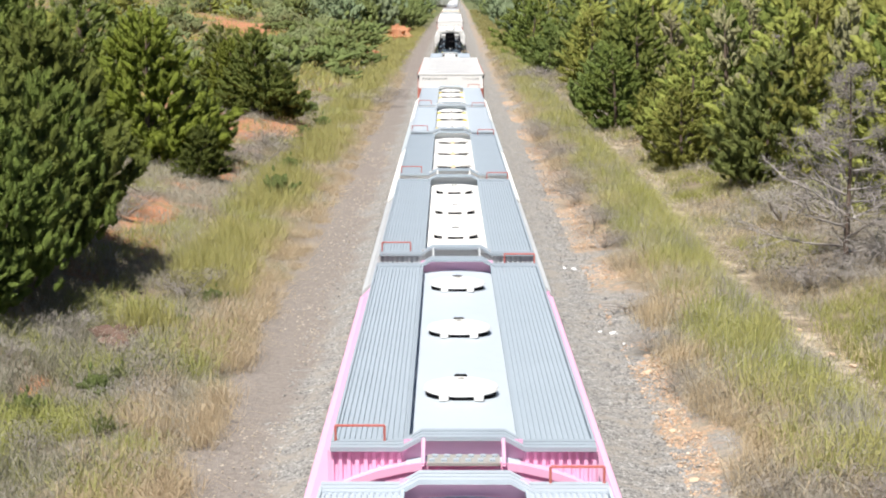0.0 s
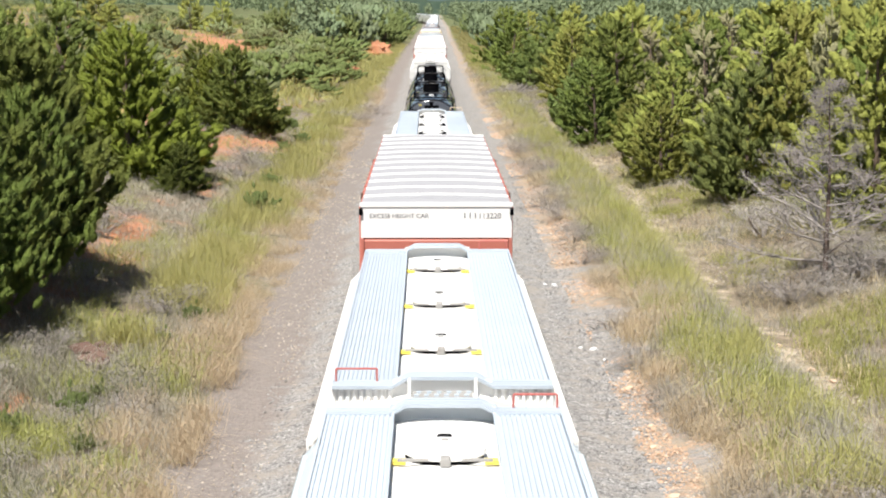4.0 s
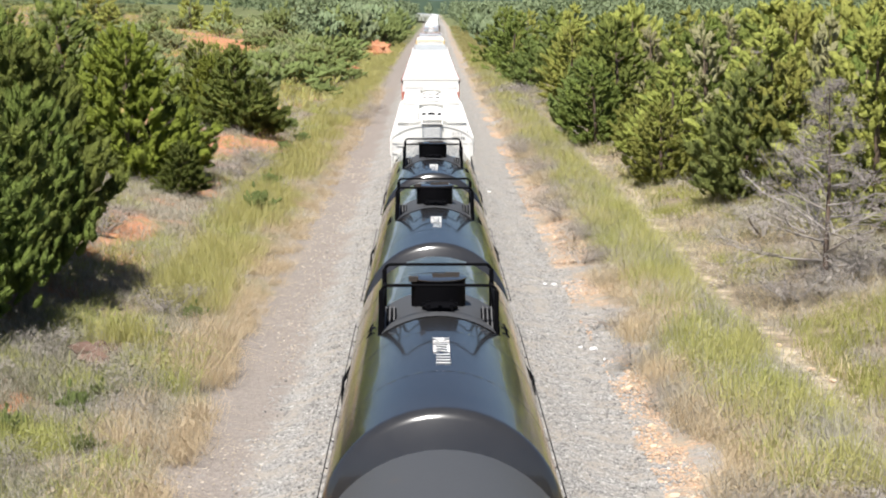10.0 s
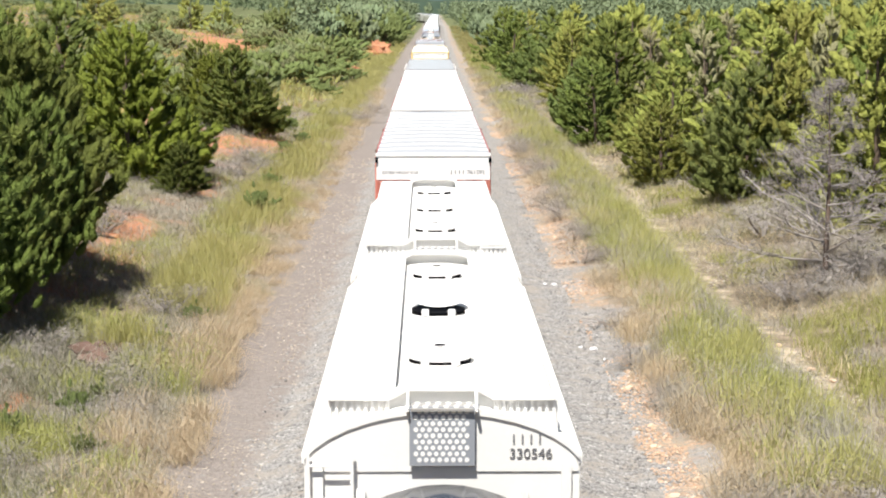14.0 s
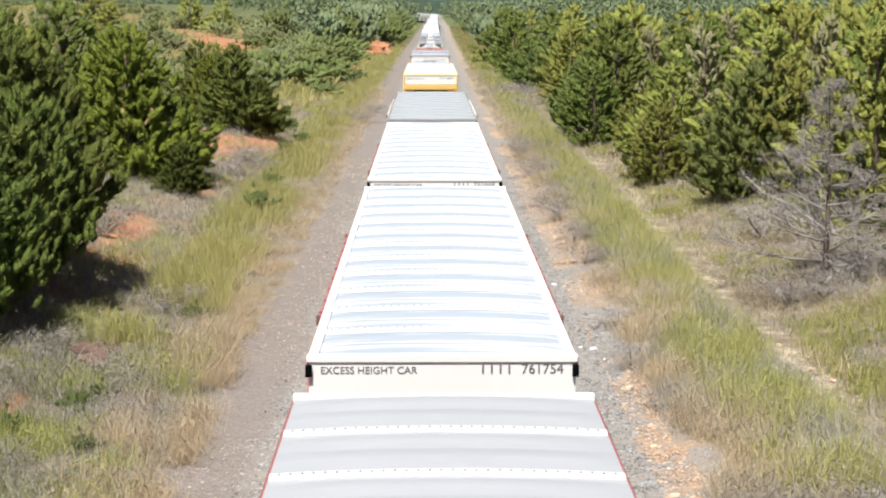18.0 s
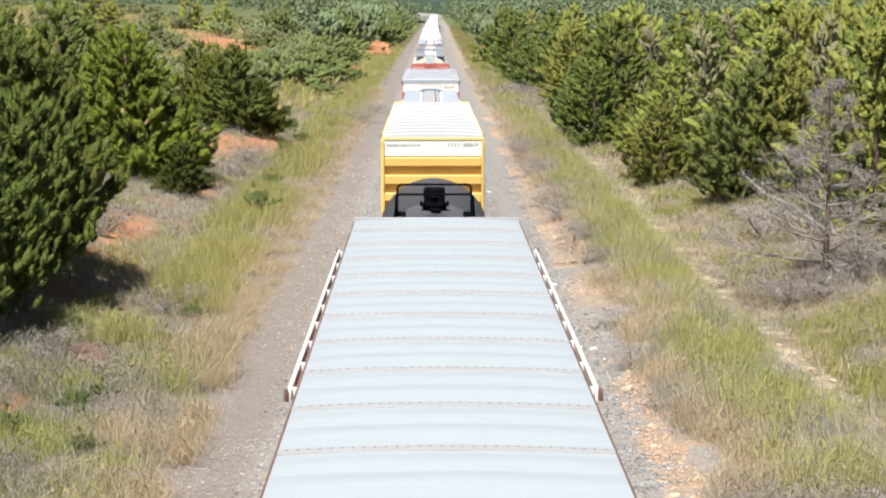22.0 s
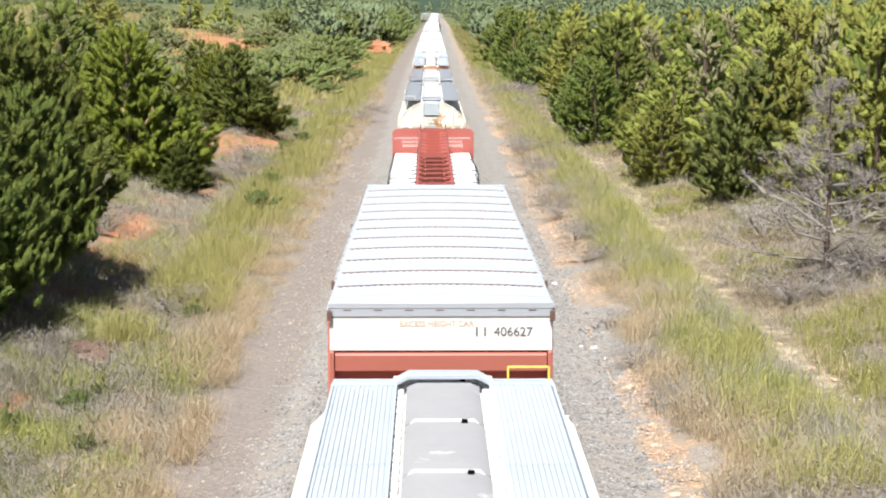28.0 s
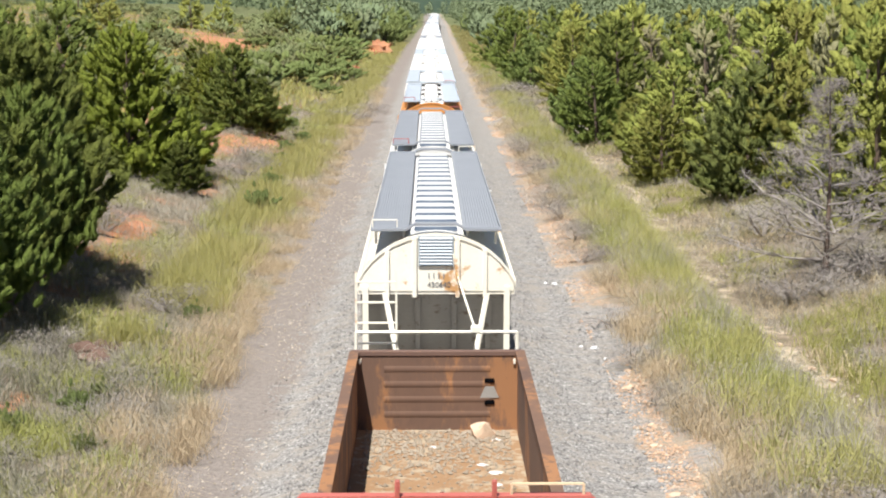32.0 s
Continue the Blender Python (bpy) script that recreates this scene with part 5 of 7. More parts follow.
def build_train():
    sand = dict(hatches="round")
    hopper(3.7, 15.0, "pink covered hopper car with grey roof walkways", "pink", "deck_pale", "deck_pale", **sand)
    hopper(16.6, 27.7, "pink covered hopper car with three round roof hatches", "pink", "deck_grey", "deck_pale", marked=(("IIII", 0.13, 0.95, 3.80),), **sand)
    hopper(29.1, 40.3, "light grey covered hopper car with three round roof hatches", "grey_body", "deck_grey", "white", **sand)
    hopper(41.8, 52.8, "cream-white covered hopper car with grey corrugated roof walkways", "white", "deck_grey", "white", marks="letter_faint", lids="white", ribs=14, **sand)
    hopper(54.4, 65.4, "pale blue-grey covered hopper car with yellow-marked round hatches", "blue_body", "deck_pale", "white", marks="lid_yellow", **sand)
    hopper(66.9, 78.0, "white covered hopper car with pale roof walkways", "white", "deck_pale", "white", marks="lid_yellow", **sand)
    boxcar(81.2, 99.5, "red boxcar with white ribbed roof and white end band", "red", "roof_light", "white_clean", 0.62, "red", 12, texts=(("EXCESS HEIGHT CAR", 0.13, -1.38, 4.81, "letter"),),
           patterns=(("III", 0.16, 0.55, 4.80, "letter"),), numbers=(("113220", 0.16, 0.86, 4.80),), rail_c="red")
    hopper(101.4, 119.6, "white covered hopper car with many small roof hatches", "white", "deck_pale", "white", hatches="small", boards_joined=False, grabs="letter_faint")
    tank_car(120.3, 136.1, "dull black tank car with a rusty manway", "tank_matte", "manway", lettered=False, r=1.58, platform=0.45, hoop=1.05)
    tank_car(137.1, 150.9, "gloss black tank car with a cylindrical valve housing", platform=1.1, mark="222184")
    tank_car(151.9, 165.5, "gloss black tank car with a cylindrical valve housing", platform=1.1)
    tank_car(166.9, 181.5, "gloss black tank car with white marking bars on top", platform=-1.2)
    hopper(183.3, 194.1, "white covered hopper car with an open round hatch", "white", "white", "white", "white", open_lid=1, end_shaded=True, end_mesh=True, marked=(("IIII", 0.15, 0.80, 4.09), ("330546", 0.17, 0.78, 3.91)))
    hopper(196.1, 207.2, "white covered hopper car with white roof walkways", "white", "white", "white", "white", end_shaded=True, end_mesh=True)
    ex = ("EXCESS HEIGHT CAR", 0.105, -1.40, 4.56, "letter")
    boxcar(209.7, 227.8, "red boxcar with weathered grey roof and white end band", "red", "roof_pink", "white", 0.62, "red", 12, texts=(ex,), patterns=(("IIII", 0.16, 0.46, 4.55, "letter"),), numbers=(("761392", 0.165, 0.92, 4.55),), rail_c="chord_red")
    for a, b, num in ((229.8, 248.0, "761754"), (250.0, 268.6, "761668")):
        boxcar(a, b, "red boxcar with blue-grey roof panels and white seams", "red", "roof_streak", "white_clean", 0.62, "red", 12, texts=(("EXCESS HEIGHT CAR", 0.12, -1.42, 4.90, "letter"),),
               patterns=(("IIII", 0.15, 0.44, 4.90, "letter"),), numbers=((num, 0.165, 0.92, 4.90),), cap_w=0.06, edge="white_clean", rail_c="chord_red")
    boxcar(270.7, 289.3, "boxcar with pale blue-grey roof and white end band", "red", "roof_pale", "roof_light", 0.80, "white", 11, cap_w=0.03, texts=(("CAR EXCESS HEIGHT", 0.15, -1.30, 4.70, "letter"),),
           patterns=(("IIII", 0.15, 0.36, 4.70, "letter"),), numbers=(("761367", 0.16, 0.80, 4.70),), rail_c="rust_dark", tracks="white", track_span=(-4.4, 6.4), stand_off=0.07)
    tank_car(290.8, 306.7, "dull black tank car with a bolted manway", "tank_matte", "valves", lettered=False, top_bars=True)
    boxcar(308.9, 327.9, "yellow boxcar with a white roof and white end band", "yellow", "roof_white", "white_clean", 0.47, "yellow", 13, cap_w=0.03, bolts="deck_grey", texts=(("EXCESS HEIGHT CAR", 0.11, -1.41, 4.84, "letter"),),
           patterns=(("IIII", 0.15, 0.46, 4.84, "letter"), ("IIIIII", 0.05, -0.1, 3.90, "letter_brown"), ("I III III   I III III", 0.045, -0.3, 3.83, "letter_brown"), ("I III IIIII  I II IIIII", 0.045, -0.34, 3.76, "letter_brown")), rail_c="pale_yellow", frame_posts=True, numbers=(("660619", 0.155, 0.93, 4.84),))
    hopper(329.5, 347.6, "white covered hopper car with patched grey trough hatch covers", "white", "deck_pale", "white", hatches="trough", boards_joined=False, grabs="lid_yellow")
    boxcar(350.7, 366.0, "brown-red boxcar with silver roof and dark rusty seams", "red", "roof_silver", "roof_silver", 0.58, "red", 12, bolts="rust_dark", dark_seam=True, crown=5.03,
           texts=(("EXCESS HEIGHT CAR", 0.11, -0.58, 4.70, "letter_faint"),), patterns=(("II", 0.17, 0.46, 4.56, "letter"),), end_header=True, rail_c="roof_silver", tracks="roof_pink", numbers=(("406627", 0.18, 0.74, 4.56),))
    centerbeam(367.4, 389.8)
    gondola(391.2, 404.4)
    hopper(408.7, 426.6, "cream covered hopper car with rust-stained end and dark walkways", "cream", "deck_dark", "white", hatches="grate", ext=0.27, long_end=2.3, louvre=True, trim="cream", end_shaded=True,
           marked=(("IIII", 0.15, -0.18, 3.58), ("450640", 0.16, -0.18, 3.40)), grabs="cream")
    hopper(429.7, 447.0, "white covered hopper car with dark grey walkways", "white", "deck_dark", "white", hatches="grate", ext=0.27, long_end=1.0, end_shaded=True)
    hopper(454.5, 472.0, "white covered hopper car with an orange rusted end", "orange_rust", "deck_pale", "white", hatches="small", long_end=2.0, ext=0.27, trim="orange_rust", end_shaded=True)
    # the rest of the train, far down the line
    kinds = [("white covered hopper car far down the line", "white", "deck_pale"), ("cream-white covered hopper car far down the line", "white", "white"), ("orange-stained covered hopper car far down the line", "orange_rust", "deck_dark")]
    first = {}
    y = 475.0
    rnd = random.Random(3)
    while y < 1180:
        k = rnd.choice((0, 0, 1, 1, 1, 2)) if y < 800 else rnd.choice((0, 1))
        lb, body, wk = kinds[k]
        if k not in first:
            first[k] = far_hopper(y, y + 16.0, lb, body, wk)
        else:
            ob = copy_thing(first[k], Matrix())
            TRAIN.append((ob, y + 8.0))
        y += 18.4


def far_hopper(near, far, label, body, wk):
    c, h = car("covered_hopper_car", near, far, label, "freight car")
    part("roof", prism(B(), arc_profile(1.6, 3.95, 4.48, low=3.7), -h, h), "white", c)
    bm = box(B(), -1.6, 1.6, -h + 0.02, h - 0.02, 2.9, 3.93)
    prism_x(bm, [(-h + 0.1, 2.91), (-h + 2.1, 1.25), (-h + 3, 0.95), (h - 3, 0.95), (h - 2.1, 1.25), (h - 0.1, 2.91)], -1.54, 1.54)
    part("body", bm, body, c)
    for s in (-1, 1):
        part("running_board", wavy(B(), *sorted((s * 0.73, s * 1.47)), -h, h, 4.58, 5), wk, c)
        part("end_walkway", box(B(), -1.5, 1.5, *sorted((s * (h - 0.05), s * (h + 0.4))), 4.5, 4.6), wk, c)
    for i in range(5):
        y = -h + 1.6 + i * (2 * h - 3.2) / 4
        part("hatch", disc(B(), 0, y, [(0.42, 4.44), (0.44, 4.55), (0.3, 4.6)], 14), "white", c)
    running_gear(c, h, 0.6)
    return c


# ---- plants
def leaf_mesh(name, base, tip, width, material, rng, face=None, loose=0.8):
    """Pointed sprays, one three-sided leaf each, from base to tip; face: the way in which the tuft round each spray faces, by which it takes the light."""
    n = len(base)
    d = tip - base
    side = np.cross(d, rng.normal(size=(n, 3)) if face is None else face + rng.normal(size=(n, 3)) * loose)
    side /= np.linalg.norm(side, axis=1, keepdims=True) + 1e-9
    low = base + d * 0.12
    w = np.asarray(width).reshape(-1, 1)
    v = np.stack([low + side * w, tip, low - side * w], 1)
    if face is not None:
        nrm = face + rng.normal(size=(n, 3)) * 0.12 * np.linalg.norm(face, axis=1, keepdims=True)
        nrm /= np.linalg.norm(nrm, axis=1, keepdims=True) + 1e-9
        flip = (np.cross(v[:, 1] - v[:, 0], v[:, 2] - v[:, 0]) * nrm).sum(1) < 0
        v[flip, 0], v[flip, 2] = v[flip, 2].copy(), v[flip, 0].copy()
    v = v.reshape(-1, 3)
    f = (np.arange(n)[:, None] * 3 + np.array([[0, 1, 2]])).tolist()
    me = bpy.data.meshes.new(name)
    me.from_pydata(v.tolist(), [], f)
    me.materials.append(M[material])
    if face is not None:
        me.normals_split_custom_set_from_vertices(np.repeat(nrm, 3, 0).tolist())
    return me


def branch(bm, p, q, r0, r1, n=6, bend=0.0, rnd=None):
    p, q = Vector(p), Vector(q)
    m = (p + q) / 2 + (Vector((rnd.gauss(0, bend), rnd.gauss(0, bend), rnd.gauss(0, bend))) if rnd else Vector())
    rod(bm, p, m, r0, n, (r0 + r1) / 2)
    rod(bm, m, q, (r0 + r1) / 2, n, r1)


class Plumes:
    """Foliage in pointed plumes: ragged spindles of packed leaves, fringed with loose sprays."""

    def __init__(self, rnd, rng, seg=4, fringe=8):
        self.rnd, self.rng, self.seg, self.fringe = rnd, rng, seg, fringe
        self.verts, self.faces, self.normals, self.count = [], [], [], 0

    def tuft(self, c, ax, long_, fat):
        rng, seg, count = self.rng, self.seg, self.count
        e1 = np.cross(ax, (0.31, 0.17, 0.93))
        e1 /= np.linalg.norm(e1)
        e2 = np.cross(e1, ax)
        f = np.arange(seg) * 6.2832 / seg + self.rnd.uniform(0, 6)
        out = np.cos(f)[:, None] * e1 + np.sin(f)[:, None] * e2
        for u, q in ((-0.5, 0.45), (-0.08, 1.0), (0.28, 0.62)):
            self.verts.append(c + ax * (u * long_) + out * (fat * q * rng.uniform(0.7, 1.25, (seg, 1))) + rng.normal(size=(seg, 3)) * fat * 0.12)
            self.normals.append(out + ax * (0.9 * u + 0.1) + np.array([0, 0, 0.28]))
        self.verts.append((c + ax * (0.62 * long_))[None])
        self.normals.append((ax + np.array([0, 0, 0.3]))[None])
        for k in range(seg):
            j = (k + 1) % seg
            for r in (0, seg):
                self.faces.append((count + r + j, count + r + k, count + r + seg + j))
                self.faces.append((count + r + seg + j, count + r + k, count + r + seg + k))
            self.faces.append((count + 2 * seg + j, count + 2 * seg + k, count + 3 * seg))
        count += 3 * seg + 1
        n = self.fringe
        a, u = rng.uniform(0, 6.2832, n), rng.uniform(-0.4, 0.5, n)
        o = np.cos(a)[:, None] * e1 + np.sin(a)[:, None] * e2
        p = c + ax * (u * long_)[:, None] + o * (fat * (0.95 - 0.7 * np.abs(u)))[:, None]
        d = o * 0.7 + ax * 0.75 + rng.normal(size=(n, 3)) * 0.3
        d /= np.linalg.norm(d, axis=1, keepdims=True)
        ln_ = (long_ * rng.uniform(0.26, 0.52, n))[:, None]
        sd = np.cross(d, o + rng.normal(size=(n, 3)) * 0.3)
        sd *= ln_ * 0.125 / np.linalg.norm(sd, axis=1, keepdims=True)
        nm = o + ax * 0.4 + np.array([0, 0, 0.3]) + rng.normal(size=(n, 3)) * 0.3
        sd = np.where(((np.cross(sd, d) * nm).sum(1) < 0)[:, None], -sd, sd)
        self.verts.append(np.stack([p - d * ln_ * 0.3 - sd, p - d * ln_ * 0.3 + sd, p + d * ln_ * 0.7], 1).reshape(-1, 3))
        self.normals.append(np.repeat(nm, 3, 0))
        self.faces.extend((np.arange(n)[:, None] * 3 + count + np.array([[0, 1, 2]])).tolist())
        self.count = count + 3 * n

    def mesh(self, name, material):
        me = bpy.data.meshes.new(name)
        me.from_pydata(np.concatenate(self.verts).tolist(), [], self.faces)
        me.materials.append(M[material])
        nrm = np.concatenate(self.normals)
        nrm /= np.linalg.norm(nrm, axis=1, keepdims=True)
        me.shade_smooth()
        me.normals_split_custom_set_from_vertices(nrm.tolist())
        return new(name, me)


def juniper(seed, label, material="leaf_a", wide=3.2, boughs=74, fringe=12, low=0.03, peak=0.26, plume=0.72, high=8.0, seg=4):
    """A trunk with boughs that reach outwards and up; each ends in pointed plumes of packed foliage, fringed with loose sprays."""
    rnd, rng = random.Random(seed), np.random.default_rng(seed)
    tree = tagged(new("juniper_tree"), label, "tree", group="junipers along the line")
    bm = B()
    lean = (rnd.uniform(-0.12, 0.12), rnd.uniform(-0.12, 0.12))
    pts = [Vector((lean[0] * k, lean[1] * k, high * 0.95 * k / 5)) for k in range(6)]
    pts[0].z = -0.3
    for k in range(5):
        rod(bm, pts[k], pts[k + 1], 0.17 * (1 - k / 5.4), 8, 0.17 * (1 - (k + 1) / 5.4))
    part("trunk", bm, "bark", tree)

    def girth(t):
        return wide * np.where(t > peak, (np.clip(1.02 - t, 0, 1) / (1.02 - peak)) ** 0.70, 0.76 + 0.24 * t / peak)
    bm = B()
    leaves = Plumes(rnd, rng, seg, fringe)
    lobes = [(rnd.uniform(0, 6.28), rnd.uniform(0.05, 0.9), rnd.uniform(-0.30, 0.24)) for _ in range(12)]
    for i in range(boughs):
        t = low + (0.95 - low) * ((i + rnd.random()) / boughs) ** 1.12
        a = i * 2.399 + rnd.uniform(-0.45, 0.45)
        r = float(girth(t)) * (1 + sum(q * math.exp(-4 * (1 - math.cos(a - la)) - 22 * (t - lt) ** 2) for la, lt, q in lobes))
        r *= rnd.uniform(0.86, 1.12) if rnd.random() < 0.75 else rnd.uniform(0.5, 0.82)
        cx, cy = lean[0] * t * 5, lean[1] * t * 5
        rise = rnd.uniform(0.1, 0.5) + 0.6 * t
        end = np.array([cx + math.cos(a) * r, cy + math.sin(a) * r, t * high + 0.2])
        root = np.array([cx, cy, max(0.1, t * high - rise * r)])
        ax = end - root
        far = float(np.linalg.norm(ax))
        ax = ax / far
        if i % 5 == 0:
            branch(bm, root, end * 0.8 + root * 0.2, 0.035, 0.01, 3, 0.06, rnd)
        side = np.array([-math.sin(a), math.cos(a), 0.0])
        for j in range(3 + int(2.1 * r / plume)):
            u = 1 - 0.6 * rnd.random() ** 1.2 if j else 1.0
            w = (1.08 - u) * r * 0.42 + 0.10
            off = rnd.gauss(0, w)
            c = root + ax * far * u + side * off + np.array([0, 0, rnd.gauss(0, 0.10)])
            d = ax * 0.75 + side * (0.5 * off / (w + 0.1)) + np.array([0, 0, rnd.uniform(0.1, 0.9)]) + rng.normal(size=3) * 0.28
            q = plume * rnd.uniform(0.5, 1.25) * (1.05 - 0.3 * t)
            leaves.tuft(c, d / np.linalg.norm(d), q, q * rnd.uniform(0.20, 0.32))
    for j in range(6):
        t = 0.86 + 0.13 * j / 5
        leaves.tuft(np.array([lean[0] * t * 5 + rnd.gauss(0, 0.1), lean[1] * t * 5 + rnd.gauss(0, 0.1), high * t]), np.array([rnd.gauss(0, 0.2), rnd.gauss(0, 0.2), 1.0]), plume * 0.7, plume * 0.13)
    tagged(part("branchwork", bm, "bark", tree), kind="stuff")
    leaves.mesh("crown", material).parent = tree
    return tree


def shrub(seed, label, material, high=2.2, wide=1.6, n=2600, leaf=0.16, name="shrub", twigs="bark", thin_=1.0):
    rnd, rng = random.Random(seed), np.random.default_rng(seed)
    ob = tagged(new(name), label, "shrub", group="shrubs on the bank")
    bm = B()
    cents = []
    for i in range(9):
        a, r = rnd.uniform(0, 6.28), wide * rnd.uniform(0.15, 0.85)
        q = (r * math.cos(a), r * math.sin(a), high * rnd.uniform(0.35, 0.95) * (1 - 0.35 * (r / wide) ** 2))
        branch(bm, (0, 0, -0.1), q, 0.035, 0.01, 3, 0.1, rnd)
        cents.append(q)
    tagged(part("branchwork", bm, twigs, ob), kind="stuff")
    k = rng.integers(0, len(cents), n)
    c = np.array(cents)[k] + rng.normal(size=(n, 3)) * np.array([wide * 0.24, wide * 0.24, high * 0.15])
    c[:, 2] = np.abs(c[:, 2])
    d = rng.normal(size=(n, 3)) + np.array([0, 0, 0.4])
    d /= np.linalg.norm(d, axis=1, keepdims=True)
    me = leaf_mesh("foliage", c, c + d * leaf * rng.uniform(0.6, 1.5, (n, 1)), rng.uniform(0.25, 0.45, n) * leaf * thin_, material, rng, (c - np.array(cents)[k]) / (wide * 0.3) + np.array([[0, 0, 0.5]]))
    o = new("foliage", me)
    o.parent = ob
    return ob


def leafy_shrub(seed, label, material, high=2.4, wide=1.9, stems=14, fringe=7, plume=0.7, name="shrub", kind_="shrub", crowd="shrubs on the bank"):
    """A low rounded shrub: stems that fan out from the foot, each carrying plumes of leaves."""
    rnd, rng = random.Random(seed), np.random.default_rng(seed)
    ob = tagged(new(name), label, kind_, group=crowd)
    bm, leaves = B(), Plumes(rnd, rng, 4, fringe)
    for i in range(stems):
        a, r = i * 2.399, wide * rnd.uniform(0.25, 1.0)
        q = np.array([r * math.cos(a), r * math.sin(a), high * rnd.uniform(0.75, 1.0) * (1.02 - 0.75 * (r / wide) ** 2) + 0.15])
        branch(bm, (0, 0, -0.1), q, 0.03, 0.01, 3, 0.08, rnd)
        for j in range(5):
            c = q * rnd.uniform(0.7, 1.05) + rng.normal(size=3) * np.array([0.22 * wide, 0.22 * wide, 0.10 * high])
            c[2] = abs(c[2])
            d = np.array([q[0], q[1], high * 0.7]) / wide + rng.normal(size=3) * 0.35
            k = plume * rnd.uniform(0.7, 1.3)
            leaves.tuft(c, d / np.linalg.norm(d), k, k * rnd.uniform(0.24, 0.34))
    tagged(part("branchwork", bm, "bark", ob), kind="stuff")
    leaves.mesh("foliage", material).parent = ob
    return ob


def bare_tree(seed, high, wide, label, levels=4, name="dead_tree"):
    rnd = random.Random(seed)
    tree = tagged(new(name), label, "tree")
    bm = B()
    rod(bm, (0, 0, -0.3), (0.1, 0.05, high * 0.5), 0.13, 8, 0.055)
    rod(bm, (0.1, 0.05, high * 0.5), (0.0, 0.1, high), 0.055, 7, 0.010)
    part("trunk", bm, "bark", tree)

    ends = []

    def twig(bm, p, d, ln_, r, lv):
        q = p + d * ln_
        ends.append((p.lerp(q, 0.7), d, ln_))
        r = max(r, 0.009)
        branch(bm, p, q, r, max(r * 0.6, 0.008), 5 if lv < 2 else 3, ln_ * 0.06, rnd)
        if lv >= levels:
            return
        for _ in range(rnd.choice((3, 4, 4))):
            u = rnd.uniform(0.35, 1.0)
            e = (d + Vector((rnd.gauss(0, 0.55), rnd.gauss(0, 0.55), rnd.gauss(0.1, 0.4)))).normalized()
            twig(bm, p + d * ln_ * u, e, ln_ * rnd.uniform(0.35, 0.6), r * 0.5, lv + 1)
    for i in range(30):
        t = 0.08 + 0.88 * i / 30
        a = i * 2.4 + rnd.uniform(-0.4, 0.4)
        bm = B()
        twig(bm, Vector((0.1 * t, 0.05, high * t)), Vector((math.cos(a), math.sin(a), rnd.uniform(-0.05, 0.5))).normalized(), wide * (1.12 - t) ** 1.3 * rnd.uniform(0.7, 1.15), 0.05 * (1.15 - t), 1)
        part("branch", bm, "dead", tree)
    rng = np.random.default_rng(seed)
    k = 6
    c = np.repeat(np.array([e[0] for e in ends]), k, 0)
    d = np.repeat(np.array([e[1] for e in ends]), k, 0) + rng.normal(size=c.shape) * 0.55
    ln_ = np.repeat(np.array([e[2] for e in ends]), k) * rng.uniform(0.5, 1.2, len(c)) * 0.7
    c = c + rng.normal(size=c.shape) * 0.10
    me = leaf_mesh("fine_twig_growth", c, c + d / np.linalg.norm(d, axis=1, keepdims=True) * np.clip(ln_, 0.12, 0.55)[:, None], np.full(len(c), 0.010), "twig_grey", rng)
    o = tagged(new("fine_twig_growth", me), kind="stuff")
    o.parent = tree
    return tree


def plant(ob, x, y, size=1.0, turn=None, rnd=random, first=False, sink=0.05, flat=1.0):
    m = Matrix.LocRotScale((x, y, ground_z(x, y) - sink), Euler((0, 0, rnd.uniform(0, 6.28) if turn is None else turn)), (size * flat, size * flat, size))
    if first:
        ob.matrix_basis = m
        return ob
    return copy_thing(ob, m)


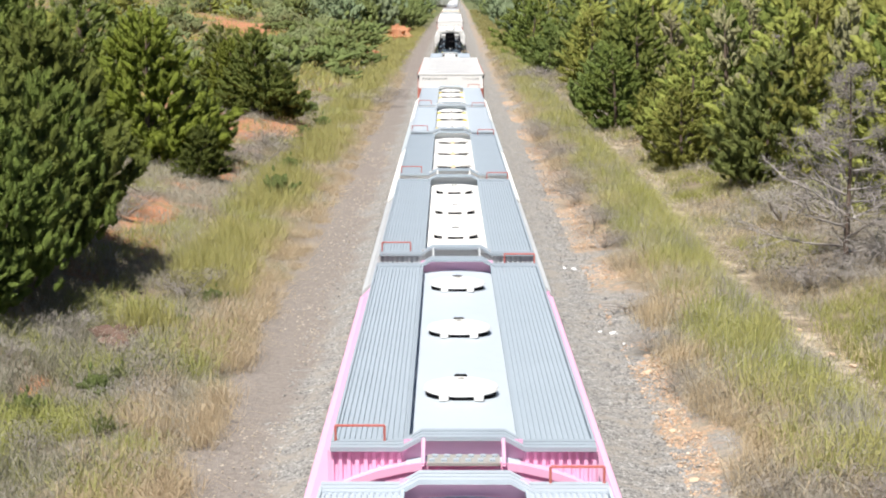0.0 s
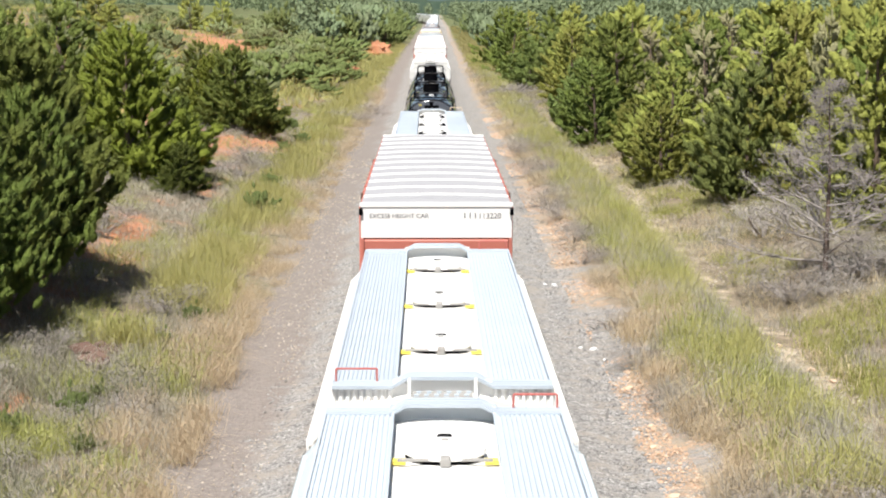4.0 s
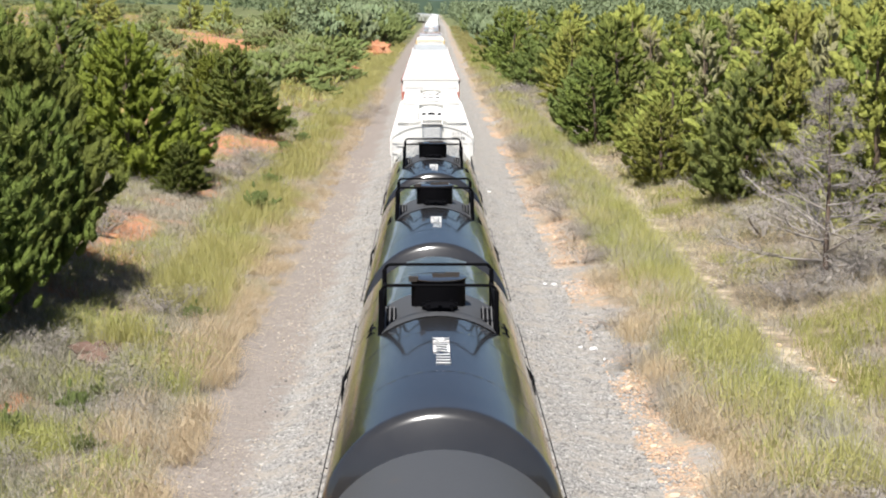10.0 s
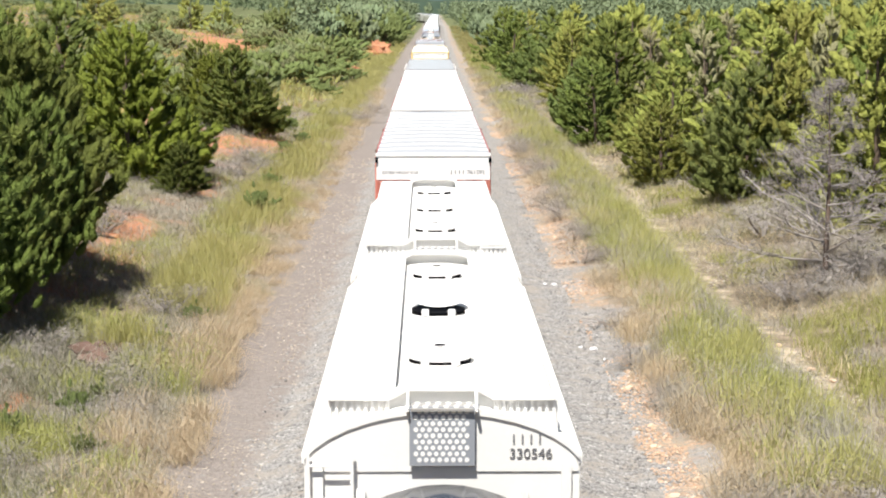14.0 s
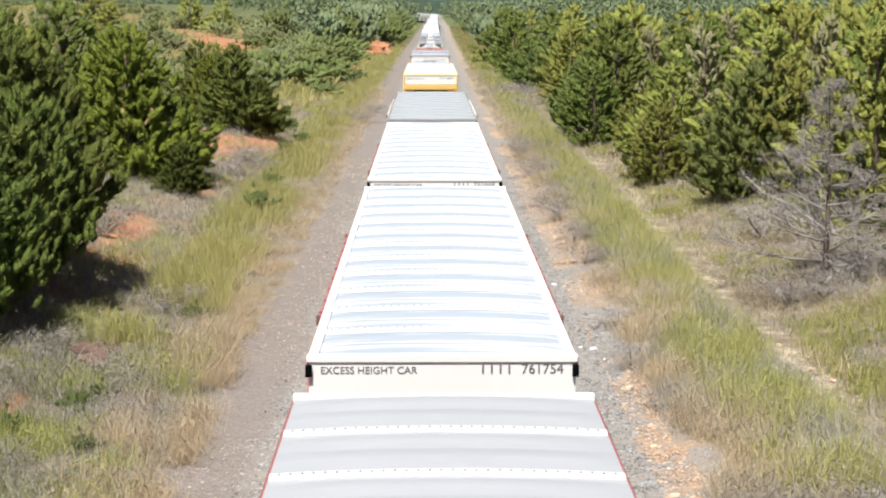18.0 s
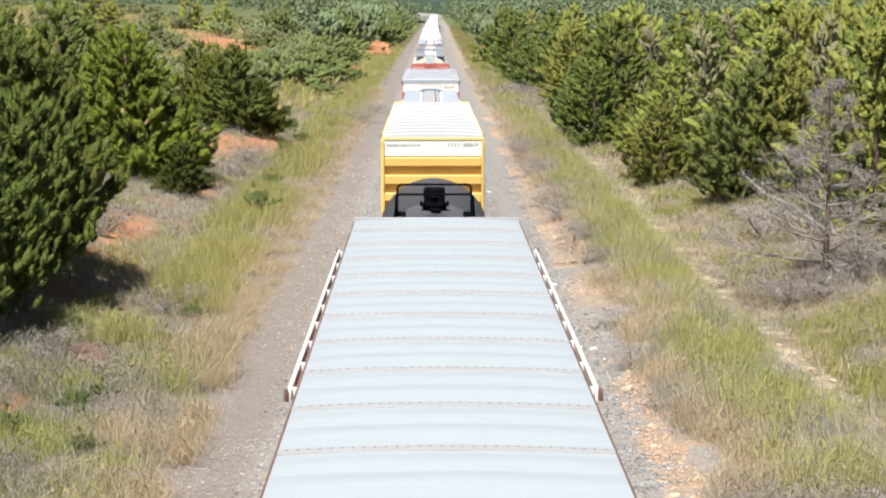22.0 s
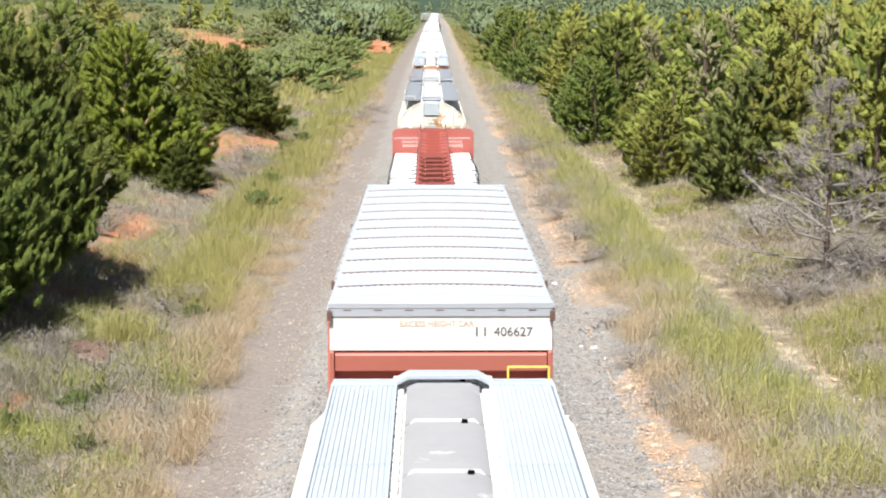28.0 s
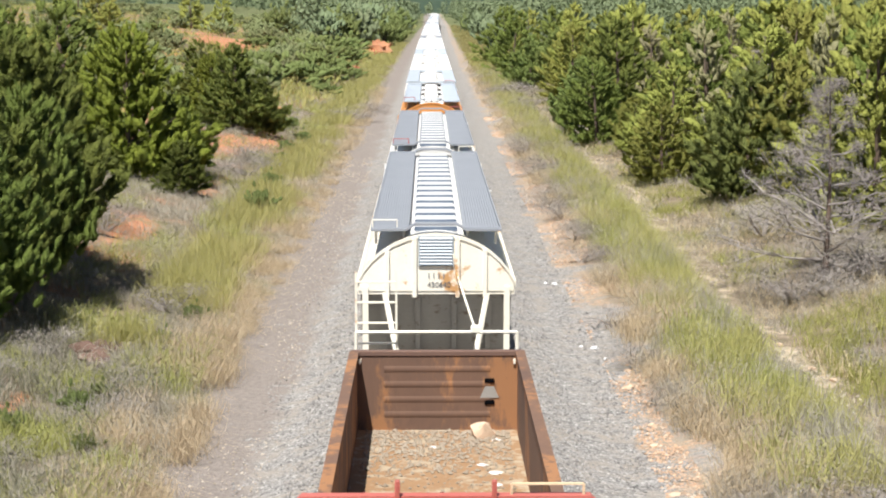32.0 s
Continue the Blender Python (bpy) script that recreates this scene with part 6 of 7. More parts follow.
def tufts(name, label, count, place, material, high, width, seed, blades=9, spread=0.16, lean=0.35, bent=50.0):
    """Grass: tufts of leaning pointed blades; nearer than bent they arch over at the tip."""
    rng = np.random.default_rng(seed)
    xs, ys = place(rng, count)
    zs = np.array([ground_z(x, y) for x, y in zip(xs, ys)])
    c = np.repeat(np.stack([xs, ys, zs], 1), blades, 0)
    n = len(c)
    far = np.clip(c[:, 1] / 60, 1, 3.0)
    c[:, :2] += rng.normal(size=(n, 2)) * spread * far[:, None] ** 0.5
    tall = np.repeat(rng.uniform(0.45, 1.7, len(xs)) * rng.uniform(0.7, 1.2, len(xs)), blades) * rng.uniform(0.5, 1.15, n) * high
    d = rng.normal(size=(n, 2)) * lean
    w = 1.35 * width * far * rng.uniform(0.6, 1.3, n)
    a = rng.uniform(0, np.pi, n)
    s = np.stack([np.cos(a) * w, np.sin(a) * w, np.zeros(n)], 1)
    flat = np.hypot(d[:, 0], d[:, 1])
    tip = c + np.stack([d[:, 0] * tall, d[:, 1] * tall, tall * (1 - 0.35 * flat)], 1)
    near = c[:, 1] < bent
    v1 = np.stack([c + s, tip, c - s], 1)[~near].reshape(-1, 3)
    f1 = (np.arange(len(v1) // 3)[:, None] * 3 + np.array([[0, 1, 2]])).tolist()
    mid = c + np.stack([d[:, 0] * tall * 0.38, d[:, 1] * tall * 0.38, tall * 0.72], 1)
    end = c + np.stack([d[:, 0] * tall * 1.1, d[:, 1] * tall * 1.1, tall * np.clip(1.02 - 0.6 * flat, 0.3, 1)], 1)
    v2 = np.stack([c + s, mid + s * 0.8, end, mid - s * 0.8, c - s], 1)[near].reshape(-1, 3)
    i = np.arange(len(v2) // 5)[:, None] * 5 + len(v1)
    f2 = (i + np.array([[0, 1, 3, 4]])).tolist() + (i + np.array([[1, 2, 3]])).tolist()
    return tagged(sheet(name, np.concatenate([v1, v2]).tolist(), f1 + f2, material), label, "grass")


def strip(s0, s1, y0, y1, power=1.0, clump=0.0, scale=0.25, off=0.0, cut=-1.0):
    """Places in a band beside the line, thinning with distance; cut: only where a broad noise is above it."""
    def place(rng, count):
        xs, ys = [], []
        while len(xs) < count:
            y = y0 * (y1 / y0) ** rng.random() if power else rng.uniform(y0, y1)
            s = rng.uniform(s0, s1)
            x = s + track_x(y)
            if any((x - a) ** 2 + 0.05 * (y - b) ** 2 < (0.8 * r) ** 2 for a, b, r in RED_SPOTS) and rng.random() < 0.74:
                continue
            if noise.noise((x * scale + off, y * scale * 0.6, off)) > cut:
                xs.append(x)
                ys.append(y)
        return np.array(xs), np.array(ys)
    return place


def build_plants():
    rnd = random.Random(21)
    dense, ragged = "dense dark-green juniper with foliage down to the ground", "olive-green juniper with a pointed ragged crown"
    dark = [juniper(1, dense, wide=3.3), juniper(2, dense, wide=3.5, peak=0.32)]
    olive = [juniper(3, ragged, "leaf_b", 3.1), juniper(4, ragged, "leaf_b", 3.4, peak=0.30)]
    thin = [juniper(5, "olive-green juniper further back in the stand", "leaf_b", 3.4, 36, 7, plume=1.05),
            juniper(6, "dark-green juniper further back in the stand", "leaf_a", 3.4, 36, 7, plume=1.05),
            juniper(7, "greyish browned juniper further back in the stand", "brown_leaf", 2.6, 34, 9, plume=0.8)]
    close = [juniper(8, "large dense dark-green juniper shading the bank", wide=3.6, boughs=118, fringe=16, plume=0.75, low=0.10),
             juniper(9, "large dense dark-green juniper shading the bank", wide=3.8, boughs=118, fringe=16, peak=0.32, plume=0.75, low=0.12)]
    shady = [juniper(11, "tall dark juniper with a raised crown shading the ground", wide=3.9, boughs=118, fringe=16, plume=0.75, low=0.24, peak=0.42)]
    cool = [juniper(12, "broad cool-green juniper with foliage down to the ground", "leaf_g", 3.6, 112, 15, peak=0.28, plume=0.75)]
    mossy = [juniper(10, "broad olive-tinged juniper with a pointed top on the bank", "leaf_m", 4.6, 115, 14, peak=0.25, plume=0.85)]
    used = set()

    def put(ob, x, y, h, flat=1.0, base=8.0):
        first = ob not in used
        used.add(ob)
        return plant(ob, x, y, h / base, None, rnd, first, flat=flat)
    # the bank on the side of the red earth
    # the junipers at (-17.0, 44.0) and (-19.4, 50.0) are unseen, added for shade
    for ob, x, y, h, fl in ((shady[0], -13.6, 55.0, 7.8, 0.88), (shady[0], -12.9, 52.3, 6.6, 0.85), (close[1], -15.6, 49.5, 8.0, 0.95), (close[0], -16.8, 62.0, 8.8, 0.95), (close[1], -13.3, 44.0, 4.6, 1.1), (shady[0], -14.0, 49.0, 7.0, 1.0), (shady[0], -12.8, 46.0, 5.6, 0.95), (dark[0], -18.6, 56.0, 9.0, 1.0), (dark[1], -17.0, 44.0, 8.4, 1.0), (dark[0], -19.4, 50.0, 9.4, 1.0),
                            (mossy[0], -15.3, 85.0, 7.5, 1.0), (dark[1], -19.4, 92.0, 8.2, 1.1), (close[0], -12.0, 80.0, 2.4, 1.3), (close[1], -13.3, 88.0, 4.4, 1.2), (dark[0], -21.6, 76.0, 8.6, 1.1), (dark[1], -18.0, 70.0, 7.6, 1.05), (olive[0], -25.0, 96.0, 8.4, 1.1),
                            (close[0], -13.2, 117.0, 5.4, 1.15), (mossy[0], -15.4, 119.0, 5.2, 0.9), (dark[1], -17.0, 124.0, 5.4, 1.1), (close[1], -11.6, 117.0, 4.2, 1.1)):
        put(ob, x, y, h, fl)
    # the stand on the other side, in front rows
    for ob, x, y, h, fl in ((cool[0], 15.3, 81.0, 6.5, 1.0), (olive[1], 13.0, 94.0, 4.6, 1.2), (olive[0], 14.2, 99.0, 6.0, 1.15), (dark[1], 12.2, 122.0, 5.8, 1.2), (olive[1], 13.6, 112.0, 6.4, 1.1), (dark[0], 14.4, 127.0, 7.6, 1.15),
                            (cool[0], 12.8, 140.0, 7.0, 1.15), (olive[0], 18.0, 88.0, 8.0, 1.1), (olive[1], 20.6, 79.0, 9.0, 1.1), (olive[0], 18.9, 70.5, 8.4, 1.05), (olive[1], 20.6, 66.0, 8.8, 1.05), (olive[0], 22.8, 72.0, 9.4, 1.1),
                            (olive[1], 17.4, 97.0, 7.6, 1.15), (dark[0], 17.6, 107.0, 7.6, 1.1), (olive[0], 20.6, 97.0, 8.8, 1.1), (olive[1], 16.6, 118.0, 7.6, 1.1), (olive[0], 17.2, 80.0, 6.6, 1.0), (olive[1], 16.2, 90.0, 6.0, 1.1),
                            (cool[0], 12.6, 207.0, 7.8, 1.2), (cool[0], 15.4, 203.0, 8.0, 1.2), (olive[1], 13.6, 226.0, 8.6, 1.2), (dark[1], 11.8, 240.0, 8.8, 1.15), (olive[0], 16.4, 190.0, 7.4, 1.2), (dark[0], 16.6, 160.0, 7.6, 1.2), (olive[0], 14.6, 172.0, 7.4, 1.2), (olive[1], 15.4, 146.0, 7.4, 1.15),
                            (thin[2], 16.6, 100.0, 8.2, 1.0), (thin[2], 19.6, 84.0, 8.6, 0.9), (dark[0], 12.0, 275.0, 8.8, 1.2), (olive[1], 15.0, 262.0, 8.8, 1.2)):
        put(ob, x, y, h, fl)
    # further rows of the stand
    for i in range(72):
        y = 88 * (330 / 88) ** rnd.random()
        x = rnd.uniform(18.5, 18.5 + 0.27 * y)
        put(thin[rnd.choice((0, 0, 0, 1, 1, 2)) if i > 2 else i], x, y, rnd.uniform(7.0, 9.2), 1.1)
    for x, y, h in ((-24.5, 106, 6.0), (-27.5, 100, 6.6), (-31.0, 118, 6.4), (-23.5, 190, 3.4), (-40, 165, 5.4), (-47, 250, 5.0), (-40, 330, 6), (-48, 345, 7), (-58, 300, 7.5), (-66, 320, 8)):
        put(thin[rnd.choice((0, 0, 1))], x, y, h, 1.2)
    # rounded trees close to the line further down
    broad = [leafy_shrub(36, "rounded grey-green broadleaf tree beside the line", "leaf_c", 8.0, 3.7, 34, 9, 1.5, "broadleaf_tree", "tree", "broadleaf trees down the line"),
             leafy_shrub(37, "rounded grey-green broadleaf tree beside the line", "leaf_far", 8.0, 3.3, 34, 9, 1.5, "broadleaf_tree", "tree", "broadleaf trees down the line")]
    for i, (x, y, h) in enumerate(((-30, 345, 6.5), (-25, 352, 7), (-10.4, 372, 7.6), (-13.4, 352, 7.8), (-16.8, 348, 7.8), (-20.6, 340, 7.0), (-9.6, 405, 8.6), (-12.8, 392, 9.0), (-9.2, 450, 8.8), (-8.8, 500, 9.0), (-18.5, 372, 8.4), (-15.0, 380, 8.6))):
        put(broad[i % 2], x, y, h, 1.15)
    for i in range(26):
        y = rnd.uniform(380, 640)
        put(broad[i % 2], track_x(y) - rnd.uniform(10.5, 13) - rnd.random() ** 2 * 22, y, rnd.uniform(7.5, 9.5), 1.2)
    for i in range(16):
        y = rnd.uniform(330, 700)
        put(broad[i % 2], track_x(y) + rnd.uniform(11.5, 14) + rnd.random() ** 2 * 40, y, rnd.uniform(7.0, 9.0), 1.2)
    # shrubs
    green = leafy_shrub(31, "green leafy shrub on the bank", "leaf_c")
    pale = leafy_shrub(32, "pale grey-green shrub on the bank", "leaf_d", 2.6, 2.3)
    grey = shrub(33, "dry grey twiggy bush", "twig_grey", 1.2, 1.1, 2200, 0.15, twigs="dead", thin_=0.11)
    for ob, x, y, h in ((green, -11.0, 205, 2.2), (green, -12.5, 190, 2.6), (green, -9.6, 214, 1.8), (green, -14.0, 178, 3.0), (green, -11.8, 222, 2.4), (green, -16.5, 165, 3.0), (green, -10.8, 172, 1.5), (green, -14.5, 215, 3), (green, -12.5, 245, 3.2),
                        (green, -15.5, 235, 3.2), (green, -18.5, 190, 3.4), (green, -20.0, 170, 3.2), (green, -11.6, 262, 2.6), (green, -13.4, 285, 3.4), (green, -16.6, 265, 4)):
        first = ob not in used
        used.add(ob)
        plant(ob, x, y, h / 2.4, None, rnd, first, flat=1.25)
    for x, y, h in ((-15.4, 183, 2.2), (-17.8, 190, 2.4), (-20.4, 200, 2.4), (-18.0, 205, 2.2), (-16.4, 250, 3.0), (-20.5, 255, 3.0), (-13.4, 300, 3.0), (-24.0, 190, 2.0), (-21, 230, 2.6), (-24.5, 335, 3.2), (-23, 325, 3), (-31.0, 180, 2.5),
                    (-28, 150, 2.4), (-26, 138, 2.2), (-24, 160, 2.0), (-35, 190, 2.5), (-22, 215, 2.4), (-19, 228, 2.5), (-17, 222, 2.4), (-29, 315, 3.5), (-33, 330, 4.0), (-38, 312, 3.4)):
        first = pale not in used
        used.add(pale)
        plant(pale, x, y, h / 2.6, None, rnd, first, flat=1.1)
    for i in range(100):
        y = rnd.uniform(125, 330)
        x = -y * rnd.uniform(0.055, 0.225)
        if -0.152 < x / y < -0.105 and y > 205 or x > -14:
            continue
        plant(pale if i % 3 else green, x, y, rnd.uniform(0.6, 1.15), None, rnd, flat=rnd.uniform(1.0, 1.4))
    brush = leafy_shrub(34, "pale green brush on the far hillside", "leaf_d", 3.2, 3.0, 11, 5, 1.1)
    for i in range(150):
        y = rnd.uniform(210, 520)
        x = -y * rnd.uniform(0.05, 0.30)
        if -0.150 < x / y < -0.108 and y < 330 or x > -16:
            continue
        plant(brush, x, y, rnd.uniform(0.6, 1.25), None, rnd, i == 0, flat=rnd.uniform(0.9, 1.3))
    for x, y, h in ((-8.9, 118, 0.9), (-9.6, 111, 0.8), (-10.4, 126, 1.0), (-9.3, 104, 0.7), (-8.0, 78, 1.1), (-8.6, 90, 0.8), (-8.6, 39.2, 0.7), (-8.2, 40.6, 0.55), (-7.7, 47.2, 0.5), (-9.6, 36.8, 0.6), (-7.4, 51.5, 0.55), (-7.6, 35.6, 0.5)):
        plant(green, x, y, h / 2.0, None, rnd, flat=0.7)
    for x, y, h, fl in ((9.4, 158, 1.3, 1.6), (8.9, 176, 1.4, 1.5), (9.8, 182, 1.5, 1.4), (9.0, 33.6, 0.55, 1.0), (7.1, 36.6, 0.5, 1.0), (12.4, 57.0, 1.1, 1.3), (14.6, 58.6, 1.2, 1.4), (13.4, 56.2, 0.8, 1.4), (15.6, 57.6, 1.0, 1.4), (5.9, 83.0, 0.8, 1.3), (6.2, 97, 0.9, 1.3),
                        (5.7, 51.4, 0.55, 1.1), (6.6, 110, 0.9, 1.4), (-6.6, 143, 1.0, 1.8), (-5.6, 158, 0.8, 1.6), (-8.2, 42.5, 0.7, 1.3), (-8.4, 53, 0.8, 1.3), (-7.3, 39, 0.6, 1.3), (7.9, 34.2, 0.5, 1.0), (6.8, 33.3, 0.45, 1.0),
                        (-13, 66, 0.9, 1.4), (-10.2, 93, 0.9, 1.5), (-10.8, 100, 0.9, 1.6), (14.0, 70.0, 1.3, 1.2), (15.6, 67.5, 1.5, 1.2), (6.4, 30.6, 0.6, 1.2), (7.6, 31.4, 0.7, 1.2), (8.6, 30.4, 0.7, 1.2), (5.7, 41.0, 0.45, 1.2), (5.6, 45.5, 0.5, 1.2), (-6.6, 33.0, 0.5, 1.3), (-9.0, 34.5, 0.6, 1.3), (5.8, 64.0, 0.7, 1.3), (6.0, 70.0, 0.7, 1.2), (6.1, 77.0, 0.8, 1.2), (-10.6, 45.0, 0.7, 1.3), (-11.4, 41.0, 0.7, 1.3)):
        first = grey not in used
        used.add(grey)
        plant(grey, x, y, h / 1.2, None, rnd, first, flat=fl)
    d = bare_tree(41, 7.4, 2.9, "grey leafless dead tree with fine twigs")
    plant(d, 13.8, 58.2, 1.0, 0.4, rnd, True)
    d2 = bare_tree(42, 5.5, 2.2, "grey leafless dead tree among junipers", 3)
    plant(d2, 17.8, 92.0, 1.3, 0.4, rnd, True)
    # fallen branch at the edge of the ballast
    br = tagged(new("fallen_branch"), "dry fallen branch at the ballast edge", "branch")
    r2 = random.Random(8)
    for i in range(9):
        bm = B()
        branch(bm, (r2.uniform(-0.2, 0.6), r2.uniform(-0.4, 0.4), 0.08), (r2.uniform(-1.3, 1.0), r2.uniform(-1.2, 1.0), r2.uniform(0.05, 0.5)), 0.022, 0.007, 5, 0.06, r2)
        part("twig", bm, "dead", br)
    br.location = (5.2, 51.2, ground_z(5.2, 51.2))
    # grasses
    G = 0.0085
    tufts("tall_grass", "tall yellow-green grass beside the ballast", 6800, strip(-9.4, -6.8, 46, 420, cut=-0.08), "grass_tall", 0.80, G, 51, 9, 0.2, 0.42)
    tufts("bank_grass", "green grass on the bank", 3800, strip(-14, -6.4, 29, 300, cut=0.14, off=3.0, scale=0.4), "grass", 0.60, 0.006, 52, 11, 0.2, 0.8)
    tufts("bank_grass", "patchy green grass at the foot of the junipers", 1500, strip(-17, -8.2, 26, 60, cut=0.08, off=50.0, scale=0.45), "grass", 0.46, 0.0065, 65, 10, 0.22, 0.7)
    tufts("dry_weeds", "grey-green brushy weeds on the near bank", 2400, strip(-15, -6.9, 27, 56, cut=-0.1, off=57.0, scale=0.5), "weed_dark", 0.5, 0.0042, 68, 12, 0.24, 0.9)
    tufts("dry_weeds", "grey-green weeds between the junipers", 4200, strip(-17, -9.0, 54, 125, cut=-0.3, off=70.0), "weed", 0.40, 0.008, 66, 8, 0.25, 0.6)
    tufts("dry_grass", "dry straw-coloured grass beside the ballast", 4200, strip(-7.4, -5.5, 28, 200, cut=0.0, off=7.0, scale=0.7), "straw", 0.55, 0.0048, 53, 11, 0.2, 0.85)
    tufts("dry_weeds", "grey-brown dry weeds on the bank", 8000, strip(-14.5, -6.0, 28, 260, cut=-0.12, off=9.0, scale=0.35), "weed", 0.52, 0.0048, 54, 10, 0.22, 0.85)
    tufts("verge_grass", "green and yellow grass on the verge", 3200, strip(6.9, 9.4, 31, 320, cut=0.02, off=12.0, scale=0.5), "grass", 0.62, G, 55, 9, 0.2, 0.45)
    tufts("verge_grass", "tall yellow grass on the verge", 3600, strip(6.8, 9.6, 31, 320, cut=0.02, off=15.0, scale=0.5), "grass_tall", 0.85, 0.007, 56, 9, 0.22, 0.5)
    tufts("dry_weeds", "dry stalks among the grass on the verge", 3000, strip(6.6, 9.8, 30, 240, cut=-0.05, off=73.0, scale=0.5), "weed", 0.70, 0.005, 67, 8, 0.25, 0.6)
    tufts("dry_grass", "dry straw-coloured grass at the ballast edge", 4600, strip(5.7, 7.8, 28, 260, cut=0.05, off=18.0, scale=0.35), "straw", 0.55, 0.005, 57, 11, 0.2, 0.75)
    tufts("dry_weeds", "grey-brown dry weeds on the verge", 6200, strip(5.8, 9.6, 28, 260, cut=0.02, off=19.0, scale=0.35), "weed", 0.55, 0.005, 58, 10, 0.22, 0.8)
    tufts("verge_grass", "mixed grass beyond the gully", 5600, strip(11.2, 19.0, 38, 240, cut=0.0, off=22.0), "grass", 0.52, G, 59, 8, 0.2, 0.5)
    tufts("dry_weeds", "dry weeds beyond the gully", 7500, strip(10.9, 20.0, 34, 240, cut=-0.12, off=25.0), "weed", 0.42, 0.008, 60, 8, 0.25, 0.6)
    tufts("dry_grass", "straw-coloured grass beyond the gully", 3200, strip(11.0, 20.0, 34, 240, cut=-0.05, off=27.0), "straw", 0.44, 0.008, 61, 8, 0.22, 0.6)
    tufts("tall_grass", "tall grass on both sides far down the line", 3500, strip(-22, -8.5, 150, 760, cut=-0.2, off=29.0), "grass_tall", 0.7, 0.02, 62, 8, 0.4)
    tufts("bank_grass", "green brush on the far bank", 5200, strip(-110, -12, 120, 520, cut=-0.1, off=30.0), "grass", 1.0, 0.022, 64, 9, 0.5, 0.6)
    tufts("tall_grass", "grass far down the line", 2500, strip(7, 14, 200, 760, cut=-0.2, off=31.0), "grass_tall", 0.6, 0.02, 63, 8, 0.4)
    # far woods
    rng = np.random.default_rng(71)
    b, t, w, fc = [], [], [], []
    for i in range(2600):
        y = 330 * (1180 / 330) ** rng.random()
        s = rng.choice((-1, 1)) * (13 + 0.30 * y * rng.random() + 4 * rng.random())
        if y > 860 and rng.random() < 0.6:
            s = rng.uniform(-0.33, 0.33) * y
        if i < 260:
            y, s = rng.uniform(480, 1150), -rng.uniform(9.5, 30)
        elif i < 620:
            y, s = rng.uniform(520, 1180), rng.uniform(11.5, 60)
        elif s < -30 and y < 620:
            continue
        x = s + (track_x(y) if y < 760 else track_x(760))
        h = rng.uniform(6.5, 10.5)
        n = int(150 if y < 700 else 80)
        k = y / 330
        g = rng.normal(size=(n, 3)) * np.array([1.6, 1.6, 0.0])
        u = rng.random(n) ** 0.7
        g[:, :2] *= (1.15 - u)[:, None] * 1.1
        g[:, 2] = h * (0.1 + 0.88 * u)
        c = g + np.array([x, y, ground_z(x, y)])
        d = rng.normal(size=(n, 3)) + np.array([0, 0, 0.6])
        d /= np.linalg.norm(d, axis=1, keepdims=True)
        b.append(c)
        fc.append(g * np.array([0.7, 0.7, 0.0]) + np.array([0, 0, 0.7]))
        t.append(c + d * rng.uniform(0.5, 1.1, (n, 1)) * min(k, 2.2) ** 0.5)
        w.append(rng.uniform(0.14, 0.3, n) * min(k, 2.2) ** 0.5)
    me = leaf_mesh("far_woods", np.concatenate(b), np.concatenate(t), np.concatenate(w), "leaf_far", rng, np.concatenate(fc))
    tagged(new("far_woods"  , me), "distant dark-green woods along the horizon", "woods", kind="stuff")


def build_backdrop():
    """Two self-lit wooded ridges with painted haze, and a glowing pale sky low over them, far behind everything."""
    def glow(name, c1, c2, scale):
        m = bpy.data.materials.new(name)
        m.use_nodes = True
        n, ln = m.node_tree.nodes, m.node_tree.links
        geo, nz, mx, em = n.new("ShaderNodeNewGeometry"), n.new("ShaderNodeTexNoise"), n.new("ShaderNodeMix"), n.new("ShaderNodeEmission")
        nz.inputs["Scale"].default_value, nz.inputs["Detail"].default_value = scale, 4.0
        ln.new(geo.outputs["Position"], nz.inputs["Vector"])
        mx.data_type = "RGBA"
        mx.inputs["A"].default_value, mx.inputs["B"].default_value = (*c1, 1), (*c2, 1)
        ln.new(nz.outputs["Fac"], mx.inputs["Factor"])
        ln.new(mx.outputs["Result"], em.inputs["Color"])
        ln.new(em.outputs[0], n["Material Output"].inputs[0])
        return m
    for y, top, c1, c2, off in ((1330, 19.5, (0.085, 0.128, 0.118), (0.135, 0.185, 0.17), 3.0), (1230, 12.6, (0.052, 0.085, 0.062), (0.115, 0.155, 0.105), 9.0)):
        xs = [-700 + 2.0 * i for i in range(701)]
        tops = [top + 2.2 * noise.noise((x * 0.012, off, 0)) + 1.6 * noise.noise((x * 0.06, off, 1)) + 1.1 * noise.noise((x * 0.23, off, 2)) for x in xs]
        verts = [(x, y, -8.0) for x in xs] + [(x, y + 3 * noise.noise((x * 0.1, off, 5)), z) for x, z in zip(xs, tops)]
        ridge = sheet("backdrop", verts, [(i, i + 1, 702 + i, 701 + i) for i in range(700)], glow("self_lit_haze_woods", c1, c2, 0.16), "structure")
        tagged(ridge, "self-lit wooded ridge on the horizon, blue-green haze in its colour", "backdrop")
    # glowing sheet added in place of the bright hazy low sky
    low = sheet("backdrop", [(-1500, 2500, -20), (1500, 2500, -20), (1500, 2500, 110), (-1500, 2500, 110)], [(0, 1, 2, 3)], glow("self_lit_low_sky", (0.36, 0.44, 0.53), (0.40, 0.48, 0.56), 0.002), "structure")
    tagged(low, "self-lit backdrop of pale hazy sky low over the woods", "backdrop")


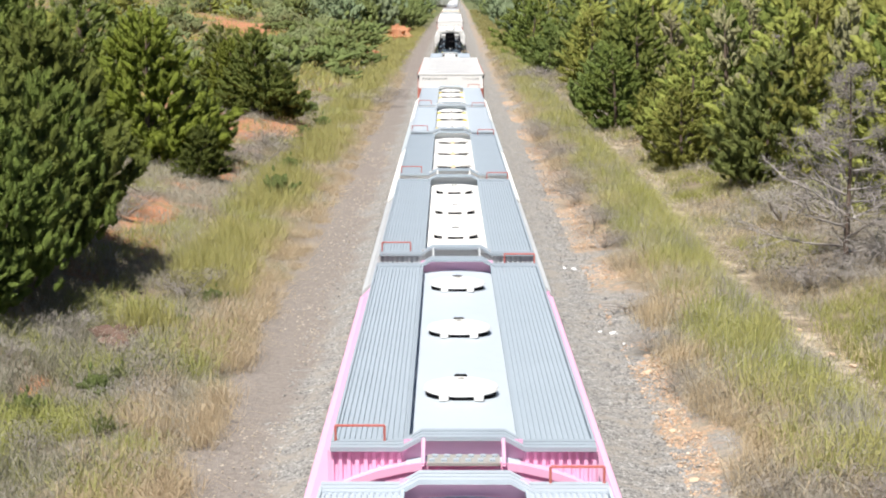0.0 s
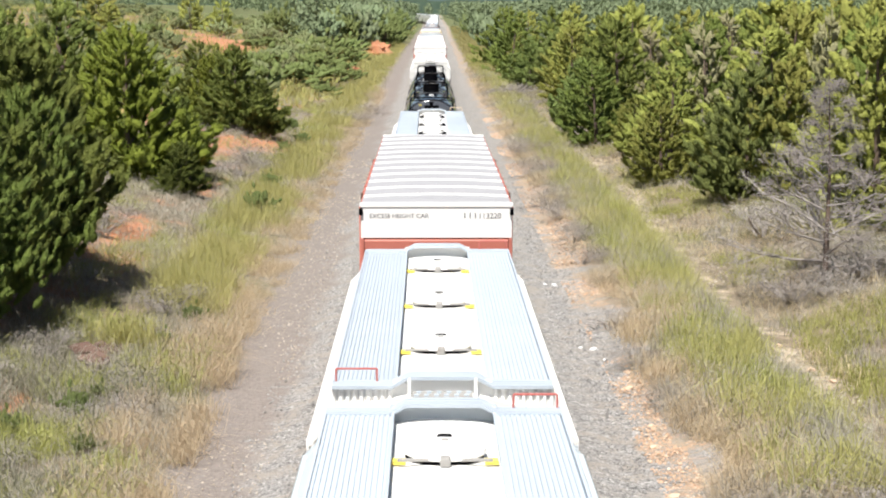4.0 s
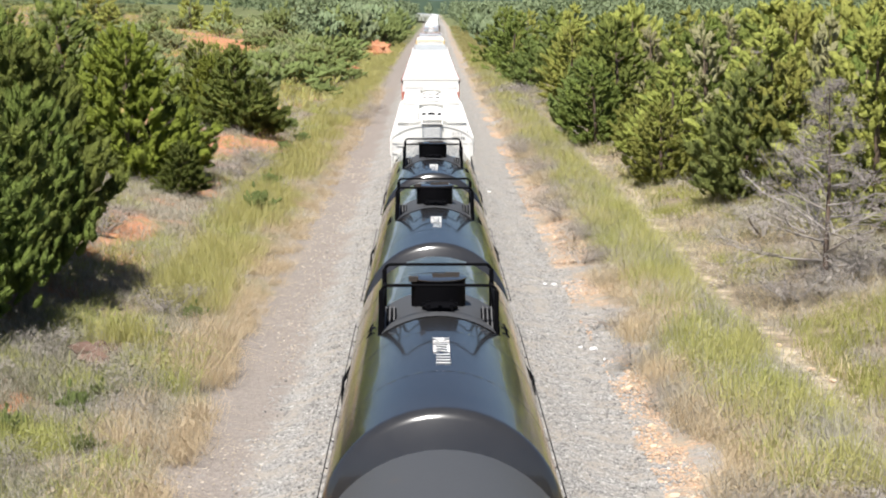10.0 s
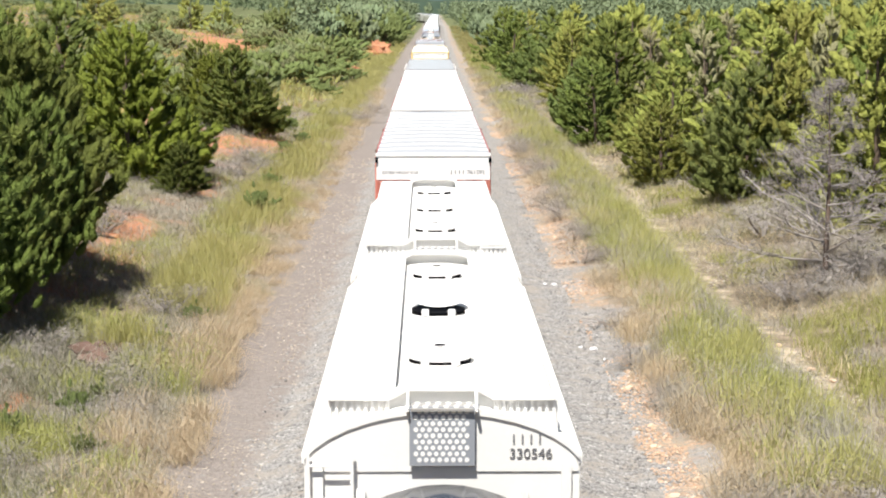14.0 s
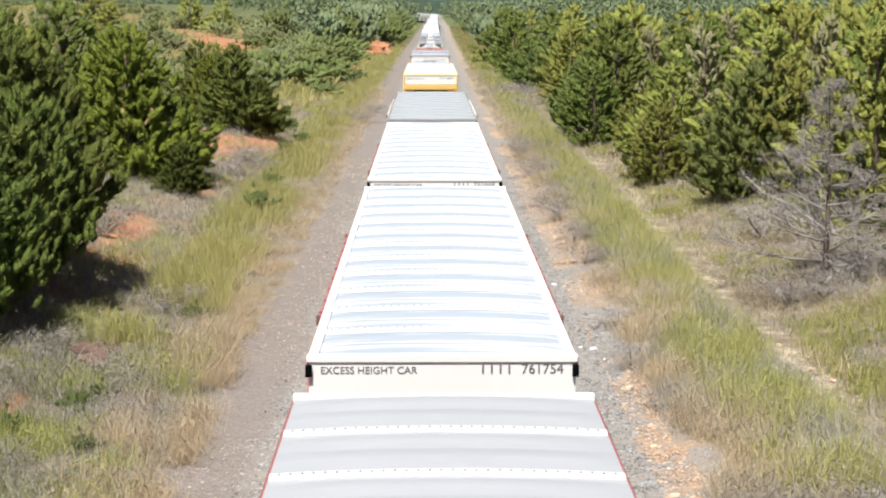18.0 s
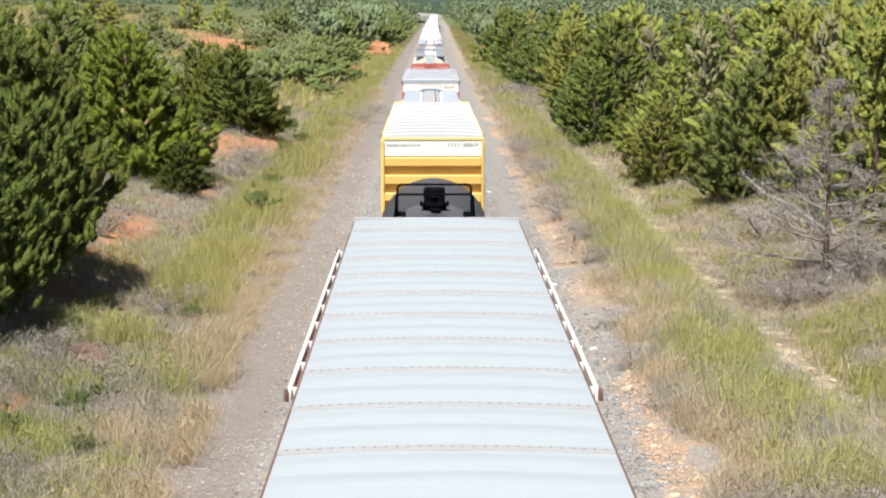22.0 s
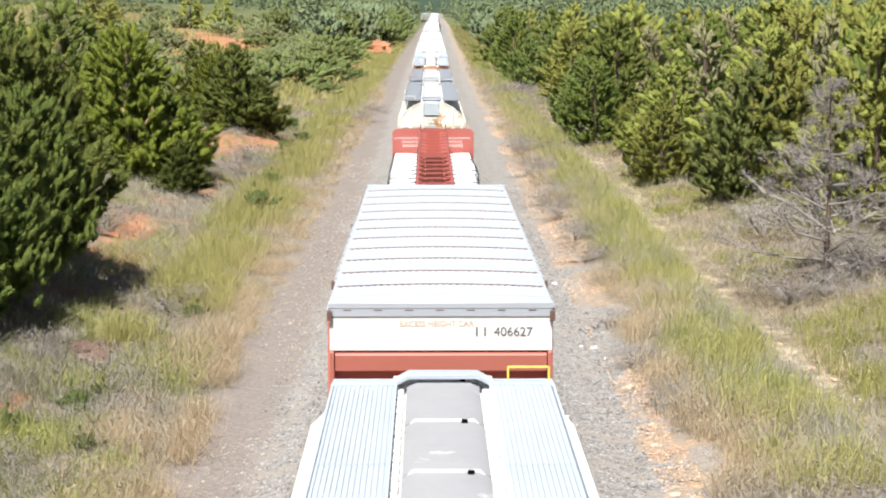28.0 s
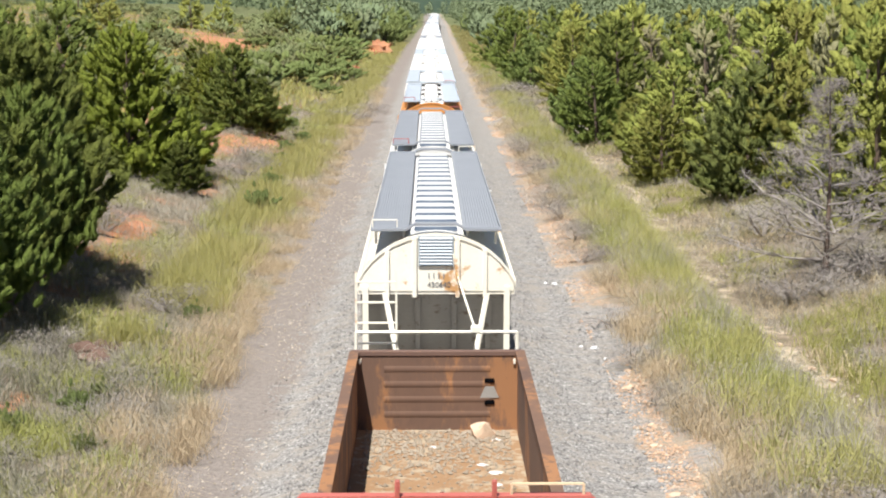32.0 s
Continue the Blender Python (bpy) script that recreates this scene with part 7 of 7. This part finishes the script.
def build_stones():
    rnd = random.Random(77)
    rng = np.random.default_rng(77)
    # loose ballast stones, nearest stretch
    n = 26000
    y = 27 * (95 / 27) ** rng.random(n)
    s = rng.uniform(-4.3, 5.2, n)
    keep = (np.abs(s) > 1.35) & (rng.random(n) < np.where(s < -3.4, 0.3, 1.0))
    y, s = y[keep], s[keep]
    n = len(y)
    x = s + BEND * y * y
    z = np.array([ground_z(a, b) for a, b in zip(x, y)])
    r = rng.uniform(0.02, 0.048, n) * np.where(rng.random(n) < 0.04, 1.6, 1)
    p = np.array([(1, 0, 0), (-0.5, 0.87, 0), (-0.5, -0.87, 0), (0.1, 0.1, 1), (0.0, 0.0, -0.6)])
    a = rng.uniform(0, 6.28, n)
    ca, sa = np.cos(a), np.sin(a)
    v = np.repeat(p[None], n, 0) * rng.uniform(0.7, 1.35, (n, 5, 1)) * r[:, None, None]
    vx = v[:, :, 0] * ca[:, None] - v[:, :, 1] * sa[:, None] + x[:, None]
    vy = v[:, :, 0] * sa[:, None] + v[:, :, 1] * ca[:, None] + y[:, None]
    vz = v[:, :, 2] * 0.8 + z[:, None] + 0.012
    verts = np.stack([vx, vy, vz], 2).reshape(-1, 3)
    i = np.arange(n)[:, None] * 5
    faces = np.concatenate([i + np.array([q]) for q in ((0, 1, 3), (1, 2, 3), (2, 0, 3), (1, 0, 4), (2, 1, 4), (0, 2, 4))]).tolist()
    tagged(sheet("ballast_stones", verts.tolist(), faces, stone_material("mixed_ballast", [(0.0, (0.15, 0.145, 0.14)), (0.5, (0.29, 0.278, 0.268)), (0.9, (0.345, 0.335, 0.32)), (1.0, (0.39, 0.38, 0.37))])), "loose crushed grey ballast stones", "gravel")
    def scatter(name, label, n, place, r0, r1, material, seed):
        g = np.random.default_rng(seed)
        x, y = place(g, n)
        n = len(x)
        z = np.array([ground_z(a, b) for a, b in zip(x, y)])
        r = g.uniform(r0, r1, n) * np.clip(y / 60, 1, 2)
        v = np.repeat(p[None], n, 0) * g.uniform(0.7, 1.4, (n, 5, 1)) * r[:, None, None]
        a = g.uniform(0, 6.28, n)[:, None]
        v = np.stack([v[:, :, 0] * np.cos(a) - v[:, :, 1] * np.sin(a) + x[:, None], v[:, :, 0] * np.sin(a) + v[:, :, 1] * np.cos(a) + y[:, None], v[:, :, 2] * 0.6 + z[:, None] + 0.012], 2).reshape(-1, 3)
        i = np.arange(n)[:, None] * 5
        f = np.concatenate([i + np.array([q]) for q in ((0, 1, 3), (1, 2, 3), (2, 0, 3), (1, 0, 4), (2, 1, 4), (0, 2, 4))]).tolist()
        tagged(sheet(name, v.tolist(), f, material), label, "gravel")
    tan = [(0.0, (0.29, 0.22, 0.16)), (0.45, (0.46, 0.31, 0.205)), (0.75, (0.52, 0.34, 0.225)), (1.0, (0.62, 0.53, 0.42))]
    pale = [(0.0, (0.30, 0.25, 0.19)), (0.5, (0.43, 0.37, 0.29)), (1.0, (0.55, 0.49, 0.41))]
    scatter("loose_gravel", "loose tan and orange gravel at the ballast edge", 6500, strip(4.7, 6.3, 28, 150, cut=-0.05, scale=0.22, off=40.0), 0.02, 0.056, stone_material("tan_gravel", tan), 81)
    scatter("loose_gravel", "pale stones washed out along the gully", 1700, strip(9.7, 11.4, 30, 150, cut=0.02, scale=0.25, off=44.0), 0.02, 0.06, stone_material("pale_gravel", pale), 82)
    scatter("loose_gravel", "scattered small stones on the outer ballast shoulder", 1800, strip(-5.6, -3.6, 28, 110, cut=-0.3, scale=0.3, off=47.0), 0.015, 0.04, stone_material("mixed_gravel", pale), 83)
    for x, y, r, tall in ((-9.4, 326.0, 2.0, 1.0), (-10.4, 231.0, 1.0, 0.8), (-11.8, 228.0, 0.8, 0.8), (11.2, 301.0, 1.0, 0.8)):
        bm = B()
        chip(bm, 0, 0, 0, r, rnd, 3, tall)
        ob = part("earth_mound", bm, "red_earth")
        ob.location = (x, y, ground_z(x, y) + r * 0.2)
        tagged(ob, "bare orange-red face of earth in the grassy bank", "earth mound")
    for x, y, r, mt, nm in ((4.4, 59.6, 0.10, "litter", "rock"), (4.75, 59.2, 0.08, "stone", "rock"), (4.1, 59.9, 0.06, "litter", "rock"), (4.72, 48.3, 0.09, "litter", "rock"), (4.35, 48.6, 0.05, "litter", "rock"), (4.9, 46.8, 0.05, "litter", "rock"),
                            (3.1, 88.0, 0.08, "litter", "rock"), (5.0, 37.2, 0.10, "pale_rock", "rock"), (5.2, 39.0, 0.09, "pale_rock", "rock"), (5.1, 43.0, 0.1, "pale_rock", "rock"), (5.3, 45.0, 0.09, "pale_rock", "rock"), (10.8, 47.0, 0.09, "pale_rock", "rock"),
                            (10.5, 50.0, 0.08, "pale_rock", "rock"), (11.0, 45.2, 0.09, "pale_rock", "rock"), (-10.3, 50.6, 0.06, "litter", "rock"), (4.9, 33.4, 0.1, "pale_rock", "rock"), (-9.2, 44.6, 0.40, "rust_dark", "dirt_clod"), (-9.5, 45.5, 0.42, "rust_dark", "dirt_clod"), (-9.0, 43.8, 0.26, "rust_dark", "dirt_clod"),
                            (-9.1, 46.2, 0.34, "rust_dark", "dirt_clod")):
        bm = B()
        chip(bm, 0, 0, 0, r, rnd, 2, 0.7)
        ob = part(nm, bm, mt)
        ob.location = (x, y, ground_z(x, y) + r * (0.55 if nm == "dirt_clod" else 0.3))
        tagged(ob, {"litter": "small white stone on the ballast", "stone": "small grey stone on the ballast", "pale_rock": "pale tan rock on the ground", "rust_dark": "dark red-brown clod of earth on the bank"}[mt], "rock")


def stone_material(name, tones):
    m = bpy.data.materials.new(name)
    m.use_nodes = True
    n, ln = m.node_tree.nodes, m.node_tree.links
    geo, ramp = n.new("ShaderNodeNewGeometry"), n.new("ShaderNodeValToRGB")
    e = ramp.color_ramp.elements
    for k, (at, c) in enumerate(tones):
        el = e[0] if k == 0 else e[1] if k == 1 else e.new(at)
        el.position, el.color = at, (*c, 1)
    ln.new(geo.outputs["Random Per Island"], ramp.inputs[0])
    ln.new(ramp.outputs[0], n["Principled BSDF"].inputs["Base Color"])
    n["Principled BSDF"].inputs["Roughness"].default_value = 0.9
    return m


# ---- build all
RED_SPOTS = ((-13.0, 105.5, 2.1), (-11.0, 113.5, 2.0), (-12.2, 66.5, 1.25), (-34.0, 288.0, 6.5), (-30.5, 268.0, 3.5), (-10.3, 326.0, 2.2), (-10.3, 231.0, 1.2), (12.2, 328.0, 1.0), (-11.6, 86.0, 1.0), (-10.2, 38.6, 0.5), (-4.6, 33.4, 0.3))
build_ground()
build_track()
build_bridge()
build_train()
build_plants()
build_stones()
build_backdrop()


def motions():
    """The train comes on at a steady pace; cars still on the far bend follow it round."""
    for ob, start in TRAIN:
        rows = []
        times = (0.0, 16.0, 32.0) if start < 400 else [2.0 * k for k in range(17)]
        for t in times:
            y = start - SPEED * t
            x = track_x(y)
            slope = (track_x(y + 2) - track_x(y - 2)) / 4
            rows.append((t, pose(x, y, 0, 0, 0, -math.degrees(math.atan(slope)))))
        walk(ob, rows)


motions()
